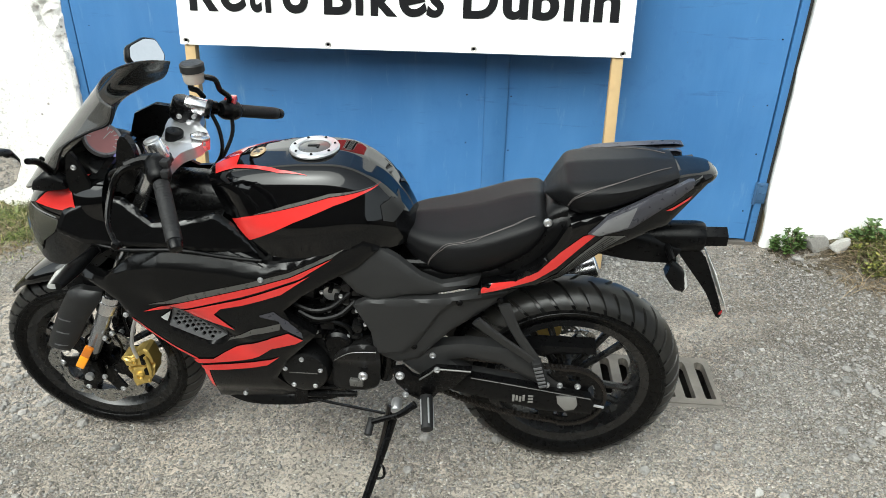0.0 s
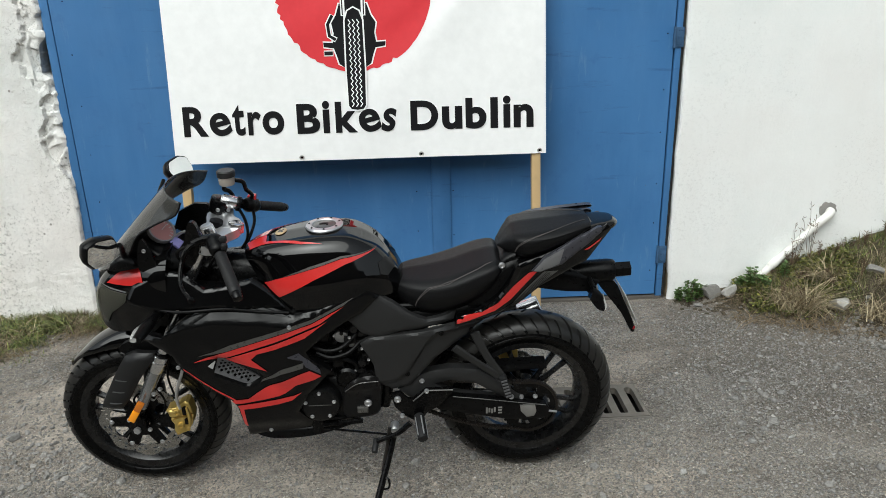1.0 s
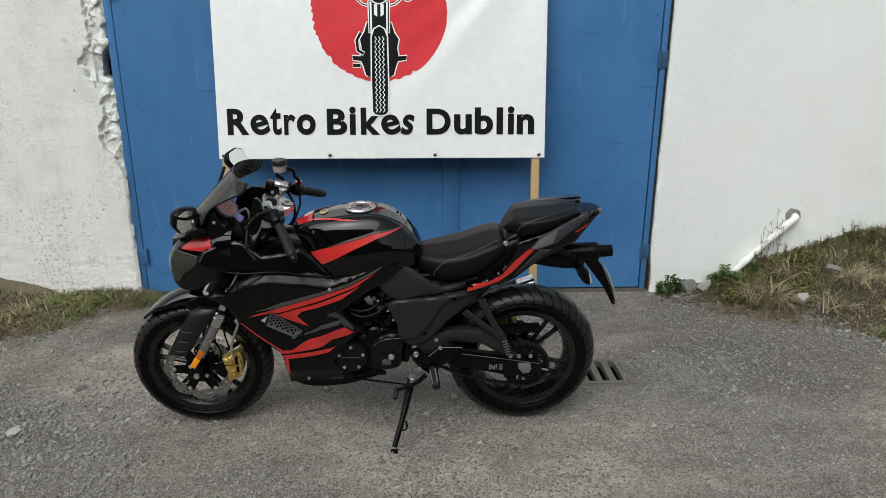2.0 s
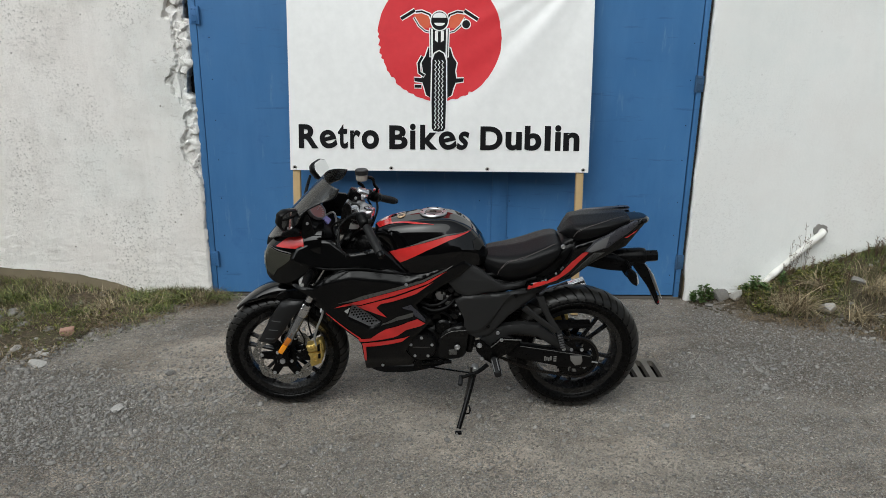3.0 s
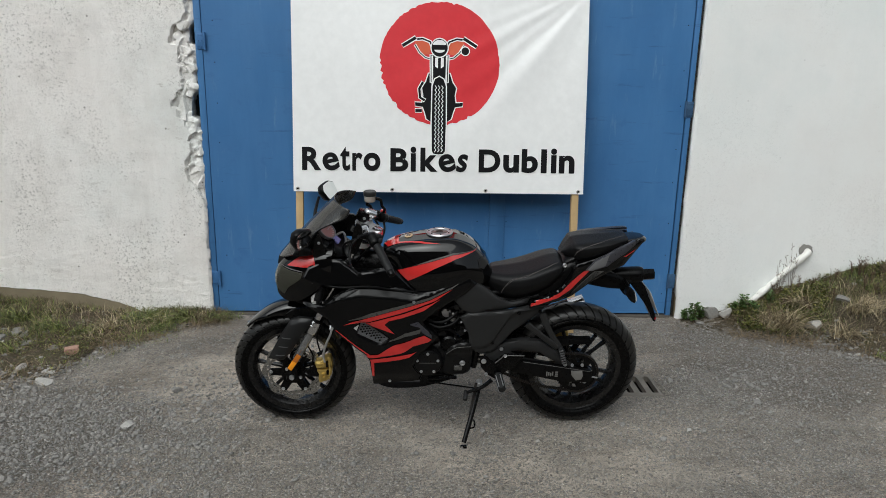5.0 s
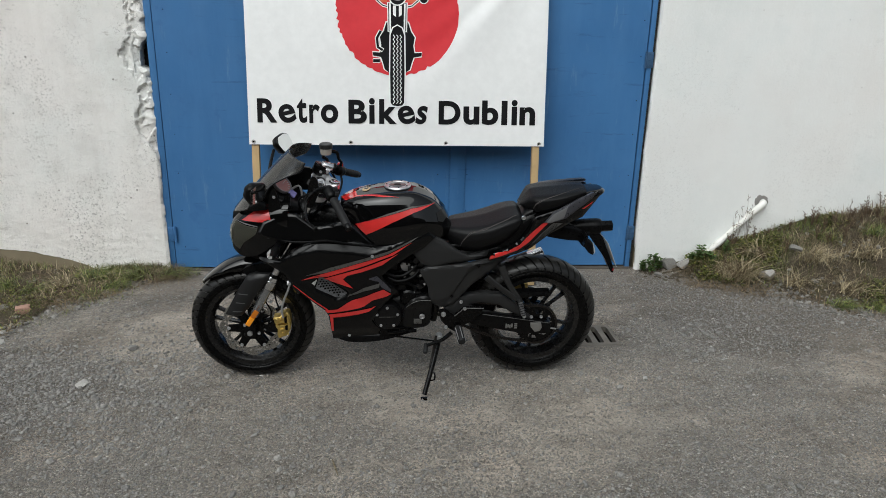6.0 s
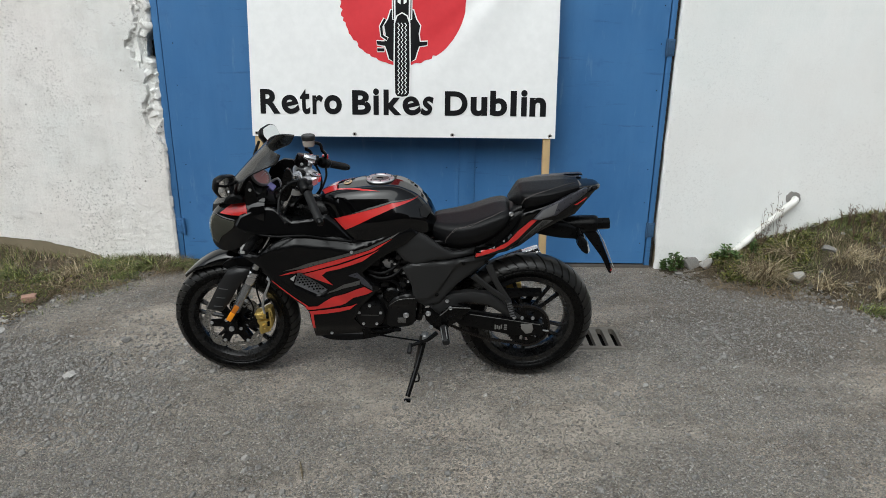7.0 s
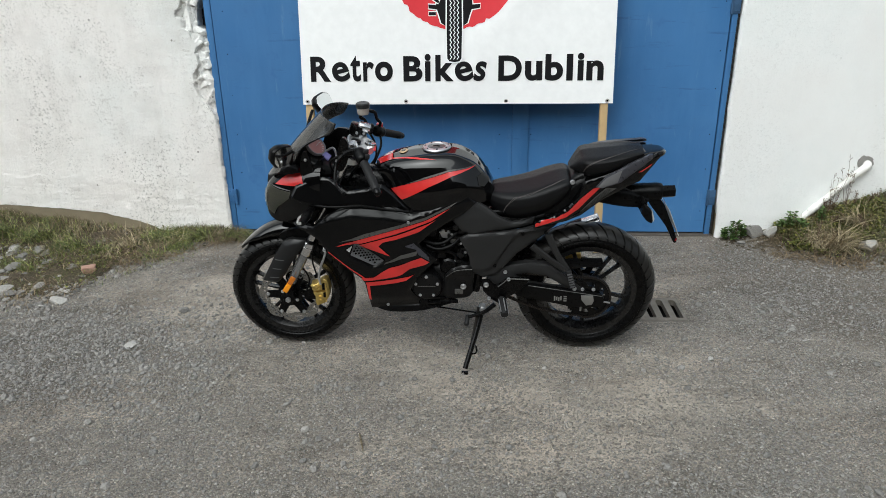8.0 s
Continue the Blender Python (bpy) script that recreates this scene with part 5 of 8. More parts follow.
part("stay", plate([rounded([(-0.70, 0.62), (-0.62, 0.655), (-0.50, 0.63), (-0.56, 0.575), (-0.66, 0.585)], 3)], -0.085, -0.062, 0.03), BLACK_SATIN, mud)

# ---- nose, headlamp, screen ----
bm = hull([(-0.748, 0.775), (-0.728, 0.735), (-0.68, 0.712), (-0.61, 0.728), (-0.54, 0.780), (-0.47, 0.835)],
          [(-0.752, 0.812), (-0.728, 0.868), (-0.685, 0.915), (-0.62, 0.952), (-0.54, 0.984), (-0.46, 0.996)], [0.035, 0.088, 0.125, 0.152, 0.168, 0.172], 44, 32, 0.62, 0.62)
nose_tree = skin(bm)
nose = part("nose_fairing", bm, BLACK_GLOSS, bike, "gloss black nose fairing")
LAMP = [(-0.742, 0.790), (-0.735, 0.840), (-0.708, 0.870), (-0.660, 0.862), (-0.602, 0.858), (-0.612, 0.830), (-0.640, 0.806), (-0.672, 0.782), (-0.694, 0.744), (-0.724, 0.760)]
REDN = [(-0.676, 0.881), (-0.640, 0.910), (-0.603, 0.934), (-0.572, 0.951), (-0.508, 0.981), (-0.500, 0.974), (-0.548, 0.940), (-0.541, 0.908), (-0.538, 0.892), (-0.600, 0.885)]
for side in (-1, 1):
    part("lamp_bowl", decal(LAMP, nose_tree, side, 0.001), LAMP_TIP, nose, "silver lamp bowl")
    part("headlamp_lens", decal(LAMP, nose_tree, side, 0.006), LENS, nose, "smoked greenish headlamp lens")
    part("nose_line", decal([(-0.706, 0.876), (-0.655, 0.872), (-0.600, 0.868), (-0.598, 0.864), (-0.655, 0.867)], nose_tree, side, 0.0070), PALE_GREY, nose, "thin silver line above the headlamp")
    part("red_flash", decal(REDN, nose_tree, side, 0.0022), RED_GLOSS, nose, "gloss red flash above the headlamp")
part("chin", hull([(-0.70, 0.722), (-0.64, 0.69), (-0.56, 0.70), (-0.49, 0.76)], [(-0.70, 0.73), (-0.64, 0.735), (-0.56, 0.77), (-0.49, 0.82)], [0.05, 0.10, 0.13, 0.14], 20, 20, 0.6, 0.6), BLACK_SATIN, nose)

bm = bmesh.new()
ctr = catmull([(-0.725, 0, 0.906), (-0.675, 0, 0.966), (-0.623, 0, 1.021), (-0.572, 0, 1.075), (-0.518, 0, 1.131), (-0.460, 0, 1.190)], 5)
rim = catmull([(-0.640, -0.140, 0.948), (-0.578, -0.143, 0.984), (-0.532, -0.147, 1.056), (-0.458, -0.153, 1.100), (-0.400, -0.158, 1.126), (-0.377, -0.161, 1.167)], 5)
rows = []
for c, l in zip(ctr, rim):
    row = []
    for s in np.linspace(-1, 1, 25):
        k = abs(s) ** 2.0
        row.append(bm.verts.new((c.x + (l.x - c.x) * k, math.sin(s * 1.25) / math.sin(1.25) * -l.y, c.z + (l.z - c.z) * k)))
    rows.append(row)
for p, q in zip(rows, rows[1:]):
    for j in range(24):
        bm.faces.new((p[j], p[j + 1], q[j + 1], q[j]))
screen = part("windscreen", bm, SCREEN, bike, "smoked dark windscreen")
screen.modifiers.new("body", "SOLIDIFY").thickness = 0.003
part("screen_trim", tube([rim[0], rim[5], rim[10], rim[15], rim[20], rim[-1]], 0.0032, 6, 4), BLACK_SATIN, screen)
bm = []
bolt((-0.600, -0.137, 1.020), 0.007, 0.005, -1, bm)
part("screen_bolt", bm, BLACK_METAL, screen)
part("screen_base", hull([(-0.735, 0.86), (-0.66, 0.90), (-0.56, 0.93), (-0.45, 0.93)], [(-0.728, 0.90), (-0.65, 0.950), (-0.56, 0.975), (-0.46, 0.985)], [0.03, 0.085, 0.110, 0.12], 20, 20, 0.6, 0.6), BLACK_SATIN, nose)

# cockpit: dash shroud, dial, brackets
dash = part("dash_shroud", hull([(-0.60, 0.95), (-0.52, 0.94), (-0.45, 0.93), (-0.40, 0.93)], [(-0.59, 1.00), (-0.54, 1.015), (-0.49, 0.995), (-0.42, 0.955)], [0.09, 0.115, 0.12, 0.10], 16, 20, 0.55, 0.55), BLACK_SATIN, bike, "black plastic dash shroud")
turn = Matrix.Translation((-0.500, -0.035, 1.026)) @ pose(0, 0, 0, 22, 42, 0) @ Matrix.Diagonal((0.9, 0.9, 1, 1))
for name, prof, mtl, lbl in (("dial_ring", [(0.046, -0.01), (0.052, 0.0), (0.050, 0.012), (0.043, 0.010)], DIAL_PALE, "pale ring of the rev counter"), ("dial_face", [(0.0, 0.008), (0.044, 0.008), (0.044, 0.004), (0.0, 0.004)], DIAL_RED, "red rev counter face")):
    b = lathe(prof, 32, (0, 0, 0), "Z", name == "dial_ring")
    b.transform(turn)
    part(name, b, mtl, dash, lbl)
b = bmesh.new()
for k in range(11):
    a = radians(210 - k * 21)
    box(-0.0012, 0.0012, -0.005, 0.005, 0.0085, 0.0095, bm=b)
    for v in list(b.verts)[-8:]:
        v.co = pose(0.036 * math.cos(a), 0.036 * math.sin(a), 0, 0, 0, math.degrees(a) - 90) @ v.co
box(-0.001, 0.001, 0.0, 0.032, 0.0095, 0.011, bm=b)
b.transform(turn)
part("dial_marks", b, STICKER, dash)
b = box(-0.018, 0.018, -0.018, 0.018, -0.004, 0.008, 0.004)
b.transform(Matrix.Translation((-0.455, -0.040, 0.985)) @ pose(0, 0, 0, 20, 42, 0))
part("display", b, DIAL_BLUE, dash, "violet digital display")
part("dash_trim", tube([(-0.463, -0.030, 1.000), (-0.425, -0.030, 1.020), (-0.412, -0.035, 0.990), (-0.414, -0.040, 0.960)], 0.0055, 8, 3, flat=0.6), ALLOY, dash, "silver dash trim")
part("bracket", plate([rounded([(-0.55, 0.94), (-0.535, 1.03), (-0.515, 1.035), (-0.495, 0.94)], 3)], -0.145, -0.135, 0.03), BLACK_SATIN, dash)
bm = []
bolt((-0.522, -0.145, 1.005), 0.007, 0.005, -1, bm)
bolt((-0.33, 0.05, 1.062), 0.007, 0.005, -1, bm)
part("dash_bolt", bm, ALLOY, dash)
part("right_wing", plate([[(-0.52, 0.95), (-0.485, 1.036), (-0.425, 1.064), (-0.385, 1.060), (-0.362, 1.030), (-0.385, 0.95)]], 0.118, 0.135, 0.04), BLACK_SATIN, dash)


def mirror(side, x, y, z, sweep, tilt, size=1.0):
    """A faceted mirror head on a stalk from the nose."""
    shape = [(-0.066, 0.010), (-0.048, 0.050), (0.022, 0.062), (0.064, 0.046), (0.072, -0.012), (0.040, -0.056), (-0.036, -0.050)]
    m = Matrix.Translation((x, y, z)) @ pose(0, 0, 0, 0, 0, 90 + sweep) @ pose(0, 0, 0, -tilt, 0, 0) @ Matrix.Diagonal((side, 1, 1, 1))
    loop = []
    for k, (a, b) in enumerate(shape):
        (a0, b0), (a1, b1) = shape[k - 1], shape[(k + 1) % len(shape)]
        loop += [(size * p0, size * p1) for p0, p1 in ((a + (a0 - a) * 0.12, b + (b0 - b) * 0.12), (a + (a1 - a) * 0.12, b + (b1 - b) * 0.12))]
    bm = bmesh.new()
    rings = []
    for s, y0 in ((0.93, -0.004), (1.0, 0.003), (1.0, 0.012), (0.86, 0.032), (0.5, 0.045)):
        rings.append([bm.verts.new((px * s, y0, pz * s)) for px, pz in loop])
    for p, q in zip(rings, rings[1:]):
        for k in range(len(loop)):
            bm.faces.new((p[k], p[(k + 1) % len(loop)], q[(k + 1) % len(loop)], q[k]))
    bm.faces.new(rings[-1])
    bm.faces.new(rings[0][::-1])
    bm.transform(m)
    head = part("mirror", bm, BLACK_SATIN, bike, "black faceted rear-view mirror on a stalk")
    g = plate([[(px * 0.88, pz * 0.88) for px, pz in loop]], -0.0065, -0.0045, 0.05)
    g.transform(m)
    part("mirror_glass", g, MIRROR, head, "mirror glass", 10)
    root = Vector((-0.590, side * 0.135, 0.985))
    hub = m @ Vector((-0.07 , 0.02, -0.01))
    part("stalk", tube([root, root.lerp(hub, 0.5) + Vector((0, 0, 0.012)), hub], [0.009, 0.008, 0.007], 10), BLACK_SATIN, head)
    part("stalk_foot", hull([(-0.64, 0.945), (-0.60, 0.945), (-0.55, 0.95)], [(-0.63, 0.97), (-0.595, 0.992), (-0.56, 0.972)], [0.02, 0.025, 0.018], 10, 10), BLACK_SATIN, head).location = (0, side * 0.135, 0)


mirror(-1, -0.556, -0.345, 1.090, -34, -10, 0.80)
mirror(1, -0.528, 0.330, 1.118, -28, 24, 0.88)

# front indicators, stuck out sideways below the nose
for side in (-1, 1):
    ind = part("front_indicator", tube([(-0.512, side * 0.150, 0.788), (-0.513, side * 0.20, 0.792), (-0.514, side * 0.27, 0.798), (-0.513, side * 0.350, 0.803)], [0.012, 0.014, 0.021, 0.015], 12, 5, flat=0.7), BLACK_SATIN, bike, "black front indicator on a short stalk with a clear lens")
    part("indicator_lens", tube([(-0.523, side * 0.245, 0.798), (-0.528, side * 0.295, 0.801), (-0.521, side * 0.351, 0.804)], [0.012, 0.017, 0.012], 12, 5, flat=0.6), CLEAR_LENS, ind, "clear lens")
    part("stalk_boot", rod((-0.511, side * 0.130, 0.785), (-0.512, side * 0.175, 0.789), 0.021, 0.016, 14, bevel=0.003), BLACK_SATIN, ind)

# ---- handlebars ----
bars = part("top_yoke", plate([rounded([(-0.36, 0.085), (-0.33, 0.135), (-0.285, 0.135), (-0.27, 0.07), (-0.235, 0.03), (-0.235, -0.03), (-0.27, -0.07), (-0.285, -0.135), (-0.33, -0.135), (-0.36, -0.085), (-0.345, 0.0)], 3)], -0.014, 0.014, 0.03), ALLOY, bike, "polished alloy top yoke with bars, grips and levers")
bars.data.transform(Matrix.Translation((0.0, 0, 1.0)) @ Matrix(((1, 0, 0, -0.018), (0, 1, 0, 0), (0, 0.13, 1, 0.012), (0, 0, 0, 1))) @ Matrix(((1, 0, 0, 0), (0, 0, 1, 0), (0, -1, 0, 0), (0, 0, 0, 1))))
part("stem_nut", rod((-0.268, 0, 1.0), (-0.262, 0, 1.034), 0.026, n=6, bevel=0.002), CHROME, bars)
part("ignition", rod((-0.335, 0.0, 1.01), (-0.325, 0.0, 1.045), 0.022, n=20, bevel=0.002), BLACK_SATIN, bars)
part("yoke_rib", box(-0.335, -0.245, -0.02, 0.02, 1.012, 1.026, 0.005), ALLOY, bars)


def bar_end(side, inner, outer, at, way):
    inner, outer = Vector(inner), Vector(outer)
    cap = FRONT + RAKE * 0.80 + Vector((-0.022, side * 0.10, 0.016 + side * 0.028))
    part("bar_clamp", rod(cap - RAKE * 0.022 , cap + RAKE * 0.028, 0.034, n=20, bevel=0.004), BLACK_METAL, bars)
    at, way = Vector(at), Vector(way).normalized()
    part("bar_riser", rod(at - way * 0.026, at + way * 0.024, 0.0225, n=28, bevel=0.003), CHROME, bars, "bright chrome clamp barrel")
    part("riser_cap", rod(at + way * 0.023, at + way * 0.029, 0.019, n=24, bevel=0.002), ALLOY, bars, "dull alloy end cap")
    part("riser_band", rod(at - way * 0.038, at - way * 0.024, 0.026, n=24, bevel=0.003), BLACK_METAL, bars)
    part("pinch_bolt", rod(at + Vector((0.0, -0.030, -0.020)), at + Vector((0.0, -0.018, -0.020)), 0.006, n=8), ALLOY, bars)
    start = cap - RAKE * 0.004
    part("bar", tube([start, start.lerp(inner, 0.6), inner, outer], 0.011, 12, 5), BLACK_METAL, bars)
    g0 = inner.lerp(outer, 0.12)
    grip = part("grip", rod(g0, outer, 0.0175, n=20, bevel=0.003), GRIP_RUBBER, bars, "black ribbed rubber grip")
    b = bmesh.new()
    for k in range(16):
        p = g0.lerp(outer, 0.06 + 0.80 * k / 15)
        q = g0.lerp(outer, 0.06 + 0.80 * k / 15 + 0.028)
        rod(p, q, 0.0180, n=18, bm=b)
    part("grip_rib", b, GRIP_RUBBER, grip)
    part("bar_end", rod(outer, outer + (outer - inner).normalized() * 0.022, 0.0165, 0.014, 18, bevel=0.002), BLACK_METAL, grip)
    s0, s1 = inner.lerp(outer, -0.28), inner.lerp(outer, 0.10)
    sw = part("switch_box", tube([s0, s0.lerp(s1, 0.25), s0.lerp(s1, 0.8), s1], [0.018, 0.027, 0.027, 0.020], 14, 4), BLACK_SATIN, bars, "black switch housing")
    return s0, s1, sw


s0, s1, sw = bar_end(-1, (-0.262, -0.242, 1.046), (-0.190, -0.376, 0.962), (-0.316, -0.128, 1.052), (-0.25, -0.05, 0.95))
part("switch_button", box(-0.255, -0.235, -0.245, -0.225, 1.064, 1.082, 0.003), GRIP_RUBBER, sw)
part("switch_button", box(-0.245, -0.228, -0.270, -0.252, 1.052, 1.070, 0.003), GRIP_RUBBER, sw)
lev = part("clutch_lever", tube([(-0.300, -0.205, 1.06), (-0.345, -0.245, 1.055), (-0.368, -0.270, 1.01), (-0.362, -0.320, 0.965), (-0.322, -0.375, 0.945)], [0.012, 0.010, 0.0085, 0.0075, 0.008], 10, 5, flat=0.7), BLACK_METAL, bars, "satin black clutch lever")
part("lever_ball", lathe([(0.0, -0.011), (0.008, -0.008), (0.011, 0.0), (0.008, 0.008), (0.0, 0.011)], 12, (-0.322, -0.376, 0.945), "Y", False), BLACK_METAL, lev)
part("lever_perch", tube([(-0.275, -0.20, 1.062), (-0.315, -0.215, 1.065), (-0.342, -0.235, 1.06)], [0.018, 0.015, 0.012], 10, 4), BLACK_METAL, bars)
part("clutch_arm", plate([rounded([(-0.375, 1.00), (-0.350, 1.115), (-0.325, 1.12), (-0.318, 1.06), (-0.345, 0.99)], 3)], -0.225, -0.205, 0.03), BLACK_METAL, bars)
s0, s1, sw = bar_end(1, (-0.246, 0.202, 1.020), (-0.172, 0.338, 0.958), (-0.302, 0.100, 1.072), (-0.92, -0.18, 0.34))
part("kill_switch", box(-0.262, -0.232, 0.185, 0.215, 1.040, 1.062, 0.005), RED_GLOSS, sw, "red kill switch")
part("brake_lever", tube([(-0.30, 0.17, 1.04), (-0.345, 0.20, 1.03), (-0.365, 0.26, 0.995), (-0.345, 0.33, 0.965)], [0.012, 0.010, 0.008, 0.008], 10, 5, flat=0.7), BLACK_METAL, bars)
pot = part("brake_reservoir", lathe([(0.0, -0.026), (0.024, -0.026), (0.027, -0.02), (0.028, 0.004), (0.0, 0.004)], 24, (-0.308, 0.130, 1.150), "Z", False), MURKY, bars, "cloudy brake fluid pot with a dark cap")
part("pot_cap", lathe([(0.0, 0.004), (0.031, 0.004), (0.031, 0.022), (0.027, 0.026), (0.0, 0.026)], 24, (-0.308, 0.130, 1.150), "Z", False), GREY_PANEL, pot, "dark ribbed cap")
part("pot_bracket", tube([(-0.285, 0.136, 1.138), (-0.258, 0.142, 1.128), (-0.252, 0.150, 1.098), (-0.240, 0.172, 1.070), (-0.252, 0.185, 1.045)], 0.0075, 8), BLACK_METAL, pot)
part("pot_hose", tube([(-0.315, 0.13, 1.125), (-0.322, 0.13, 1.108), (-0.308, 0.138, 1.098), (-0.300, 0.150, 1.075)], 0.0075, 8), BLACK_SATIN, pot)
part("master_cylinder", tube([(-0.365, 0.12, 1.065), (-0.32, 0.135, 1.06), (-0.275, 0.165, 1.045)], [0.012, 0.015, 0.014], 10, 4), BLACK_METAL, bars)
for k, line in enumerate(([(-0.30, 0.16, 1.045), (-0.265, 0.13, 0.99), (-0.26, 0.10, 0.93), (-0.31, 0.07, 0.87)], [(-0.26, -0.20, 1.05), (-0.285, -0.16, 1.0), (-0.33, -0.12, 0.94), (-0.36, -0.06, 0.88)],
                          [(-0.345, -0.23, 1.055), (-0.40, -0.20, 1.02), (-0.41, -0.13, 0.95), (-0.37, -0.08, 0.88)], [(-0.25, 0.19, 1.02), (-0.24, 0.15, 0.97), (-0.27, 0.08, 0.90), (-0.30, 0.05, 0.85)])):
    part("control_cable", tube(line, 0.0055, 8), BLACK_SATIN, bike, "black control cable")

# ---- dark frame core between the panels ----
core = part("frame", hull([(-0.46, 0.62), (-0.40, 0.50), (-0.20, 0.45), (0.05, 0.52), (0.22, 0.55)], [(-0.42, 0.90), (-0.34, 0.93), (-0.18, 0.92), (0.05, 0.90), (0.24, 0.80)], [0.07, 0.09, 0.10, 0.085, 0.06], 24, 20, 0.6, 0.6), BLACK_METAL, bike, "black steel frame and airbox")
part("frame_tube", tube([(0.16, -0.11, 0.72), (0.19, -0.115, 0.60), (0.215, -0.115, 0.46), (0.20, -0.11, 0.36)], 0.019, 12), BLACK_METAL, core)
part("frame_tube", tube([(0.16, 0.11, 0.72), (0.19, 0.115, 0.60), (0.215, 0.115, 0.46), (0.20, 0.11, 0.36)], 0.019, 12), BLACK_METAL, core)
part("seat_rail", tube([(0.20, -0.09, 0.74), (0.45, -0.095, 0.76), (0.70, -0.08, 0.85), (0.90, -0.05, 0.93)], 0.014, 10), BLACK_METAL, core)
part("seat_rail", tube([(0.20, 0.09, 0.74), (0.45, 0.095, 0.76), (0.70, 0.08, 0.85), (0.90, 0.05, 0.93)], 0.014, 10), BLACK_METAL, core)
part("under_seat_box", hull([(0.50, 0.74), (0.56, 0.76), (0.64, 0.82), (0.70, 0.86)], [(0.50, 0.80), (0.57, 0.86), (0.64, 0.915), (0.70, 0.92)], [0.10, 0.115, 0.108, 0.095], 14, 16, 0.5, 0.5), BLACK_SATIN, core)
part("seat_gap_cover", hull([(0.575, 0.84), (0.61, 0.86), (0.66, 0.89)], [(0.585, 0.875), (0.62, 0.915), (0.66, 0.935)], [0.080, 0.092, 0.092], 10, 16, 0.45, 0.45), BLACK_SATIN, core)
part("rear_tray", hull([(0.30, 0.66), (0.45, 0.68), (0.60, 0.74), (0.78, 0.83), (0.92, 0.90)], [(0.30, 0.74), (0.45, 0.75), (0.60, 0.80), (0.78, 0.89), (0.93, 0.95)], [0.09, 0.10, 0.10, 0.085, 0.05], 20, 16, 0.6, 0.6), BLACK_SATIN, core)

# ---- tank ----
bm = hull([(-0.130, 0.768), (-0.100, 0.745), (-0.02, 0.765), (0.07, 0.785), (0.15, 0.806), (0.215, 0.802), (0.262, 0.800), (0.287, 0.806)],
          [(-0.238, 0.955), (-0.165, 0.985), (-0.06, 1.006), (0.03, 1.014), (0.12, 1.008), (0.20, 0.965), (0.262, 0.885), (0.288, 0.825)], [0.105, 0.146, 0.166, 0.168, 0.155, 0.125, 0.088, 0.065], 64, 56, 0.62, 0.66,
          ((0, 0.22, 0.30, 0.36, 0.62, 0.69, 0.76, 1.0), (0.97, 1.0, 0.99, 0.955, 0.715, 0.63, 0.50, 0.0), (0.0, 0.30, 0.40, 0.47, 0.84, 0.915, 0.965, 1.0)))
tank_tree = skin(bm)
tank = part("fuel_tank", bm, BLACK_GLOSS, bike, "gloss black fuel tank with red flashes")
FLASH = [(-0.168, 0.866), (-0.126, 0.884), (-0.013, 0.918), (0.088, 0.947), (0.202, 0.958), (0.100, 0.930), (0.0, 0.888), (-0.118, 0.826)]
PALE = [(-0.105, 0.892), (-0.013, 0.9195), (0.088, 0.9485), (0.200, 0.9595), (0.088, 0.9555), (-0.013, 0.9275)]
TOPFLASH = [(-0.234, -0.001), (-0.165, -0.001), (-0.160, -0.048), (-0.036, -0.094), (0.035, -0.109), (-0.04, -0.101), (-0.158, -0.064), (-0.214, -0.056)]
for side in (-1, 1):
    part("tank_flash", decal(FLASH, tank_tree, side, 0.0016, 0.007), RED_GLOSS, tank, "gloss red flash")
    part("tank_pinstripe", decal(PALE, tank_tree, side, 0.0016, 0.007), GREY_STRIPE, tank, "thin grey pinstripe")
    part("collar_flash", film_on_top([(x, -side * y) for x, y in TOPFLASH], tank_tree), RED_GLOSS, tank, "gloss red flash")
    part("knee_pad", decal([(0.205, 0.915), (0.235, 0.925), (0.258, 0.885), (0.235, 0.868), (0.212, 0.88)], tank_tree, side, 0.002, 0.007), GREY_PANEL, tank, "ribbed grey knee pad")
    # a flat black film paints the shade of a recess
    part("recess_shade", decal([(-0.085, 0.868), (-0.035, 0.905), (-0.028, 0.915), (-0.042, 0.913), (-0.095, 0.876)], tank_tree, side, 0.0012, 0.007), BLACK_SATIN, tank)
cap_m = Matrix.Translation((0.028, 0.0, 1.0135)) @ pose(0, 0, 0, 0, -1.5, 0)
for name, prof, mtl, lbl in (("cap_ring", [(0.040, -0.004), (0.061, -0.004), (0.063, 0.001), (0.060, 0.006), (0.043, 0.007), (0.040, 0.004)], ALLOY, "brushed alloy filler ring"),
                             ("cap_lid", [(0.0, 0.006), (0.034, 0.0055), (0.0395, 0.003), (0.0395, -0.003), (0.0, -0.003)], GREY_STRIPE, "grey filler lid with a key slot")):
    b = lathe(prof, 48, (0, 0, 0), "Z", name == "cap_ring")
    b.transform(cap_m)
    cap_part = part(name, b, mtl, tank, lbl)
b = box(-0.016, 0.012, -0.006, 0.006, 0.0055, 0.0085, 0.001)
box(0.008, 0.014, -0.014, 0.006, 0.0055, 0.0085, 0.001, bm=b)
b.transform(cap_m)
part("key_flap", b, BLACK_SATIN, cap_part)
for k in range(7):
    a = 2 * math.pi * k / 7 + 0.3
    b = lathe([(0.0, 0.0095), (0.003, 0.009), (0.0042, 0.006), (0.0, 0.006)], 8, (0.0515 * math.cos(a), 0.0515 * math.sin(a), 0), "Z", False)
    b.transform(cap_m)
    part("cap_bolt", b, BLACK_METAL, tank)
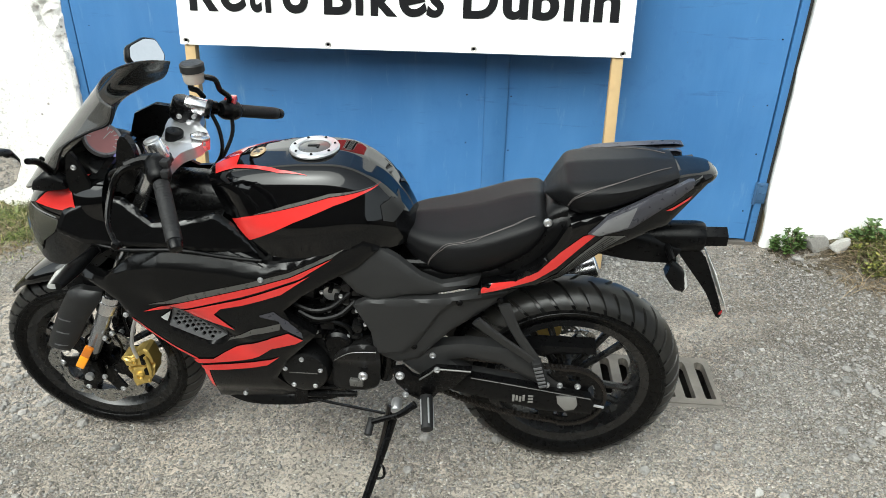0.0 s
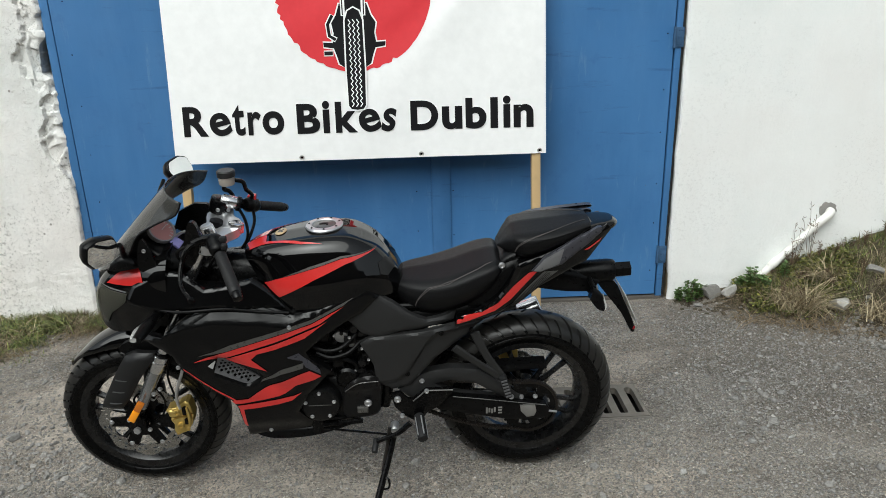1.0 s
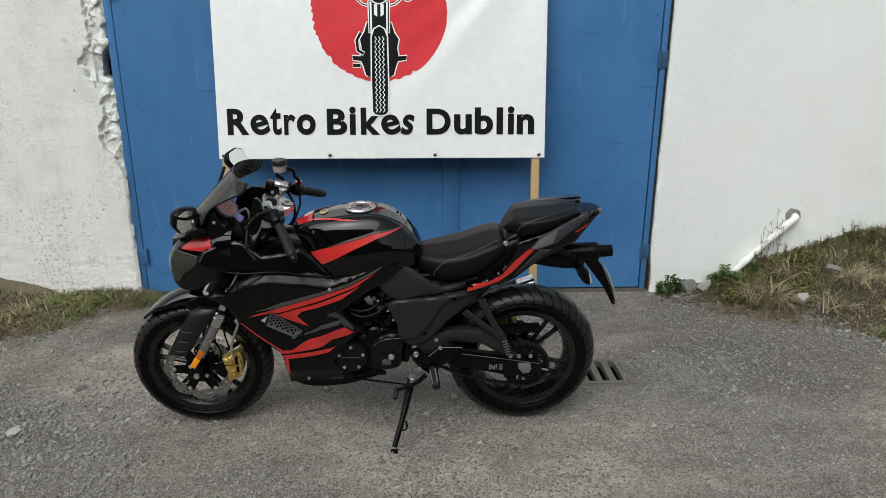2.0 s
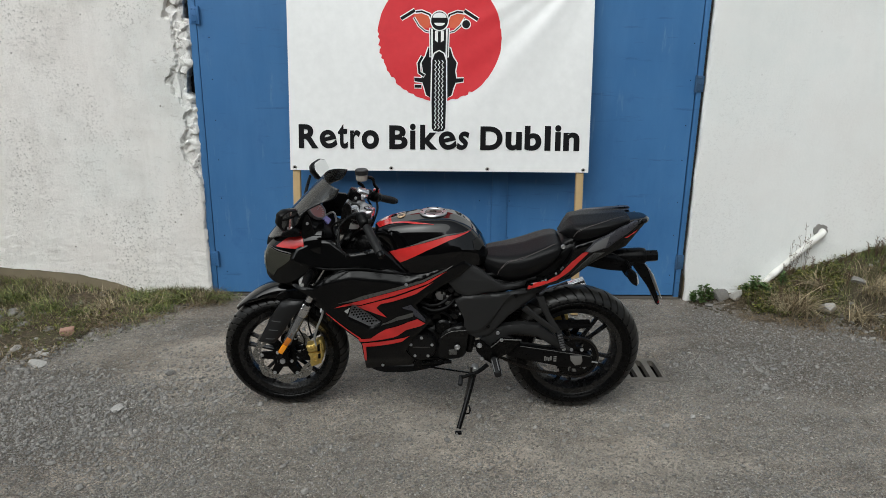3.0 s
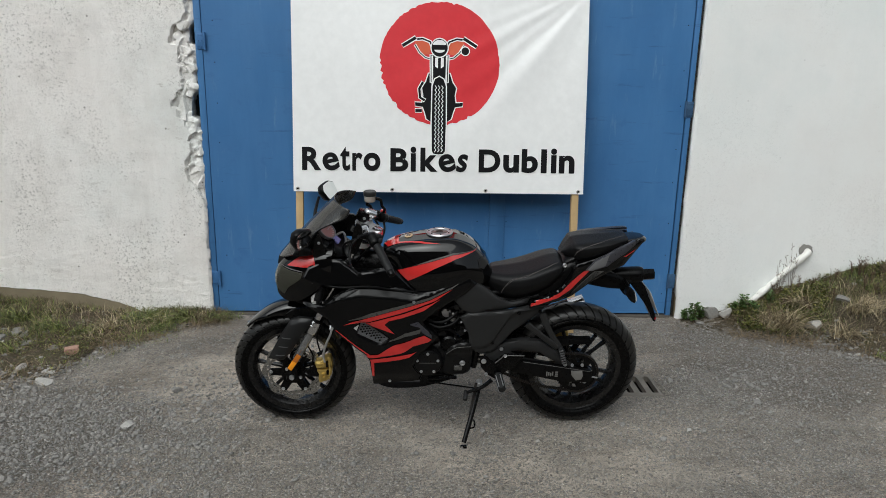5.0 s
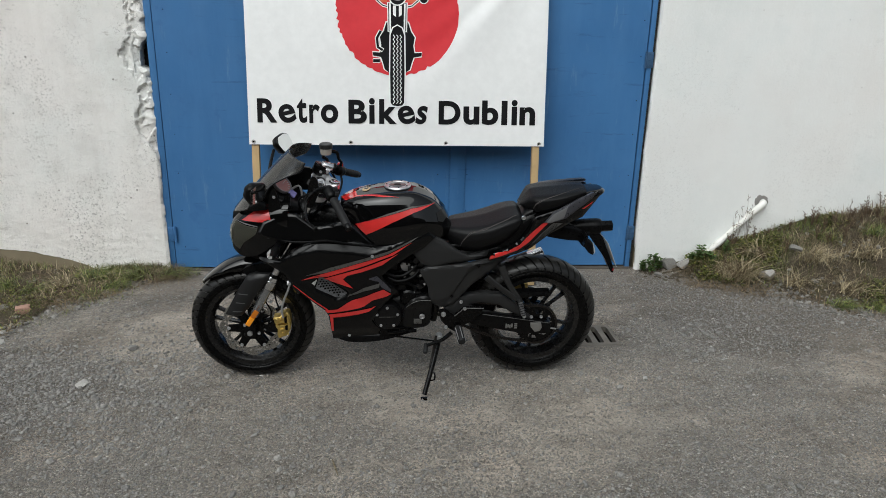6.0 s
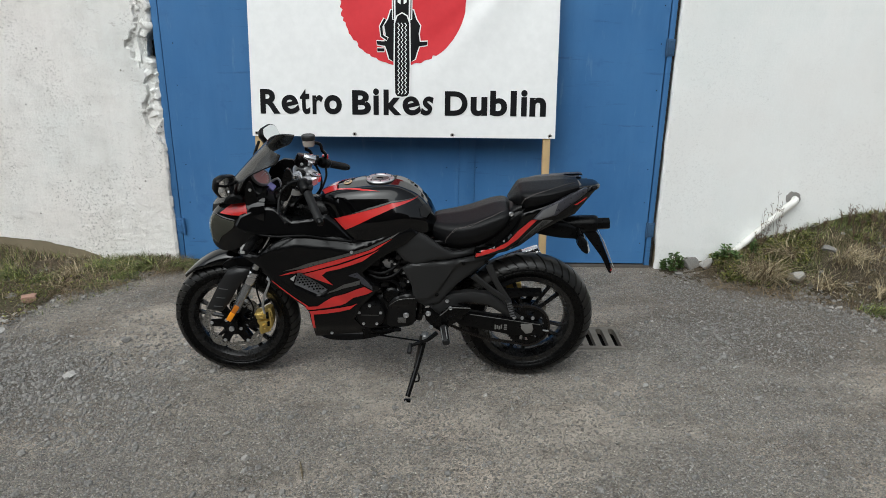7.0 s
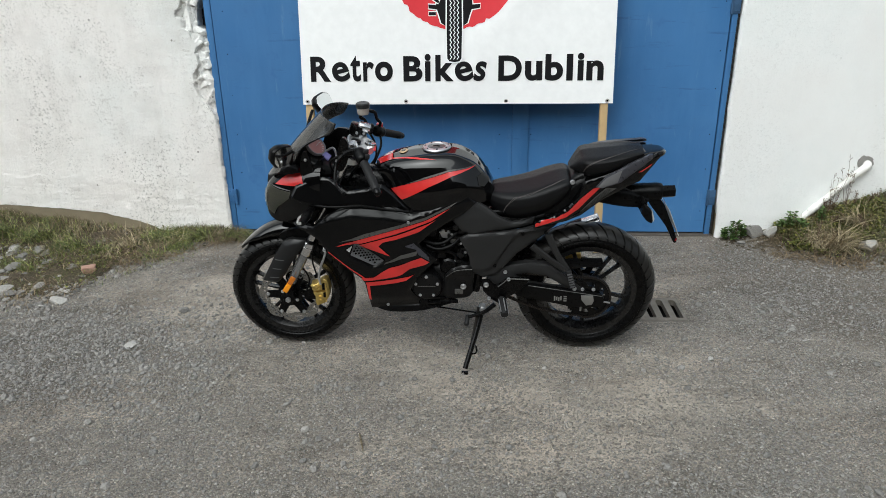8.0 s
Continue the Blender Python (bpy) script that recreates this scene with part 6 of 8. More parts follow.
hit = tank_tree.ray_cast(Vector((-0.118, 0.0, 1.5)), Vector((0, 0, -1)))[0]
b = lathe([(0.0, 0.003), (0.020, 0.0025), (0.0225, 0.0), (0.0, -0.002)], 28, (0, 0, 0), "Z", False)
b.transform(Matrix.Translation(hit) @ pose(0, 0, 0, 0, -12, 0) @ Matrix.Diagonal((0.9, 1.15, 1, 1)))
badge = part("tank_badge", b, BRONZE, tank, "round bronze badge")
b = box(-0.004, 0.004, -0.014, 0.014, 0.002, 0.0042, 0.001)
box(-0.012, 0.012, -0.003, 0.003, 0.002, 0.0044, 0.001, bm=b)
b.transform(Matrix.Translation(hit) @ pose(0, 0, 0, 0, -12, 30))
part("badge_relief", b, GREY_STRIPE, badge)

# ---- side fairing ----
def fairing_half(x, z):
    a = float(np.interp(x, [-0.62, -0.5, -0.35, -0.1, 0.1, 0.2], [0.150, 0.188, 0.205, 0.195, 0.168, 0.150]))
    b = float(np.interp(z, [0.27, 0.40, 0.55, 0.70, 0.85], [0.78, 0.92, 1.0, 1.0, 0.97]))
    ridge = float(np.interp(x, [-0.6, -0.46, -0.34, -0.19, -0.1, 0.0, 0.2], [0.685, 0.735, 0.765, 0.752, 0.735, 0.78, 0.85]))
    w = a * b - 0.62 * max(0.0, z - ridge)
    # a scoop round the grille and a step below the stripes
    w -= 0.022 * math.exp(-((x + 0.27) / 0.11) ** 2 - ((z - 0.575 + 0.55 * (x + 0.27)) / 0.035) ** 2)
    w -= 0.012 * smoothstep(0.36, 0.30, z)
    return w


FAIR = [(-0.614, 0.717), (-0.552, 0.709), (-0.510, 0.708), (-0.480, 0.730), (-0.455, 0.752), (-0.405, 0.788), (-0.338, 0.826), (-0.203, 0.816), (-0.08, 0.768), (0.009, 0.785), (0.166, 0.838), (0.204, 0.812), (0.148, 0.761), (0.084, 0.729), (0.006, 0.68), (-0.047, 0.633), (-0.035, 0.604),
        (0.028, 0.549), (-0.053, 0.463), (-0.095, 0.389), (-0.062, 0.338), (0.105, 0.330), (0.11, 0.308), (-0.113, 0.270), (-0.284, 0.278), (-0.298, 0.426), (-0.314, 0.457), (-0.462, 0.587), (-0.487, 0.642), (-0.523, 0.664), (-0.561, 0.682), (-0.606, 0.702)]
GRILLE = [(-0.335, 0.634), (-0.315, 0.630), (-0.209, 0.544), (-0.242, 0.526), (-0.261, 0.530), (-0.352, 0.581)]
GREYBAND = [(-0.400, 0.640), (-0.287, 0.685), (-0.146, 0.722), (-0.018, 0.757), (0.120, 0.818), (0.088, 0.796), (-0.018, 0.744), (-0.146, 0.707), (-0.30, 0.662)]
RED1 = [(-0.416, 0.62), (-0.325, 0.654), (-0.145, 0.706), (-0.018, 0.742), (0.090, 0.794), (0.008, 0.739), (-0.146, 0.685), (-0.301, 0.640)]
RED2 = [(-0.316, 0.631), (-0.147, 0.677), (-0.006, 0.727), (0.032, 0.746), (-0.045, 0.692), (-0.148, 0.658), (-0.205, 0.645), (-0.225, 0.626), (-0.178, 0.577), (-0.218, 0.592), (-0.302, 0.624)]
REDTHIN = [(-0.262, 0.655), (-0.12, 0.722), (-0.08, 0.738), (-0.13, 0.712), (-0.24, 0.655)]
LOWRED = [(-0.313, 0.463), (-0.256, 0.466), (-0.220, 0.492), (-0.189, 0.508), (-0.142, 0.526), (-0.086, 0.551), (-0.041, 0.565), (-0.004, 0.540), (-0.027, 0.527), (-0.093, 0.510), (-0.114, 0.491), (-0.130, 0.478), (-0.152, 0.469), (-0.206, 0.459), (-0.277, 0.448), (-0.300, 0.448)]
LOWRED2 = [(-0.295, 0.439), (-0.226, 0.446), (-0.155, 0.456), (-0.101, 0.467), (-0.075, 0.478), (-0.111, 0.447), (-0.158, 0.435), (-0.230, 0.424), (-0.288, 0.420)]
EDGE = [(-0.452, 0.596), (-0.300, 0.468), (-0.296, 0.460), (-0.305, 0.463), (-0.453, 0.591)]
EDGEV = [(-0.291, 0.425), (-0.277, 0.423), (-0.277, 0.335), (-0.287, 0.335)]
SHARD = [(-0.056, 0.599), (-0.061, 0.577), (-0.135, 0.560), (-0.209, 0.525), (-0.198, 0.539), (-0.132, 0.579)]
VIOLET = [(-0.108, 0.626), (-0.070, 0.638), (-0.006, 0.564), (-0.004, 0.546), (-0.052, 0.580), (-0.061, 0.606), (-0.105, 0.621)]
SHOULDER = [(-0.474, 0.731), (-0.404, 0.784), (-0.338, 0.822), (-0.203, 0.811), (-0.085, 0.765), (-0.19, 0.786), (-0.335, 0.800), (-0.405, 0.757)]
for side in (-1, 1):
    bm = panel(FAIR, fairing_half, side, 0.03, 0.010, 0.013, [GRILLE])
    tree = skin(bm)
    fair = part("side_fairing", bm, BLACK_FAIRING, bike, "satin black side fairing with red and grey graphics")
    for name, loop, mtl in (("grey_band", GREYBAND, GREY_STRIPE), ("red_stripe", RED1, RED_GLOSS), ("red_stripe", RED2, RED_GLOSS), ("red_stripe", LOWRED, RED_GLOSS), ("red_stripe", LOWRED2, RED_GLOSS),
                            ("red_line", EDGE, RED_GLOSS), ("red_line", EDGEV, RED_GLOSS), ("grey_shard", SHARD, GREY_STRIPE), ("grey_shard", VIOLET, SILVER_GREY)):
        lift = 0.0032 if name == "red_stripe" else 0.0016
        part(name, decal(loop, tree, side, lift, 0.0075), mtl, fair, "gloss red stripe" if mtl is RED_GLOSS else "grey graphic")
    bm = panel(SHOULDER, lambda x, z: fairing_half(x, z) + 0.0035, side, 0.006, 0.003, 0.010)
    part("shoulder_strip", bm, BLACK_FAIRING, fair, "bevelled upper edge")
    # an added black panel darkens the gap behind the fork
    gap_fill = panel([(-0.600, 0.705), (-0.585, 0.735), (-0.500, 0.765), (-0.410, 0.765), (-0.410, 0.640), (-0.470, 0.640), (-0.520, 0.675)], lambda x, z: 0.066, side, 0.02, 0.008, 0.013)
    part("dark_gap_fill", gap_fill, BLACK_SATIN, fair, "black panel added to darken the gap behind the fork")
    # honeycomb grille
    hexes = []
    gl = np.array(GRILLE)
    step = 0.0135
    for i in range(-2, 14):
        for j in range(-2, 14):
            cx, cz = -0.35 + i * step + (j % 2) * step / 2, 0.525 + j * step * 0.866
            h = [(cx + 0.0058 * math.cos(radians(60 * k + 30)), cz + 0.0058 * math.sin(radians(60 * k + 30))) for k in range(6)]
            if inside(np.array(h), gl).all() and rim_distance(np.array([(cx, cz)]), gl)[0] > 0.007:
                hexes.append(h)
    g = plate([GRILLE, *hexes], -0.003, 0.003, 0.05)
    for v in g.verts:
        v.co.y = side * (fairing_half(v.co.x, v.co.z) - 0.004) + v.co.y
    part("grille", g, MESH_GREY, fair, "dark honeycomb grille", 20)
    back = plate([[(-0.36, 0.66), (-0.19, 0.57), (-0.20, 0.51), (-0.37, 0.58)]], side * 0.135, side * 0.14, 0.06)
    part("grille_backing", back, BLACK_SATIN, fair)
    part("marker_lens", decal([(-0.370, 0.606), (-0.346, 0.622), (-0.357, 0.594)], tree, side, 0.004), CLEAR_LENS, fair, "clear marker lens")
    bm = []
    for x, z in ((-0.09, 0.737), (-0.47, 0.60), (-0.205, 0.30)):
        bolt((x, side * (fairing_half(x, z) - 0.001), z), 0.0075, 0.006, side, bm)
    part("fairing_bolt", bm, ALLOY, fair, "bright button-head bolts")

# upper cowl beside the cockpit, sloping inwards
COWL = [(-0.600, 0.842), (-0.575, 0.892), (-0.490, 0.930), (-0.425, 0.925), (-0.350, 0.872), (-0.28, 0.880), (-0.20, 0.890), (-0.155, 0.850), (-0.090, 0.782), (-0.193, 0.795), (-0.291, 0.815), (-0.442, 0.812), (-0.53, 0.815)]
for side in (-1, 1):
    bm = panel(COWL, lambda x, z: 0.196 - 0.34 * (z - 0.80) - 0.05 * smoothstep(-0.3, -0.08, x), side, 0.012, 0.010, 0.007)
    tree = skin(bm)
    cowl = part("upper_cowl", bm, COWL_BLACK, bike, "satin black upper cowl")
    bm = []
    bolt((-0.527, side * 0.170, 0.842), 0.0075, 0.008, side, bm)
    part("cowl_bolt", bm, ALLOY, cowl)
    part("cowl_lip", tube([(-0.56, side * 0.165, 0.822), (-0.44, side * 0.192, 0.808), (-0.29, side * 0.190, 0.812), (-0.19, side * 0.178, 0.792), (-0.09, side * 0.165, 0.776)], 0.005, 8, 4), BLACK_SATIN, cowl)
part("instrument_floor", hull([(-0.50, 0.80), (-0.40, 0.80), (-0.28, 0.80), (-0.20, 0.80)], [(-0.50, 0.87), (-0.40, 0.86), (-0.28, 0.86), (-0.20, 0.87)], [0.12, 0.14, 0.14, 0.12], 12, 16, 0.6, 0.6), BLACK_SATIN, bike, "black inner panel")
part("belly_pan", hull([(-0.28, 0.285), (-0.20, 0.262), (-0.05, 0.268), (0.10, 0.30)], [(-0.28, 0.33), (-0.20, 0.32), (-0.05, 0.315), (0.10, 0.325)], [0.135, 0.15, 0.15, 0.13], 20, 16, 0.5, 0.5), BLACK_SATIN, bike, "satin black belly pan")

# ---- grey side panels under the seat ----
SIDEUP = [(0.090, 0.735), (0.172, 0.815), (0.188, 0.817), (0.245, 0.787), (0.305, 0.741), (0.358, 0.714), (0.41, 0.718), (0.458, 0.728), (0.450, 0.700), (0.411, 0.692), (0.266, 0.678), (0.195, 0.652), (0.14, 0.676)]
SIDELOW = [(0.130, 0.640), (0.166, 0.662), (0.318, 0.674), (0.565, 0.708), (0.505, 0.645), (0.385, 0.563), (0.332, 0.500), (0.296, 0.455), (0.236, 0.438), (0.180, 0.465), (0.172, 0.551)]
for side in (-1, 1):
    upper = part("side_panel", panel(SIDEUP, lambda x, z: 0.150 - 0.05 * smoothstep(0.3, 0.56, x) - 0.15 * max(0, z - 0.74), side, 0.02, 0.012, 0.013), GREY_PANEL, bike, "dark grey textured side panel")
    crease = lambda x, z: 0.012 * smoothstep(-0.012, 0.012, z - (0.48 + 0.17 * smoothstep(0.24, 0.40, x) + 0.10 * (x - 0.24)))
    bm = panel(SIDELOW, lambda x, z: 0.138 + crease(x, z) - 0.04 * smoothstep(0.35, 0.57, x) + 0.04 * (z - 0.44), side, 0.02, 0.012, 0.012)
    lower = part("side_panel", bm, GREY_PANEL, bike, "dark grey textured heel panel with a raised crease")
    bm = []
    bolt((0.166, side * 0.139, 0.797), 0.009, 0.006, side, bm)
    part("panel_bolt", bm, ALLOY, upper)
    bm = []
    for x, z, y in ((0.406, 0.668, 0.150), (0.286, 0.505, 0.140), (0.510, 0.665, 0.128)):
        bolt((x, side * y, z), 0.009, 0.006, side, bm)
    part("panel_bolt", bm, BLACK_METAL, lower)

# ---- seats and tail ----
bm = hull([(0.235, 0.800), (0.285, 0.745), (0.35, 0.718), (0.44, 0.728), (0.52, 0.757), (0.588, 0.808), (0.612, 0.862)],
          [(0.248, 0.834), (0.30, 0.847), (0.37, 0.857), (0.45, 0.875), (0.53, 0.904), (0.592, 0.915), (0.620, 0.897)], [0.060, 0.105, 0.135, 0.148, 0.146, 0.132, 0.100], 48, 44, 0.45, 0.55,
          ((0, 0.12, 0.30, 0.46, 0.54, 0.64, 1.0), (0.68, 0.88, 1.0, 0.97, 0.90, 0.76, 0.0), (0.0, 0.20, 0.50, 0.74, 0.82, 0.89, 1.0)))
seat_tree = skin(bm)
seat = part("rider_seat", bm, VINYL_SEAT, bike, "black vinyl rider seat with pale stitching")


def stitched(line, tree, parent, lift=0.0009):
    """A twin seam draped on a seat along rough points."""
    for d in (-0.0022, 0.0022):
        pts = []
        for p in catmull(line, 8):
            h = tree.find_nearest(p + Vector((0, 0, d)))
            out = h[0] - Vector((h[0].x, 0, 0.82))
            pts.append(h[0] + (h[1] if h[1].dot(out) > 0 else -h[1]) * lift)
        for _ in range(3):
            pts = [pts[0]] + [(a + 2 * b + c) / 4 for a, b, c in zip(pts, pts[1:], pts[2:])] + [pts[-1]]
        part("stitching", tube(pts, 0.0009, 5, 1), THREAD, parent, "pale thread seam")


for side in (-1, 1):
    stitched([(0.315, side * 0.121, 0.744), (0.332, side * 0.122, 0.784), (0.366, side * 0.118, 0.815), (0.405, side * 0.122, 0.826), (0.455, side * 0.120, 0.836), (0.520, side * 0.110, 0.858), (0.585, side * 0.096, 0.880)], seat_tree, seat)
bm = hull([(0.603, 0.930), (0.635, 0.924), (0.690, 0.914), (0.75, 0.926), (0.84, 0.962), (0.905, 0.988)], [(0.610, 0.942), (0.640, 0.986), (0.668, 1.005), (0.78, 1.016), (0.86, 1.023), (0.912, 1.020)], [0.032, 0.078, 0.120, 0.122, 0.104, 0.075], 48, 44, 0.42, 0.5,
          ((0, 0.12, 0.34, 0.46, 0.52, 0.62, 1.0), (0.78, 0.92, 1.0, 0.98, 0.91, 0.76, 0.0), (0.0, 0.18, 0.52, 0.70, 0.79, 0.87, 1.0)))
pil_tree = skin(bm)
pillion = part("pillion_seat", bm, VINYL_SEAT, bike, "black vinyl pillion seat with pale stitching")
for side in (-1, 1):
    stitched([(0.656, side * 0.096, 0.932), (0.661, side * 0.108, 0.952), (0.676, side * 0.116, 0.972), (0.715, side * 0.112, 0.987), (0.765, side * 0.098, 0.998), (0.830, side * 0.072, 1.010), (0.895, side * 0.040, 1.018)], pil_tree, pillion)
bm = hull([(0.590, 0.80), (0.66, 0.85), (0.74, 0.885), (0.84, 0.925), (0.92, 0.962), (0.985, 0.990), (1.004, 1.000)], [(0.605, 0.90), (0.66, 0.915), (0.74, 0.925), (0.84, 0.978), (0.92, 1.008), (0.985, 1.012), (1.006, 1.006)],
          [0.095, 0.105, 0.108, 0.100, 0.085, 0.055, 0.030], 40, 24, 0.55, 0.55)
tail = part("tail_cowl", bm, BLACK_GLOSS, bike, "gloss black tail cowl with grey and red flashes")
part("tail_lamp", hull([(0.99, 0.985), (1.004, 0.992), (1.012, 0.998)], [(0.99, 1.004), (1.004, 1.007), (1.012, 1.002)], [0.045, 0.035, 0.02], 8, 12), LAMP_TIP, tail, "smoked clear tail lamp tip")
bm = []
bolt((0.612, -0.112, 0.895), 0.011, 0.008, -1, bm)
part("tail_bolt", bm, ALLOY, tail)


def tail_half(x, z):
    return float(np.interp(x, [0.45, 0.6, 0.75, 0.9, 1.0], [0.156, 0.146, 0.122, 0.098, 0.055])) - 0.05 * max(0, 0.80 - z)


SUBTAIL = [(0.452, 0.690), (0.588, 0.722), (0.653, 0.747), (0.743, 0.816), (0.833, 0.862), (0.898, 0.892), (0.985, 0.990), (0.967, 1.008), (0.865, 0.970), (0.742, 0.926), (0.665, 0.905), (0.635, 0.844), (0.600, 0.794), (0.533, 0.743), (0.460, 0.722)]
TAILGREY = [(0.708, 0.880), (0.748, 0.924), (0.812, 0.956), (0.863, 0.984), (0.930, 1.010), (0.944, 1.008), (0.944, 0.990), (0.884, 0.948), (0.812, 0.893), (0.735, 0.873)]
TAILFACE = [(0.716, 0.882), (0.750, 0.920), (0.815, 0.952), (0.800, 0.898), (0.738, 0.878)]
TAILRED = [(0.452, 0.697), (0.460, 0.724), (0.545, 0.741), (0.597, 0.773), (0.647, 0.829), (0.698, 0.873), (0.735, 0.882), (0.688, 0.834), (0.640, 0.782), (0.587, 0.744), (0.520, 0.719)]
TAILMESH = [(0.600, 0.738), (0.645, 0.765), (0.695, 0.820), (0.75, 0.872), (0.80, 0.870), (0.74, 0.828), (0.655, 0.757)]
TIP = [(0.886, 0.936), (0.915, 0.951), (0.946, 0.968), (0.938, 0.957), (0.900, 0.936)]
for side in (-1, 1):
    bm = panel(SUBTAIL, tail_half, side, 0.03, 0.012, 0.012)
    tree = skin(bm)
    sub = part("tail_panel", bm, BLACK_GLOSS, tail)
    part("red_stripe", decal(TAILRED, tree, side, 0.0018, 0.008), RED_GLOSS, sub, "gloss red stripe")
    part("red_stripe", decal(TIP, tree, side, 0.0018, 0.008), RED_GLOSS, sub, "thin red slash")
    part("carbon_patch", decal(TAILMESH, tree, side, 0.0016, 0.008), GREY_STRIPE, sub, "grey patterned patch")
    for k in range(5):
        f = (k + 0.7) / 5.6
        mid = [(0.612 + 0.012 * f, 0.744 - 0.006 * f), (0.655 + 0.010 * f, 0.775 - 0.014 * f), (0.708 + 0.020 * f, 0.828 - 0.014 * f), (0.760 + 0.025 * f, 0.873 - 0.022 * f)]
        part("pinstripe", decal([(x, z + 0.0011) for x, z in mid] + [(x, z - 0.0011) for x, z in mid[::-1]], tree, side, 0.0028, 0.006), BLACK_SATIN, sub)
    bm = panel(TAILGREY, lambda x, z: tail_half(x, z) + 0.010, side, 0.014, 0.008, 0.010)
    tree = skin(bm)
    sub = part("tail_side_flash", bm, SILVER_GREY, tail, "silver-grey tail panel")
    part("pale_face", decal(TAILFACE, tree, side, 0.0014, 0.008), PALE_GREY, sub, "paler grey front facet")
for side in (1,):
    bm = panel(rounded([(0.700, 0.975), (0.730, 0.990), (0.800, 1.000), (0.935, 1.012), (0.950, 1.003), (0.86, 0.992), (0.76, 0.972)], 3), lambda x, z: 0.142, side, 0.026, 0.006, 0.012)
    part("grab_rail", bm, SILVER_GREY, bike, "grey grab rail beside the pillion seat")

# under the tail: light unit, number plate holder, indicators
unit = part("under_tail_unit", tube([(0.80, 0.01, 0.800), (0.90, 0.01, 0.800), (1.00, 0.01, 0.803), (1.022, 0.01, 0.803)], [0.03, 0.040, 0.041, 0.036], 16, 4), BLACK_SATIN, bike, "black under-tail housing with a number plate holder")
part("end_piece", rod((1.02, 0.01, 0.803), (1.080, 0.01, 0.806), 0.029, 0.028, 6, bevel=0.002), BLACK_SATIN, unit)
part("arm", hull([(0.72, 0.78), (0.84, 0.755), (0.94, 0.745)], [(0.74, 0.85), (0.86, 0.83), (0.97, 0.79)], [0.05, 0.045, 0.035], 14, 14, 0.6, 0.6), BLACK_SATIN, unit)
holder = part("plate_holder", plate([rounded([(0.962, 0.775), (1.020, 0.772), (1.060, 0.700), (1.110, 0.585), (1.098, 0.566), (1.055, 0.645), (0.990, 0.730)], 3)], -0.016, 0.026, 0.03), BLACK_SATIN, unit)
b = box(-0.001, 0.001, -0.07, 0.08, -0.066, 0.066, 0.0005)
b.transform(Matrix.Translation((1.078, 0.005, 0.680)) @ pose(0, 0, 0, 0, -24, 0))
plate_part = part("number_plate", b, STICKER, holder, "small pale number plate with dark bars")
part("rear_reflector", rod((1.104, -0.012, 0.580), (1.110, -0.012, 0.578), 0.008, n=16), RED_LENS, holder, "red rear reflector")
ind = part("rear_indicator", hull([(0.940, 0.700), (0.965, 0.668), (0.992, 0.650)], [(0.952, 0.740), (0.985, 0.712), (1.000, 0.668)], [0.016, 0.022, 0.012], 14, 12), BLACK_SATIN, unit, "black indicator with a clear lens")
ind.location = (-0.020, -0.075, 0.042)
part("indicator_lens", hull([(0.984, 0.662), (0.998, 0.655)], [(0.990, 0.712), (1.004, 0.668)], [0.016, 0.010], 8, 10), STICKER, ind, "clear lens")
part("indicator_stalk", rod((0.955, 0.0, 0.735), (0.945, 0.06, 0.755), 0.009, n=10), BLACK_SATIN, ind)
ind2 = copy_thing(ind, pose(0, 0.105, 0))
tagged(ind2, "black indicator with a clear lens")

# ---- engine ----
eng = part("engine", hull([(-0.12, 0.345), (-0.05, 0.315), (0.08, 0.318), (0.19, 0.34)], [(-0.10, 0.47), (-0.04, 0.50), (0.08, 0.505), (0.19, 0.47)], [0.09, 0.12, 0.125, 0.10], 24, 24, 0.5, 0.5), ENGINE_METAL, bike, "grimy black single-cylinder engine")
part("alternator_cover", lathe([(0.0, -0.030), (0.055, -0.030), (0.066, -0.025), (0.072, -0.012), (0.074, 0.03), (0.0, 0.03)], 40, (-0.022, -0.135, 0.402), "Y", False), ENGINE_METAL, eng, "round black engine cover")
part("cover_rib", box(-0.062, 0.018, -0.1665, -0.163, 0.404, 0.407, 0.001), GREY_STRIPE, eng)
bm = []
for k in range(5):
    a = radians(90 + 72 * k)
    bolt((-0.022 + 0.052 * math.cos(a), -0.163, 0.402 + 0.052 * math.sin(a)), 0.0075, 0.006, -1, bm)
part("cover_bolt", bm, ALLOY, eng)
part("sprocket_cover", panel(rounded([(0.055, 0.345), (0.065, 0.455), (0.115, 0.500), (0.185, 0.500), (0.190, 0.40), (0.175, 0.345), (0.11, 0.33)], 3), lambda x, z: 0.150 + 0.008 * smoothstep(0.44, 0.46, z), -1, 0.04, 0.014, 0.013), ENGINE_METAL, eng, "black sprocket cover")
part("cover_edge", tube([(0.068, -0.161, 0.455), (0.115, -0.163, 0.487), (0.185, -0.161, 0.492)], 0.0014, 6, 4), GREY_STRIPE, eng)
part("connector", box(0.106, 0.144, -0.166, -0.150, 0.366, 0.388, 0.003), GREY_STRIPE, eng, "pale connector")
part("starter", lathe([(0.0, -0.03), (0.032, -0.03), (0.040, -0.022), (0.040, 0.05), (0.0, 0.05)], 28, (0.078, -0.115, 0.495), "Y", False), BLACK_METAL, eng)
for k in range(7):
    part("cooling_fin", box(-0.095, 0.095, -0.09, 0.09, -0.0035, 0.0035, 0.002), ENGINE_METAL, eng).matrix_basis = pose(0.005 - 0.004 * k, 0, 0.515 + 0.022 * k, 0, -12, 0)
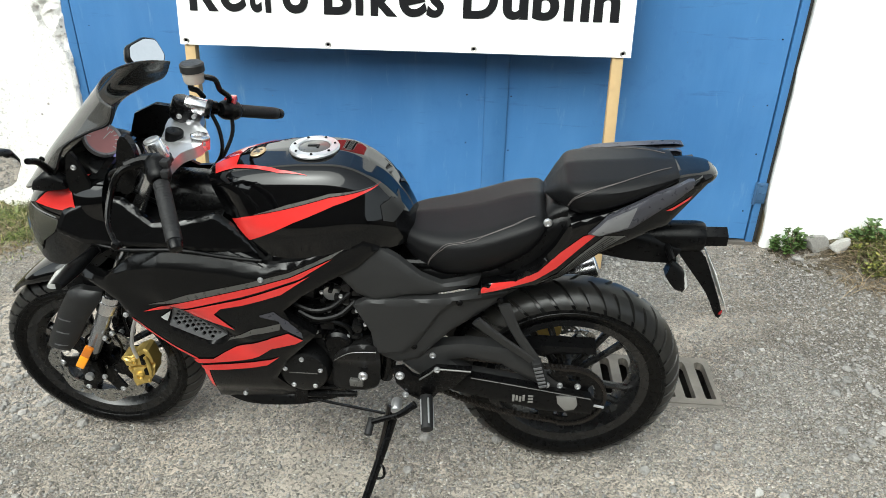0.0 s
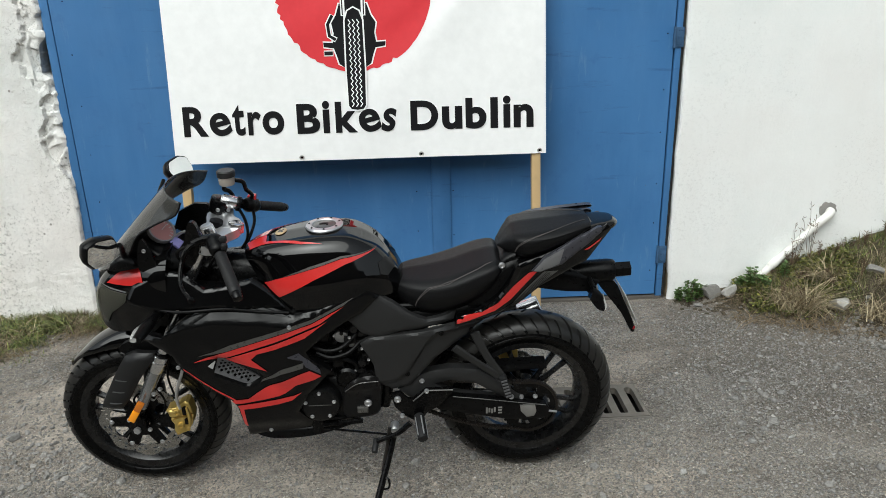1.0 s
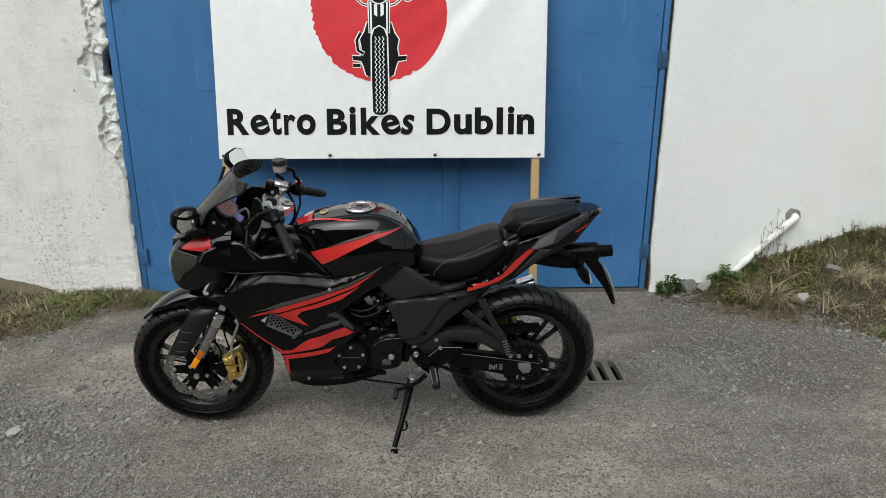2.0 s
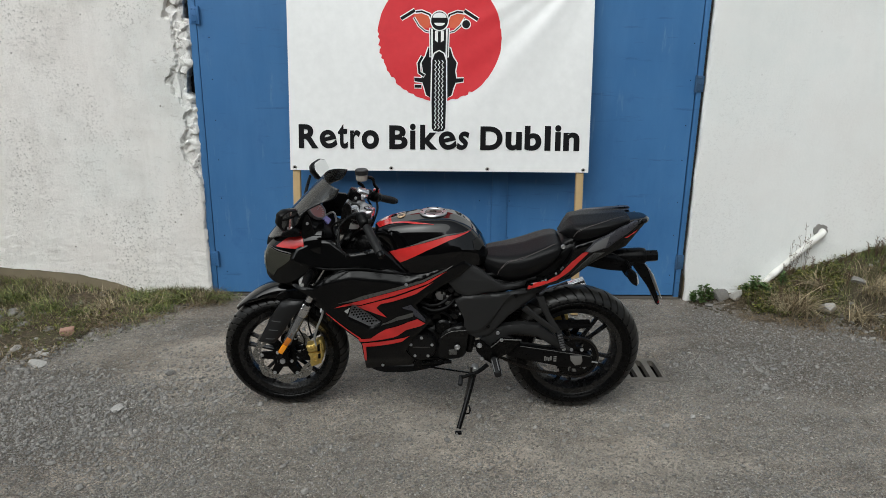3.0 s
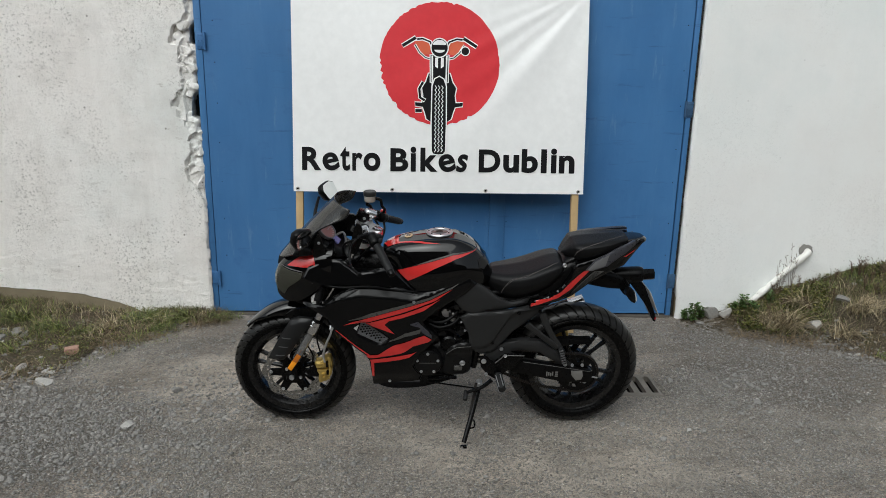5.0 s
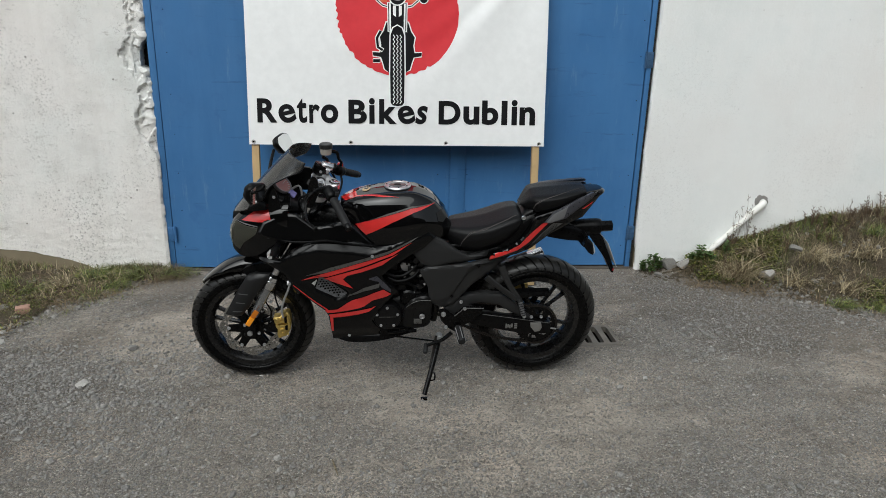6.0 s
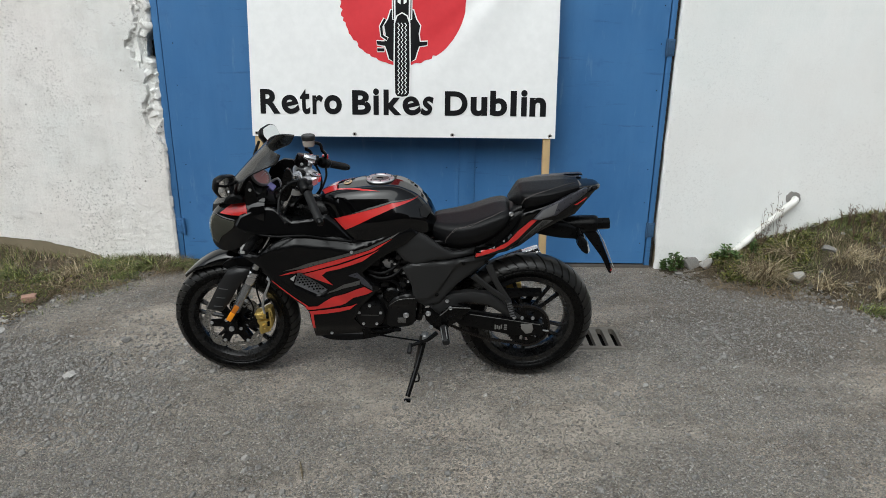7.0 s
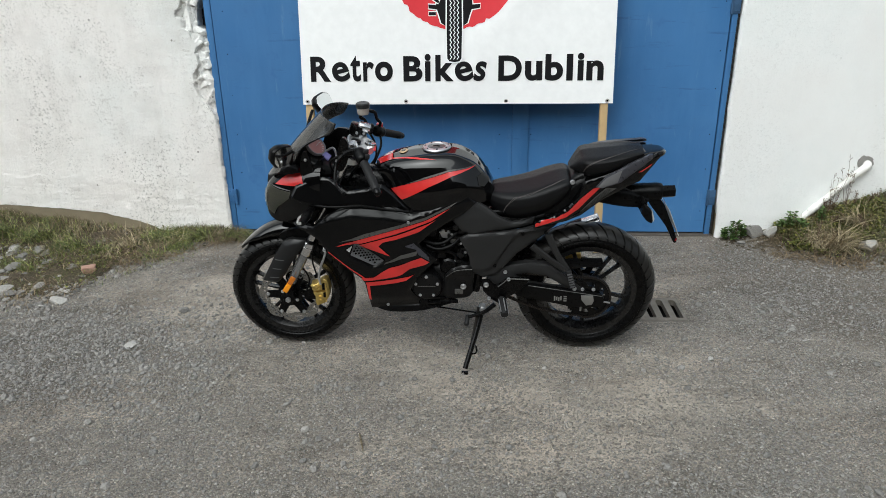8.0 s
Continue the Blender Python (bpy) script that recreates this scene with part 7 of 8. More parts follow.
part("cylinder", box(-0.075, 0.075, -0.07, 0.07, 0.48, 0.68, 0.01), ENGINE_METAL, eng)
part("cylinder_head", box(-0.09, 0.07, -0.08, 0.08, 0.665, 0.74, 0.015), ENGINE_METAL, eng)
carb = part("carburettor", rod((0.06, -0.055, 0.645), (0.15, -0.055, 0.655), 0.034, n=20, bevel=0.006), BLACK_METAL, eng, "carburettor with hoses")
part("float_bowl", rod((0.10, -0.06, 0.585), (0.10, -0.06, 0.64), 0.026, n=18, bevel=0.005), ALLOY, carb)
part("throttle_drum", lathe([(0.0, -0.01), (0.022, -0.01), (0.024, 0.008), (0.0, 0.008)], 20, (0.065, -0.105, 0.648), "Y", False), ALLOY, carb)
for k, line in enumerate(([(-0.03, -0.14, 0.628), (0.02, -0.145, 0.612), (0.07, -0.14, 0.622), (0.12, -0.12, 0.66)], [(-0.02, -0.14, 0.604), (0.03, -0.15, 0.588), (0.09, -0.145, 0.602), (0.13, -0.12, 0.63)], [(0.0, -0.13, 0.56), (0.06, -0.14, 0.575), (0.105, -0.13, 0.55), (0.115, -0.12, 0.50)],
                          [(0.14, -0.10, 0.66), (0.165, -0.12, 0.60), (0.15, -0.125, 0.54)], [(0.02, -0.11, 0.69), (0.08, -0.115, 0.67), (0.13, -0.10, 0.69)])):
    part("engine_hose", tube(line, 0.0075 if k < 3 else 0.005, 8), BLACK_SATIN, eng, "ribbed black hose")
rng = random.Random(21)
for k in range(34):
    bm = bmesh.new()
    x, z = rng.uniform(-0.03, 0.18), rng.uniform(0.51, 0.71)
    s = rng.uniform(0.008, 0.022)
    if k % 2:
        rod((x, -0.085 - rng.random() * 0.03, z), (x, -0.125 - rng.random() * 0.02, z), s * 0.6, n=10, bm=bm, bevel=0.001)
    else:
        box(x - s, x + s, -0.12 - rng.random() * 0.015, -0.08, z - s * 0.6, z + s * 0.6, 0.002, bm=bm)
    part("engine_fitting", bm, ENGINE_METAL, eng)
bm = []
for x, z in ((0.045, 0.665), (0.095, 0.655), (0.135, 0.61), (0.06, 0.605), (0.02, 0.53), (0.155, 0.565), (0.105, 0.52), (0.14, 0.69)):
    bolt((x, -0.132, z), 0.006, 0.006, -1, bm)
part("fitting_bolt", bm, ALLOY, eng)
part("exhaust_pipe", tube([(-0.10, 0.03, 0.66), (-0.22, 0.04, 0.60), (-0.25, 0.06, 0.42), (-0.12, 0.08, 0.325), (0.12, 0.10, 0.32), (0.32, 0.14, 0.38)], 0.020, 14), BLACK_METAL, eng, "black exhaust pipe")
sil = part("silencer", tube([(0.32, 0.14, 0.38), (0.42, 0.165, 0.42), (0.58, 0.175, 0.492), (0.72, 0.175, 0.552)], [0.022, 0.044, 0.048, 0.046], 20, 5), BLACK_METAL, bike, "black silencer with a bright end")
part("silencer_end", rod((0.712, 0.175, 0.549), (0.795, 0.175, 0.586), 0.044, 0.038, 26, bevel=0.005), CHROME, sil, "bright silencer end")

# ---- swing arm, drive, foot controls ----
SWING = [(0.250, 0.430), (0.316, 0.478), (0.360, 0.496), (0.430, 0.507), (0.532, 0.499), (0.585, 0.463), (0.645, 0.412), (0.703, 0.362), (0.790, 0.338), (0.790, 0.285), (0.740, 0.285), (0.640, 0.300), (0.500, 0.325), (0.390, 0.345), (0.300, 0.380)]
HOLE1 = [(0.380, 0.446), (0.430, 0.458), (0.520, 0.444), (0.590, 0.398), (0.640, 0.362), (0.560, 0.375), (0.440, 0.398)]
swing = part("swing_arm", panel(SWING, lambda x, z: 0.118 + 0.008 * smoothstep(0.36, 0.42, z), -1, 0.035, 0.010, 0.014, [HOLE1]), GREY_PANEL, bike, "dark grey box-section swing arm")
part("far_arm", plate([SWING, HOLE1], 0.085, 0.115, 0.04), BLACK_METAL, swing)
part("cross_tube", rod((0.30, -0.11, 0.43), (0.30, 0.11, 0.43), 0.03, n=16), BLACK_METAL, swing)
LOWER = [(0.378, 0.356), (0.440, 0.402), (0.560, 0.384), (0.778, 0.349), (0.790, 0.326), (0.784, 0.284), (0.648, 0.286), (0.520, 0.314), (0.392, 0.342)]
beam = part("lower_beam", panel(LOWER, lambda x, z: 0.135, -1, 0.02, 0.006, 0.014), BLACK_SATIN, swing)
for k in range(4):
    part("sticker_bar", box(0.560 + k * 0.0095, 0.5665 + k * 0.0095, -0.1375, -0.136, 0.320 + (k % 2) * 0.004, 0.345 - (k % 3) * 0.003), SCUFFED, beam, "white sticker bars")
for k in range(3):
    part("sticker_bar", box(0.604, 0.618, -0.1375, -0.136, 0.318 + k * 0.011, 0.324 + k * 0.011), SCUFFED, beam, "white sticker bars")
part("cover_edge", tube([(0.442, -0.1385, 0.400), (0.560, -0.1385, 0.382), (0.776, -0.1385, 0.347)], 0.0016, 6, 4), GREY_STRIPE, beam)
part("adjuster", panel([(0.682, 0.350), (0.736, 0.350), (0.742, 0.324), (0.734, 0.304), (0.708, 0.299), (0.696, 0.314), (0.686, 0.326)], lambda x, z: 0.143, -1, 0.02, 0.004, 0.008), SCUFFED, swing, "alloy chain adjuster plate")
part("adjuster_bolt", rod((0.785, -0.125, 0.312), (0.818, -0.125, 0.306), 0.004, n=8), ALLOY, swing)
bm = []
for x, z in ((0.652, 0.378), (0.335, 0.462)):
    bolt((x, -0.122, z), 0.010, 0.008, -1, bm)
part("swing_bolt", bm, ALLOY, swing)
part("chain_guard", panel([(0.585, 0.488), (0.625, 0.500), (0.776, 0.503), (0.780, 0.479), (0.690, 0.478), (0.640, 0.468), (0.600, 0.462)], lambda x, z: 0.108, -1, 0.045, 0.008, 0.014), BLACK_SATIN, swing, "black chain guard")
teeth = 44
loop = []
for k in range(teeth * 4):
    a = 2 * math.pi * k / (teeth * 4)
    loop.append((REAR.x + (0.104 if k % 4 in (1, 2) else 0.098) * math.cos(a), REAR.z + (0.104 if k % 4 in (1, 2) else 0.098) * math.sin(a)))
holes = [arc_slot(REAR, 0.062, 0.082, 2 * math.pi * k / 6, 2 * math.pi * k / 6 + 0.55, 4) for k in range(6)]
spr = part("sprocket", plate([loop, ring_loop(REAR, 0.025, 20), *holes], -0.112, -0.106, 0.03), BLACK_METAL, rear_wheel, "dark rear sprocket", 20)
bm = []
for k in range(6):
    bolt((REAR.x + 0.05 * math.cos(k * 1.047), -0.112, REAR.z + 0.05 * math.sin(k * 1.047)), 0.009, 0.008, -1, bm)
part("sprocket_bolt", bm, ALLOY, spr)
FS = Vector((0.235, 0, 0.425))
line = []
for k in range(25):
    a = radians(98 - k * 196 / 24)
    line.append((REAR.x + 0.105 * math.cos(a), REAR.z + 0.105 * math.sin(a)))
for k in range(9):
    a = radians(-98 - k * 164 / 8)
    line.append((FS.x + 0.04 * math.cos(a), FS.z + 0.04 * math.sin(a)))
path = resampled(np.array(line), 0.0127)
slack = (path[:, 0] > 0.27) & (path[:, 0] < 0.68) & (path[:, 1] < 0.42)
path[slack, 1] -= 0.030 * np.sin(np.pi * (path[slack, 0] - 0.27) / 0.41)
bm = bmesh.new()
for k in range(len(path)):
    a, b = path[k], path[(k + 1) % len(path)]
    if np.linalg.norm(b - a) > 0.03:
        continue
    mid, ang = (a + b) / 2, math.degrees(math.atan2(b[1] - a[1], b[0] - a[0]))
    for y in ((-0.1165, -0.1145), (-0.1035, -0.1015)) if k % 2 else ((-0.114, -0.112), (-0.106, -0.104)):
        b0 = len(bm.verts)
        r = bmesh.ops.create_cube(bm, size=1, matrix=Matrix.Translation((mid[0], (y[0] + y[1]) / 2, mid[1])) @ pose(0, 0, 0, 0, -ang, 0) @ Matrix.Diagonal((0.0155, 0.002, 0.0095, 1)))
    rod((a[0], -0.1185, a[1]), (a[0], -0.101, a[1]), 0.0048, n=7, bm=bm)
part("drive_chain", bm, CHAIN_STEEL, bike, "oily steel drive chain", 30)
shock = part("rear_shock", rod((0.50, -0.02, 0.68), (0.40, -0.02, 0.45), 0.016, n=14), BLACK_METAL, bike, "rear shock with a black spring")
part("spring", tube([(0.49 - 0.0009 * k + 0.027 * math.cos(k * 0.9), -0.02 + 0.027 * math.sin(k * 0.9), 0.665 - 0.0021 * k) for k in range(80)], 0.005, 6, 2), BLACK_METAL, shock, "black coil spring")
part("rear_caliper", box(0.625, 0.700, 0.05, 0.10, 0.405, 0.470, 0.012), GOLD, bike, "yellow rear brake caliper")

hanger = part("foot_bracket", panel([(0.225, 0.432), (0.258, 0.440), (0.282, 0.412), (0.300, 0.406), (0.347, 0.448), (0.444, 0.447), (0.438, 0.430), (0.392, 0.372), (0.352, 0.352), (0.335, 0.325), (0.305, 0.316), (0.268, 0.340), (0.236, 0.380)], lambda x, z: 0.158, -1, 0.012, 0.006, 0.012), BLACK_METAL, bike, "black footrest bracket with peg and gear pedal")
part("heel_edge", tube([(0.302, -0.164, 0.406), (0.330, -0.164, 0.431), (0.349, -0.164, 0.4465), (0.400, -0.164, 0.447), (0.442, -0.164, 0.446)], 0.0026, 6, 4), GREY_STRIPE, hanger, "thin grey line along the edge")
peg = part("footpeg", rod((0.320, -0.165, 0.345), (0.332, -0.262, 0.318), 0.0185, 0.0175, 14, bevel=0.003), GRIP_RUBBER, hanger, "ribbed rubber footpeg")
bm = bmesh.new()
for k in range(5):
    a = radians(72 * k)
    off = Vector((0.0178 * math.cos(a), 0, 0.0178 * math.sin(a)))
    rod(Vector((0.322, -0.182, 0.340)) + off, Vector((0.331, -0.255, 0.320)) + off, 0.0028, n=6, bm=bm)
part("peg_rib", bm, ALLOY, peg)
part("gear_pedal", tube([(0.290, -0.175, 0.322), (0.245, -0.185, 0.288), (0.200, -0.190, 0.272), (0.168, -0.195, 0.262)], [0.011, 0.009, 0.008, 0.008], 10, 4), BLACK_METAL, hanger)
part("pedal_toe", rod((0.166, -0.180, 0.262), (0.160, -0.225, 0.240), 0.011, n=12, bevel=0.002), GRIP_RUBBER, hanger)
part("gear_rod", rod((-0.045, -0.150, 0.300), (0.210, -0.170, 0.272), 0.004, n=8), BLACK_METAL, hanger)
part("gear_arm", plate([rounded([(-0.06, 0.285), (-0.045, 0.345), (-0.02, 0.345), (-0.025, 0.285)], 3)], -0.158, -0.148, 0.03), BLACK_METAL, hanger)
part("gear_arm", rod((-0.02, -0.150, 0.312), (0.12, -0.145, 0.318), 0.009, n=8), BLACK_METAL, hanger)
bm = []
for x, z, r in ((0.248, 0.415, 0.013), (0.262, 0.345, 0.009), (0.145, 0.405, 0.014), (0.350, 0.445, 0.009)):
    bolt((x, -0.160, z), r, 0.009, -1, bm)
part("bracket_bolt", bm, ALLOY, hanger)
strut = part("pillion_peg_hanger", tube([(0.450, -0.135, 0.600), (0.520, -0.140, 0.545), (0.605, -0.140, 0.480)], [0.019, 0.016, 0.016], 8, 4, flat=0.45), GREY_PANEL, bike, "black pillion footrest hanger, peg folded up")
part("strut", tube([(0.520, -0.132, 0.655), (0.555, -0.138, 0.575), (0.610, -0.140, 0.485)], [0.018, 0.015, 0.016], 8, 4, flat=0.45), GREY_PANEL, strut)
part("pillion_peg", box(-0.012, 0.012, -0.016, 0.012, -0.045, 0.045, 0.004), GRIP_RUBBER, strut, "ribbed pillion peg").matrix_basis = Matrix.Translation((0.628, -0.150, 0.445)) @ pose(0, 0, 0, 0, -16, 0)
bm = bmesh.new()
for k in range(6):
    box(-0.011, 0.011, -0.019, -0.015, -0.038 + k * 0.013, -0.031 + k * 0.013, 0.001, bm=bm)
part("peg_rib", bm, MESH_GREY, strut).matrix_basis = Matrix.Translation((0.628, -0.150, 0.445)) @ pose(0, 0, 0, 0, -16, 0)

stand = part("side_stand", tube([(0.232, -0.150, 0.285), (0.205, -0.205, 0.19), (0.155, -0.300, 0.050)], [0.014, 0.0125, 0.0115], 12, 4), BLACK_METAL, bike, "black steel side stand, down")
part("stand_foot", box(0.138, 0.170, -0.322, -0.292, 0.020, 0.036, 0.006), BLACK_METAL, stand)
part("stand_hook", tube([(0.186, -0.238, 0.145), (0.205, -0.25, 0.138), (0.205, -0.262, 0.112), (0.178, -0.262, 0.105)], 0.004, 6), BLACK_METAL, stand)
part("stand_spring", tube([(0.215, -0.165, 0.30), (0.200, -0.195, 0.22), (0.185, -0.225, 0.155)], 0.0065, 8), CHAIN_STEEL, stand)
part("stand_pivot", lathe([(0.0, -0.02), (0.012, -0.02), (0.016, -0.014), (0.016, 0.02), (0.0, 0.02)], 14, (0.232, -0.150, 0.285), "Y", False), ALLOY, stand)

# ---- earth, stones, grass and weeds ----
def toe_left(x):
    return float(np.interp(x, [-7, -3.6, -2.9, -2.5, -2.4, -2.13, -1.85, -1.70], [1.9, 2.0, 2.2, 2.35, 2.75, 3.0, 3.28, 3.40]))


def toe_right(x):
    return float(np.interp(x, [1.48, 1.6, 1.9, 2.0, 2.3, 2.6, 3.3, 4.5, 7], [3.22, 3.14, 3.05, 2.98, 2.86, 2.62, 2.15, 1.9, 1.8]))


def earth(name, x0, x1, toe, label):
    """A ragged layer of mossy earth over the gravel."""
    verts, faces, index = [], [], {}
    pick = random.Random(2)
    step = 0.022
    nx, ny = int((x1 - x0) / step), int(1.7 / step)

    def key(i, j):
        if (i, j) not in index:
            x, y = x0 + i * step, 3.42 - j * step
            lift = 0.0025 + 0.028 * max(0, min(1, (y - toe(x) - 0.05) * 3)) * max(0.0, 0.35 + 0.9 * fbm(x * 9, y * 9, 1.0, 4)) * smoothstep(3.40, 3.25, y)
            index[i, j] = len(verts)
            verts.append((x, y, ground_z(x, y) + max(0.002, lift)))
        return index[i, j]
    for i in range(nx):
        for j in range(ny):
            x, y = x0 + (i + 0.5) * step, 3.42 - (j + 0.5) * step
            gap = y - toe(x) - 0.16 * fbm(x * 4, y * 4, 5.0, 4)
            if gap > 0.03 and pick.random() < gap * 4.5 + 0.1:
                faces.append((key(i, j), key(i + 1, j), key(i + 1, j + 1), key(i, j + 1)))
    return tagged(raw(name, verts, faces, MOSS, smooth=True), label, "soil", kind="structure")


earth("soil_left", -6.0, -1.70, toe_left, "mossy brown earth along the wall")
earth("soil_right", 1.50, 6.0, toe_right, "mossy brown earth bank along the wall")

ICO = [tuple(Vector(v).normalized()) for v in [(0, 1, 1.618), (0, -1, 1.618), (0, 1, -1.618), (0, -1, -1.618), (1, 1.618, 0), (-1, 1.618, 0), (1, -1.618, 0), (-1, -1.618, 0), (1.618, 0, 1), (-1.618, 0, 1), (1.618, 0, -1), (-1.618, 0, -1)]]
ICO_F = [(0, 1, 8), (0, 8, 4), (0, 4, 5), (0, 5, 9), (0, 9, 1), (1, 6, 8), (8, 6, 10), (8, 10, 4), (4, 10, 2), (4, 2, 5), (5, 2, 11), (5, 11, 9), (9, 11, 7), (9, 7, 1), (1, 7, 6), (3, 6, 7), (3, 7, 11), (3, 11, 2), (3, 2, 10), (3, 10, 6)]


def gravel(name, count, area, sizes, seed, material, label, accept):
    """Loose chips, too many to count, as one mesh."""
    r = np.random.default_rng(seed)
    ico = np.array(ICO)
    verts, faces = [], []
    made = 0
    while made < count:
        x, y = r.uniform(*area[0]), r.uniform(*area[1])
        if not accept(x, y, r.random()):
            continue
        made += 1
        s = sizes[0] + (sizes[1] - sizes[0]) * r.random() ** 3
        v = ico * (1 + 0.28 * (r.random((12, 1)) - 0.5)) * s * np.array([1, 0.6 + 0.5 * r.random(), 0.45 + 0.35 * r.random()])
        a, b = r.uniform(0, 6.28), r.uniform(-0.5, 0.5)
        ca, sa, cb, sb = math.cos(a), math.sin(a), math.cos(b), math.sin(b)
        v = v @ np.array([[cb, 0, -sb], [0, 1, 0], [sb, 0, cb]]) @ np.array([[ca, sa, 0], [-sa, ca, 0], [0, 0, 1]])
        v = v + np.array([x, y, ground_z(x, y) + s * 0.18])
        k = len(verts)
        verts += v.tolist()
        faces += [(k + p, k + q, k + w) for p, q, w in ICO_F]
    return tagged(raw(name, verts, faces, material), label, "gravel", kind="stuff")


def grit(name, count, area, sizes, seed, material, label):
    """Fine angular grit lying on the gravel, as one mesh of eight-faced grains."""
    r = np.random.default_rng(seed)
    octa = np.array([(1, 0, 0), (0, 1, 0), (-1, 0, 0), (0, -1, 0), (0, 0, 1), (0, 0, -1)], float)
    tri = [(0, 1, 4), (1, 2, 4), (2, 3, 4), (3, 0, 4), (1, 0, 5), (2, 1, 5), (3, 2, 5), (0, 3, 5)]
    verts, faces = [], []
    while len(faces) < count * 8:
        x, y = r.uniform(*area[0]), r.uniform(*area[1])
        if GRATE[0] - 0.01 < x < GRATE[1] + 0.01 and GRATE[2] - 0.01 < y < GRATE[3] + 0.01:
            continue
        if r.random() > 0.08 + cover_at(x, y):
            continue
        s = sizes[0] + (sizes[1] - sizes[0]) * r.random() ** 2
        a = r.uniform(0, 6.28)
        ca, sa = math.cos(a), math.sin(a)
        v = octa * s * np.array([1.0 + 0.5 * r.random(), 0.7 + 0.4 * r.random(), 0.55 + 0.3 * r.random()]) + r.normal(0, s * 0.16, (6, 3))
        v = v @ np.array([[ca, sa, 0], [-sa, ca, 0], [0, 0, 1]]) + np.array([x, y, ground_z(x, y) + s * 0.2])
        k = len(verts)
        verts += v.tolist()
        faces += [(k + p, k + q, k + w) for p, q, w in tri]
    return tagged(raw(name, verts, faces, material), label, "grit", kind="stuff")


def loose(x, y, u):
    if GRATE[0] - 0.02 < x < GRATE[1] + 0.02 and GRATE[2] - 0.02 < y < GRATE[3] + 0.02:
        return False
    if y > (toe_left(x) if x < -1.6 else toe_right(x) if x > 1.5 else 3.38):
        return u < 0.45
    return u < 0.05 + cover_at(x, y) ** 1.5


gravel("gravel", 30000, ((-3.4, 3.4), (0.15, 3.4)), (0.0026, 0.0098), 5, STONES, "loose grey gravel chips on the yard", loose)
gravel("gravel", 900, ((-3.4, 3.4), (0.6, 3.35)), (0.008, 0.021), 6, STONES, "scattered larger grey chips", loose)


gravel("gravel", 4200, ((-3.6, -1.25), (1.2, 2.75)), (0.005, 0.016), 9, STONES, "coarse grey gravel beside the weeds", lambda x, y, u: u < 1.1 * smoothstep(0.5, 0.0, abs(y - 1.95 - 0.1 * x) - 0.25 - 0.25 * fbm(x * 2, y * 2, 1.0, 3)))
gravel("gravel", 1500, ((2.1, 4.2), (2.35, 3.3)), (0.006, 0.022), 21, RUBBLE, "broken grey stone chips on the bank", lambda x, y, u: y > toe_right(x) - 0.1 and u < 0.25 + 0.8 * max(0, fbm(x * 2.5, y * 2.5, 8.0, 3)))
gravel("gravel", 4200, ((-3.7, -1.9), (1.9, 3.2)), (0.004, 0.019), 10, RUBBLE, "broken grey stone chips among the weeds", lambda x, y, u: y > toe_left(x) - 0.15 and u < 0.7 * smoothstep(-2.2, -3.0, x) + 0.3)
gravel("gravel", 1500, ((1.2, 3.4), (2.3, 3.1)), (0.0035, 0.011), 11, STONES, "coarse grey chips below the bank", lambda x, y, u: u < smoothstep(-0.45, 0.0, y - toe_right(x)))


grit("grit", 95000, ((-3.1, 3.1), (0.15, 3.36)), (0.0018, 0.0056), 14, GRIT, "fine loose grey grit over the yard")


def rock(x, y, size, material, label, seed, name="rock", flat=0.7, group=""):
    """An angular stone: a ball cut by planes and roughened."""
    r = random.Random(seed)
    bm = bmesh.new()
    bmesh.ops.create_icosphere(bm, subdivisions=3, radius=1)
    planes = []
    for _ in range(12):
        n = Vector((r.gauss(0, 1), r.gauss(0, 1), r.gauss(0, 1))).normalized()
        planes.append((n, r.uniform(0.35, 0.75)))
    sx, sy = r.uniform(0.8, 1.2), r.uniform(0.7, 1.0)
    for v in bm.verts:
        for n, d in planes:
            k = v.co.dot(n)
            if k > d:
                v.co -= n * (k - d)
        v.co *= 1 + 0.05 * noise.noise(v.co * 3 + Vector((seed, 0, 0)))
        v.co = Vector((v.co.x * sx, v.co.y * sy, v.co.z * flat)) * size
    low = min(v.co.z for v in bm.verts)
    ob = part(name, bm, material, smooth=12)
    ob.matrix_world = pose(x, y, ground_z(x, y) - low - size * 0.12, 0, 0, r.uniform(0, 360))
    return tagged(ob, label, name.replace("_", " "), group)


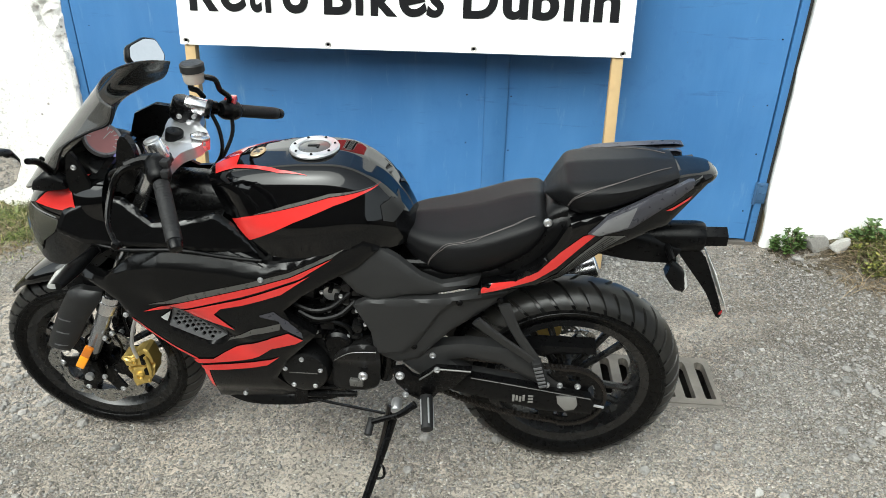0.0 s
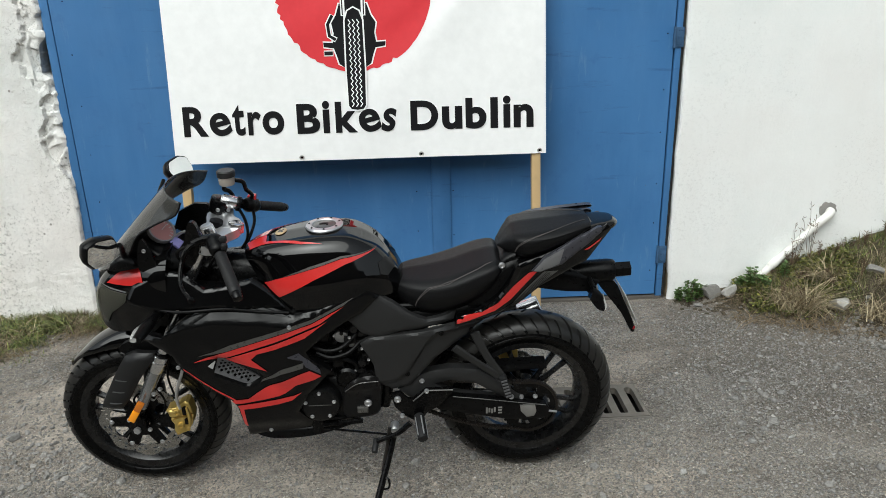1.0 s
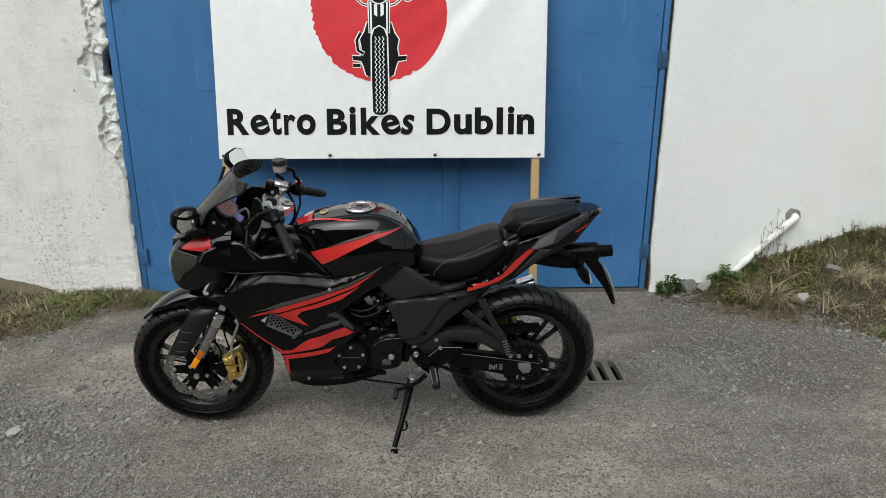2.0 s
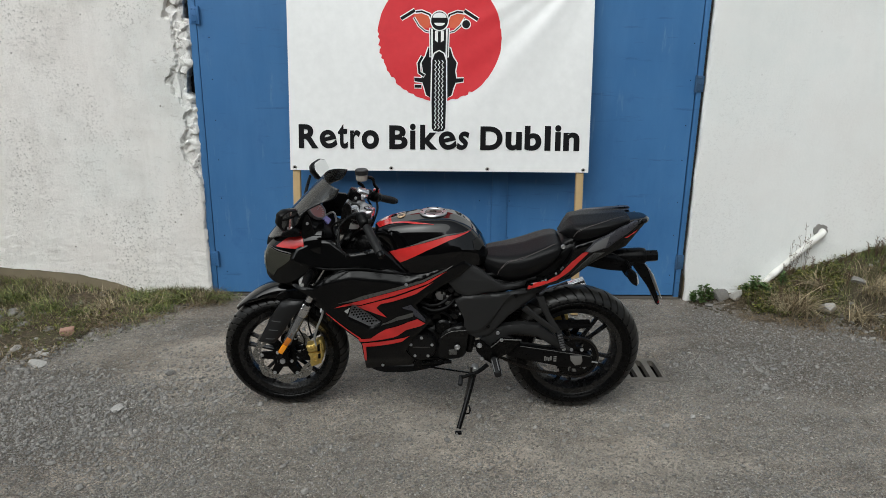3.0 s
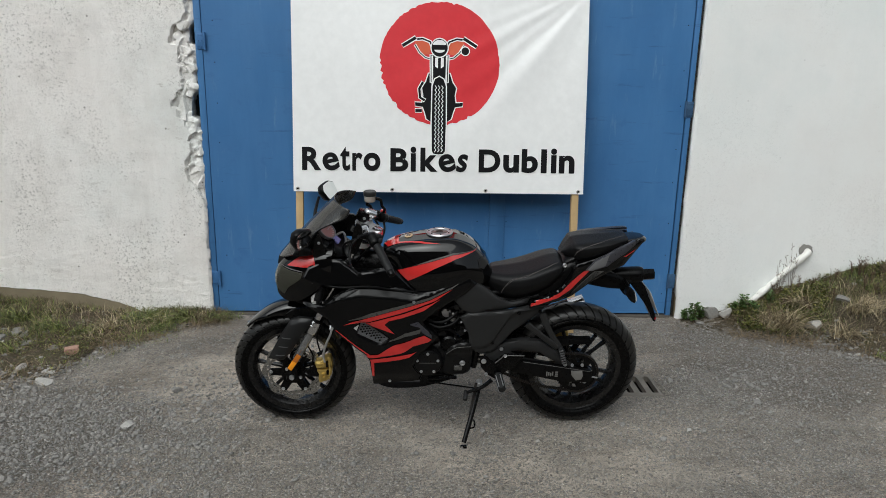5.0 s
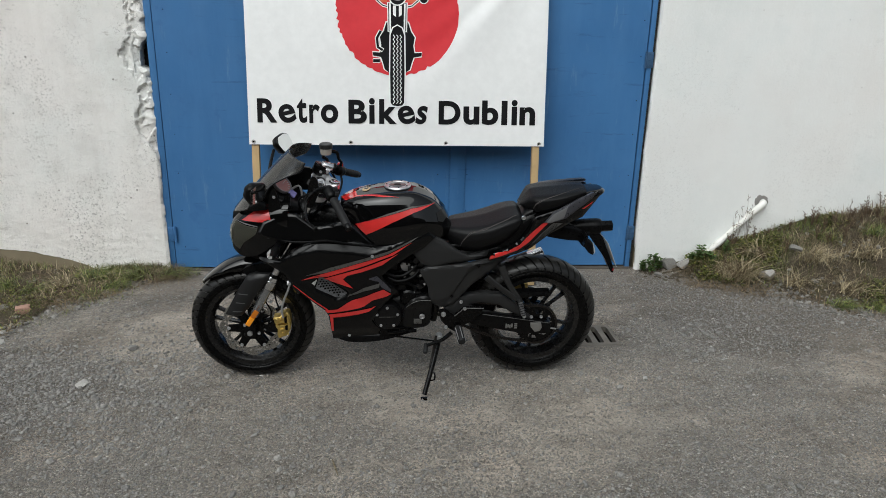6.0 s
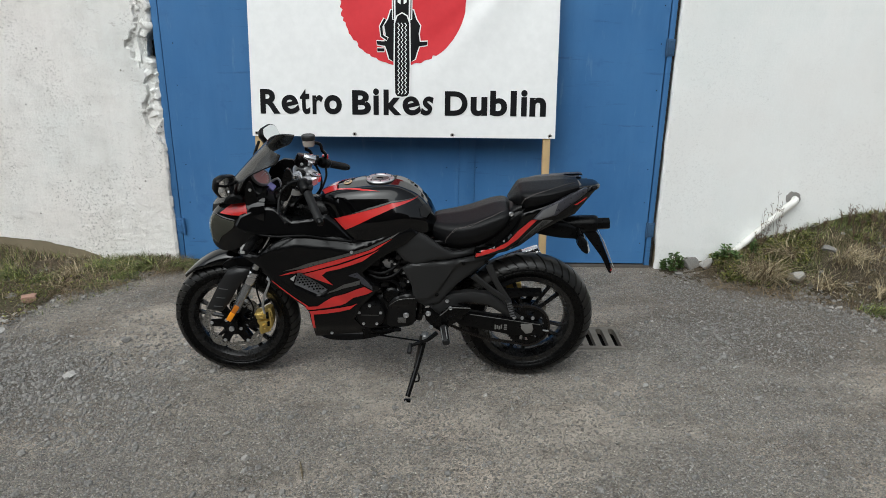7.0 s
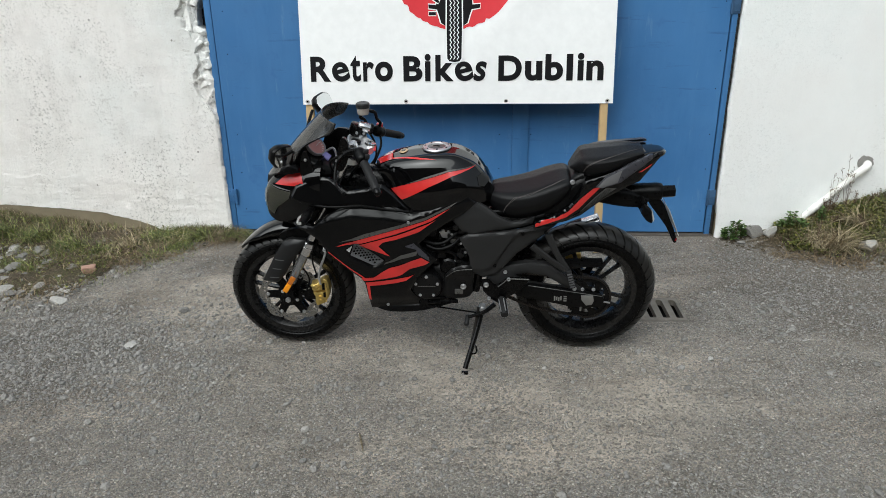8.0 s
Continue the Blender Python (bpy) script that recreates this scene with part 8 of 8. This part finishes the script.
for x, y, size, mtl, label, name, flat in (
        (0.98, 1.775, 0.026, PALE_STONE, "small pale stone lying on the gravel", "stone", 0.6), (-1.85, 1.825, 0.038, PALE_STONE, "flat pale stone lying on the gravel", "stone", 0.45),
        (-1.72, 2.20, 0.034, GREY_ROCK, "grey stone lying on the gravel", "stone", 0.6), (-0.74, 1.093, 0.018, GREY_ROCK, "small grey stone on the gravel", "stone", 0.6),
        (-1.69, 1.30, 0.020, GREY_ROCK, "small grey stone on the gravel", "stone", 0.6), (-0.83, 1.46, 0.016, GREY_ROCK, "small grey stone on the gravel", "stone", 0.6),
        (1.80, 3.29, 0.058, PALE_STONE, "pale broken stone at the foot of the wall", "rock", 1.0), (1.695, 3.335, 0.068, GREY_ROCK, "grey block at the foot of the wall", "rock", 0.8),
        (1.60, 3.26, 0.030, GREY_ROCK, "small grey stone by the wall", "rock", 0.6), (2.285, 3.01, 0.070, PALE_STONE, "mottled pale rock at the edge of the bank", "rock", 0.8),
        (2.52, 3.14, 0.055, GREY_ROCK, "grey rock on the bank", "rock", 0.8), (1.49, 1.96, 0.014, PALE_STONE, "small pale stone on the gravel", "stone", 0.6), (1.22, 2.52, 0.014, PALE_STONE, "small pale stone on the gravel", "stone", 0.6)):
    rock(x, y, size, mtl, label, int(x * 100) + int(y * 37), name, flat)
rng = random.Random(17)
for k in range(130):
    x, y = rng.uniform(-3.6, -2.5), rng.uniform(2.2, 3.0)
    if rng.random() < 0.5:
        x = rng.uniform(-3.4, -2.85)
    rock(x, y, rng.choice((0.022, 0.03, 0.04, 0.05, 0.065)), GREY_ROCK if rng.random() < 0.6 else PALE_STONE if rng.random() < 0.35 else RUBBLE, "grey rubble stone in the weeds beside the wall", 200 + k, "rubble_stone", 0.42, "rubble by the wall")
bm = box(-0.040, 0.040, -0.028, 0.028, 0, 0.052, 0.009)
for v in bm.verts:
    v.co += Vector((noise.noise(v.co * 40), noise.noise(v.co * 40 + Vector((9, 0, 0))), 0)) * 0.022
ob = part("brick_fragment", bm, BRICK)
ob.matrix_world = pose(-2.54, 2.725, ground_z(-2.54, 2.725) - 0.004, 6, 4, 35)
tagged(ob, "broken piece of weathered red brick in the weeds", "brick")
ob = part("stick", tube([(-0.585, 1.135, 0.012), (-0.572, 1.09, 0.014), (-0.555, 1.03, 0.008)], [0.003, 0.006, 0.002], 7, 5, flat=0.6), STRAW)
tagged(ob, "short pale split stick on the gravel", "stick")


def blades(name, spots, material, label, seed, kind="stuff", category="grass"):
    """Grass blades: spots are (x, y, length, lean, spread)."""
    r = random.Random(seed)
    verts, faces = [], []
    for x, y, length, lean in spots:
        a = r.uniform(0, 6.283)
        d = Vector((math.cos(a), math.sin(a), 0))
        side = Vector((-d.y, d.x, 0)) * r.uniform(0.0014, 0.0032)
        p0 = Vector((x, y, ground_z(x, y) - 0.004))
        bend = lean * r.uniform(0.4, 1.3)
        k = len(verts)
        for i, s in enumerate((0.0, 0.35, 0.7, 1.0)):
            c = p0 + d * length * bend * s * s + Vector((0, 0, length * (s - 0.45 * bend * s * s)))
            w = side * (1 - 0.85 * s)
            verts += [tuple(c - w), tuple(c + w)]
        for i in range(3):
            faces.append((k + 2 * i, k + 2 * i + 1, k + 2 * i + 3, k + 2 * i + 2))
    return tagged(raw(name, verts, faces, material), label, category, kind=kind)


def scatter(n, x0, x1, toe, seed, lengths, density=2.0, floor=0.35):
    r = random.Random(seed)
    out = []
    while len(out) < n:
        x = r.uniform(x0, x1)
        t = toe(x) + 0.05
        y = r.uniform(t, 3.395)
        d = floor + density * fbm(x * 2.6, y * 2.6, seed * 1.7, 3)
        near_wall = max(0.0, (y - t) / (3.42 - t))
        if -2.85 < x < -2.25 and y > 3.12 and r.random() < 0.75:
            continue
        if r.random() < d * (0.12 + 0.88 * near_wall ** 1.6):
            out.append((x, y, r.uniform(*lengths) * (0.6 + 0.5 * near_wall), r.uniform(0.3, 1.1)))
    return out


blades("grass", scatter(6000, -3.7, -1.62, toe_left, 3, (0.02, 0.085), 4.8, 0.12), GRASS, "patchy green grass along the wall", 1)
blades("dry_grass", scatter(3400, -3.6, -1.75, toe_left, 8, (0.025, 0.09), 3.2), STRAW, "dry straw grass among the green", 2)
blades("grass", scatter(13000, 1.85, 4.4, toe_right, 5, (0.02, 0.085), 4.0, 0.3), GRASS, "patchy green grass on the bank", 3)
blades("dry_grass", scatter(6000, 1.75, 4.4, toe_right, 12, (0.03, 0.12), 4.0, 0.25), STRAW, "dry straw grass on the bank", 4)


blades("grass", scatter(1500, -3.6, -2.3, toe_left, 44, (0.02, 0.06), 3.4), GRASS, "short green grass between the rubble", 9)
blades("grass", [(x + 0.10, y - 0.16, l, n) for x, y, l, n in scatter(600, -3.6, -1.95, toe_left, 31, (0.02, 0.06), 3.0)], GRASS, "short green grass creeping onto the gravel", 7)


blades("dead_stalks", [(x, y, l, 1.1) for x, y, l, n in scatter(2400, 1.75, 4.3, toe_right, 61, (0.05, 0.14), 2.4, 0.5)], DRY_STEM, "dead brown stalks lying on the bank", 61, category="stalks")
litter = random.Random(91)
for name, x0, x1, toe, label in (("litter", -3.6, -1.75, toe_left, "dead straw and stalk litter lying along the wall"), ("litter", 1.75, 4.2, toe_right, "dead straw and stalk litter lying on the bank")):
    spots = []
    while len(spots) < 2600:
        x = litter.uniform(x0, x1)
        y = litter.uniform(toe(x) - 0.06, 3.3)
        if litter.random() < 0.45 + 1.2 * fbm(x * 3.1, y * 3.1, 12.0, 3):
            spots.append((x, y, litter.uniform(0.03, 0.11), 2.0))
    blades(name, spots, DRY_STRAW, label, 93, category="litter")
blades("dead_stalks", [(x, y, l, 1.1) for x, y, l, n in scatter(2600, -3.6, -1.8, toe_left, 62, (0.04, 0.13), 2.4, 0.9)], DRY_STEM, "dead brown stalks along the wall", 62, category="stalks")


def low_leaves(name, spots, material, label, seed, size):
    """Small broad leaves low over the ground."""
    r = random.Random(seed)
    verts, faces = [], []
    for x, y, z in spots:
        a, tilt, s = r.uniform(0, 6.283), r.uniform(-0.7, 0.7), r.uniform(0.6, 1.25) * size
        m = Matrix.Translation((x, y, z)) @ Matrix.Rotation(a, 4, "Z") @ Matrix.Rotation(tilt, 4, "X") @ Matrix.Rotation(-r.uniform(0, 0.8), 4, "Y")
        k = len(verts)
        for p in ((0, 0, 0), (0.35, -0.28, 0.05), (0.75, -0.2, 0.02), (1, 0, -0.08), (0.75, 0.2, 0.02), (0.35, 0.28, 0.05)):
            verts.append(tuple(m @ (Vector(p) * s)))
        faces += [(k, k + 1, k + 2, k + 3), (k, k + 3, k + 4, k + 5)]
    return verts, faces


r = random.Random(31)
spots = [(x, y, ground_z(x, y) + r.uniform(0.005, 0.05)) for x, y, *_ in scatter(15000, 1.85, 4.3, toe_right, 21, (0.1, 0.2), 4.2, 0.30)]
tagged(raw("ground_weeds", *low_leaves("", spots, WEED, "", 5, 0.021), BANK_LEAF), "low broad-leaved weeds on the bank", "weeds", kind="stuff")
spots = [(x, y, ground_z(x, y) + r.uniform(0.004, 0.04)) for x, y, *_ in scatter(5200, -3.6, -1.8, toe_left, 23, (0.1, 0.2), 4.2, 0.25)]
tagged(raw("ground_weeds", *low_leaves("", spots, WEED, "", 6, 0.015), BANK_LEAF), "low broad-leaved weeds along the wall", "weeds", kind="stuff")


def weed(x, y, h, stems, seed):
    """A leafy weed: several stems with tiers of toothed leaves."""
    r = random.Random(seed)
    root = base("weed_plant", pose(x, y, ground_z(x, y)), "leafy green weed growing at the foot of the wall", "weed", "weeds by the wall")
    bm = bmesh.new()
    verts, faces = [], []
    for k in range(stems):
        a, lean, hh = r.uniform(0, 6.283), r.uniform(0.05, 0.45), h * r.uniform(0.55, 1.0)
        top = Vector((math.cos(a) * lean * hh, math.sin(a) * lean * hh, hh))
        tube([(0, 0, -0.01), top * 0.5 + Vector((0, 0, 0.02)), top], [0.003, 0.0022, 0.0012], 5, 4, bm)
        spots = []
        for j in range(14):
            s = 0.2 + 0.8 * j / 13
            p = top * s
            spots += [tuple(p)] * (2 if s < 0.9 else 4)
        v, f = low_leaves("", spots, WEED, "", seed * 50 + k, 0.026)
        o = len(verts)
        verts += v
        faces += [tuple(i + o for i in q) for q in f]
    part("stem", bm, DRY_STEM, root)
    raw("leaves", verts, faces, WEED, root, "fresh green leaves")


for k, (x, y, h, n) in enumerate(((1.575, 3.30, 0.20, 6), (1.63, 3.34, 0.15, 5), (1.52, 3.35, 0.12, 4), (1.93, 3.30, 0.19, 6), (2.00, 3.26, 0.13, 4), (2.10, 3.28, 0.22, 4), (1.87, 3.34, 0.11, 4))):
    weed(x, y, h * 0.72, n, 40 + k)


def dry_weed(x, y, h, seed):
    r = random.Random(seed)
    bm = bmesh.new()
    for k in range(5):
        a, lean, hh = r.uniform(0, 6.283), r.uniform(0.02, 0.3), h * r.uniform(0.6, 1.0)
        top = Vector((math.cos(a) * lean * hh, math.sin(a) * lean * hh * 0.6, hh))
        tube([(0, 0, -0.01), top * 0.5 + Vector((0, 0, 0.01)), top], [0.0015, 0.0012, 0.0006], 5, 3, bm)
        for j in range(7):
            p = top * r.uniform(0.45, 1.0)
            q = p + Vector((r.uniform(-1, 1), r.uniform(-1, 1), r.uniform(0.2, 1))) * 0.018
            tube([p, p.lerp(q, 0.6), q], [0.0007, 0.0019, 0.001], 5, 2, bm)
    ob = part("dry_weed", bm, DRY_STEM, smooth=0)
    ob.location = (x, y, ground_z(x, y))
    return tagged(ob, "dry brown weed stalks with seed heads by the wall", "dry weed", "dry stalks by the wall")


rng = random.Random(77)
for k in range(44):
    x = rng.uniform(2.02, 3.5)
    dry_weed(x, rng.uniform(3.12, 3.37), rng.uniform(0.08, 0.20), 300 + k)
for x, y, h in ((2.17, 3.34, 0.34), (2.27, 3.35, 0.38)):
    dry_weed(x, y, h, int(x * 1000))


def tussock(x, y, n, length, seed, material, label):
    r = random.Random(seed)
    pts = []
    verts, faces = [], []
    z0 = ground_z(x, y)
    drift = Vector((r.uniform(-0.7, 0.7), r.uniform(-0.7, 0.1), 0))
    for k in range(n):
        a = r.uniform(0, 6.283)
        d = Vector((math.cos(a), math.sin(a), 0))
        side = Vector((-d.y, d.x, 0)) * r.uniform(0.0018, 0.0042)
        ln, bend = length * r.uniform(0.5, 1.1), r.uniform(0.2, 1.0)
        o = Vector((x + r.gauss(0, 0.045), y + r.gauss(0, 0.035), z0))
        m = len(verts)
        for s in (0.0, 0.3, 0.6, 0.85, 1.0):
            c = o + (d + drift) * ln * (0.35 * s + 0.6 * bend * s * s) + Vector((0, 0, ln * (s * 0.85 - 0.75 * bend * s * s)))
            c.z = max(c.z, ground_z(c.x, c.y) + 0.004)
            w = side * (1 - 0.8 * s)
            verts += [tuple(c - w), tuple(c + w)]
        for i in range(4):
            faces.append((m + 2 * i, m + 2 * i + 1, m + 2 * i + 3, m + 2 * i + 2))
    return tagged(raw("grass_tussock", verts, faces, material), label, "tussock", "dry tussocks", "stuff")


for k, (x, y, n, ln) in enumerate(((2.10, 3.08, 420, 0.30), (2.02, 3.16, 140, 0.2), (2.62, 3.05, 180, 0.22), (2.30, 3.22, 140, 0.2), (-2.18, 3.20, 130, 0.13), (-2.46, 3.10, 150, 0.15), (-1.95, 3.30, 90, 0.12), (-2.50, 2.95, 90, 0.13), (2.95, 3.0, 160, 0.2), (2.45, 2.92, 150, 0.18), (2.75, 2.80, 130, 0.17))):
    tussock(x, y, n, ln, 500 + k, STRAW, "arching tussock of dry straw-coloured grass")
for k, (x, y, n, ln) in enumerate(((-1.86, 3.32, 190, 0.13), (-2.0, 3.28, 220, 0.14), (-2.28, 3.25, 200, 0.13), (-3.05, 3.10, 320, 0.16), (-2.80, 3.02, 260, 0.12), (-3.3, 3.1, 260, 0.15), (-2.12, 3.12, 160, 0.10), (-2.62, 3.02, 150, 0.10), (-2.95, 2.75, 170, 0.09), (-2.25, 2.98, 120, 0.08), (3.1, 3.15, 150, 0.14), (2.75, 3.2, 120, 0.13), (2.62, 2.68, 150, 0.10), (2.85, 2.62, 140, 0.10), (-1.74, 3.36, 80, 0.1))):
    tussock(x, y, n, ln, 600 + k, GRASS, "tuft of green grass beside the wall")
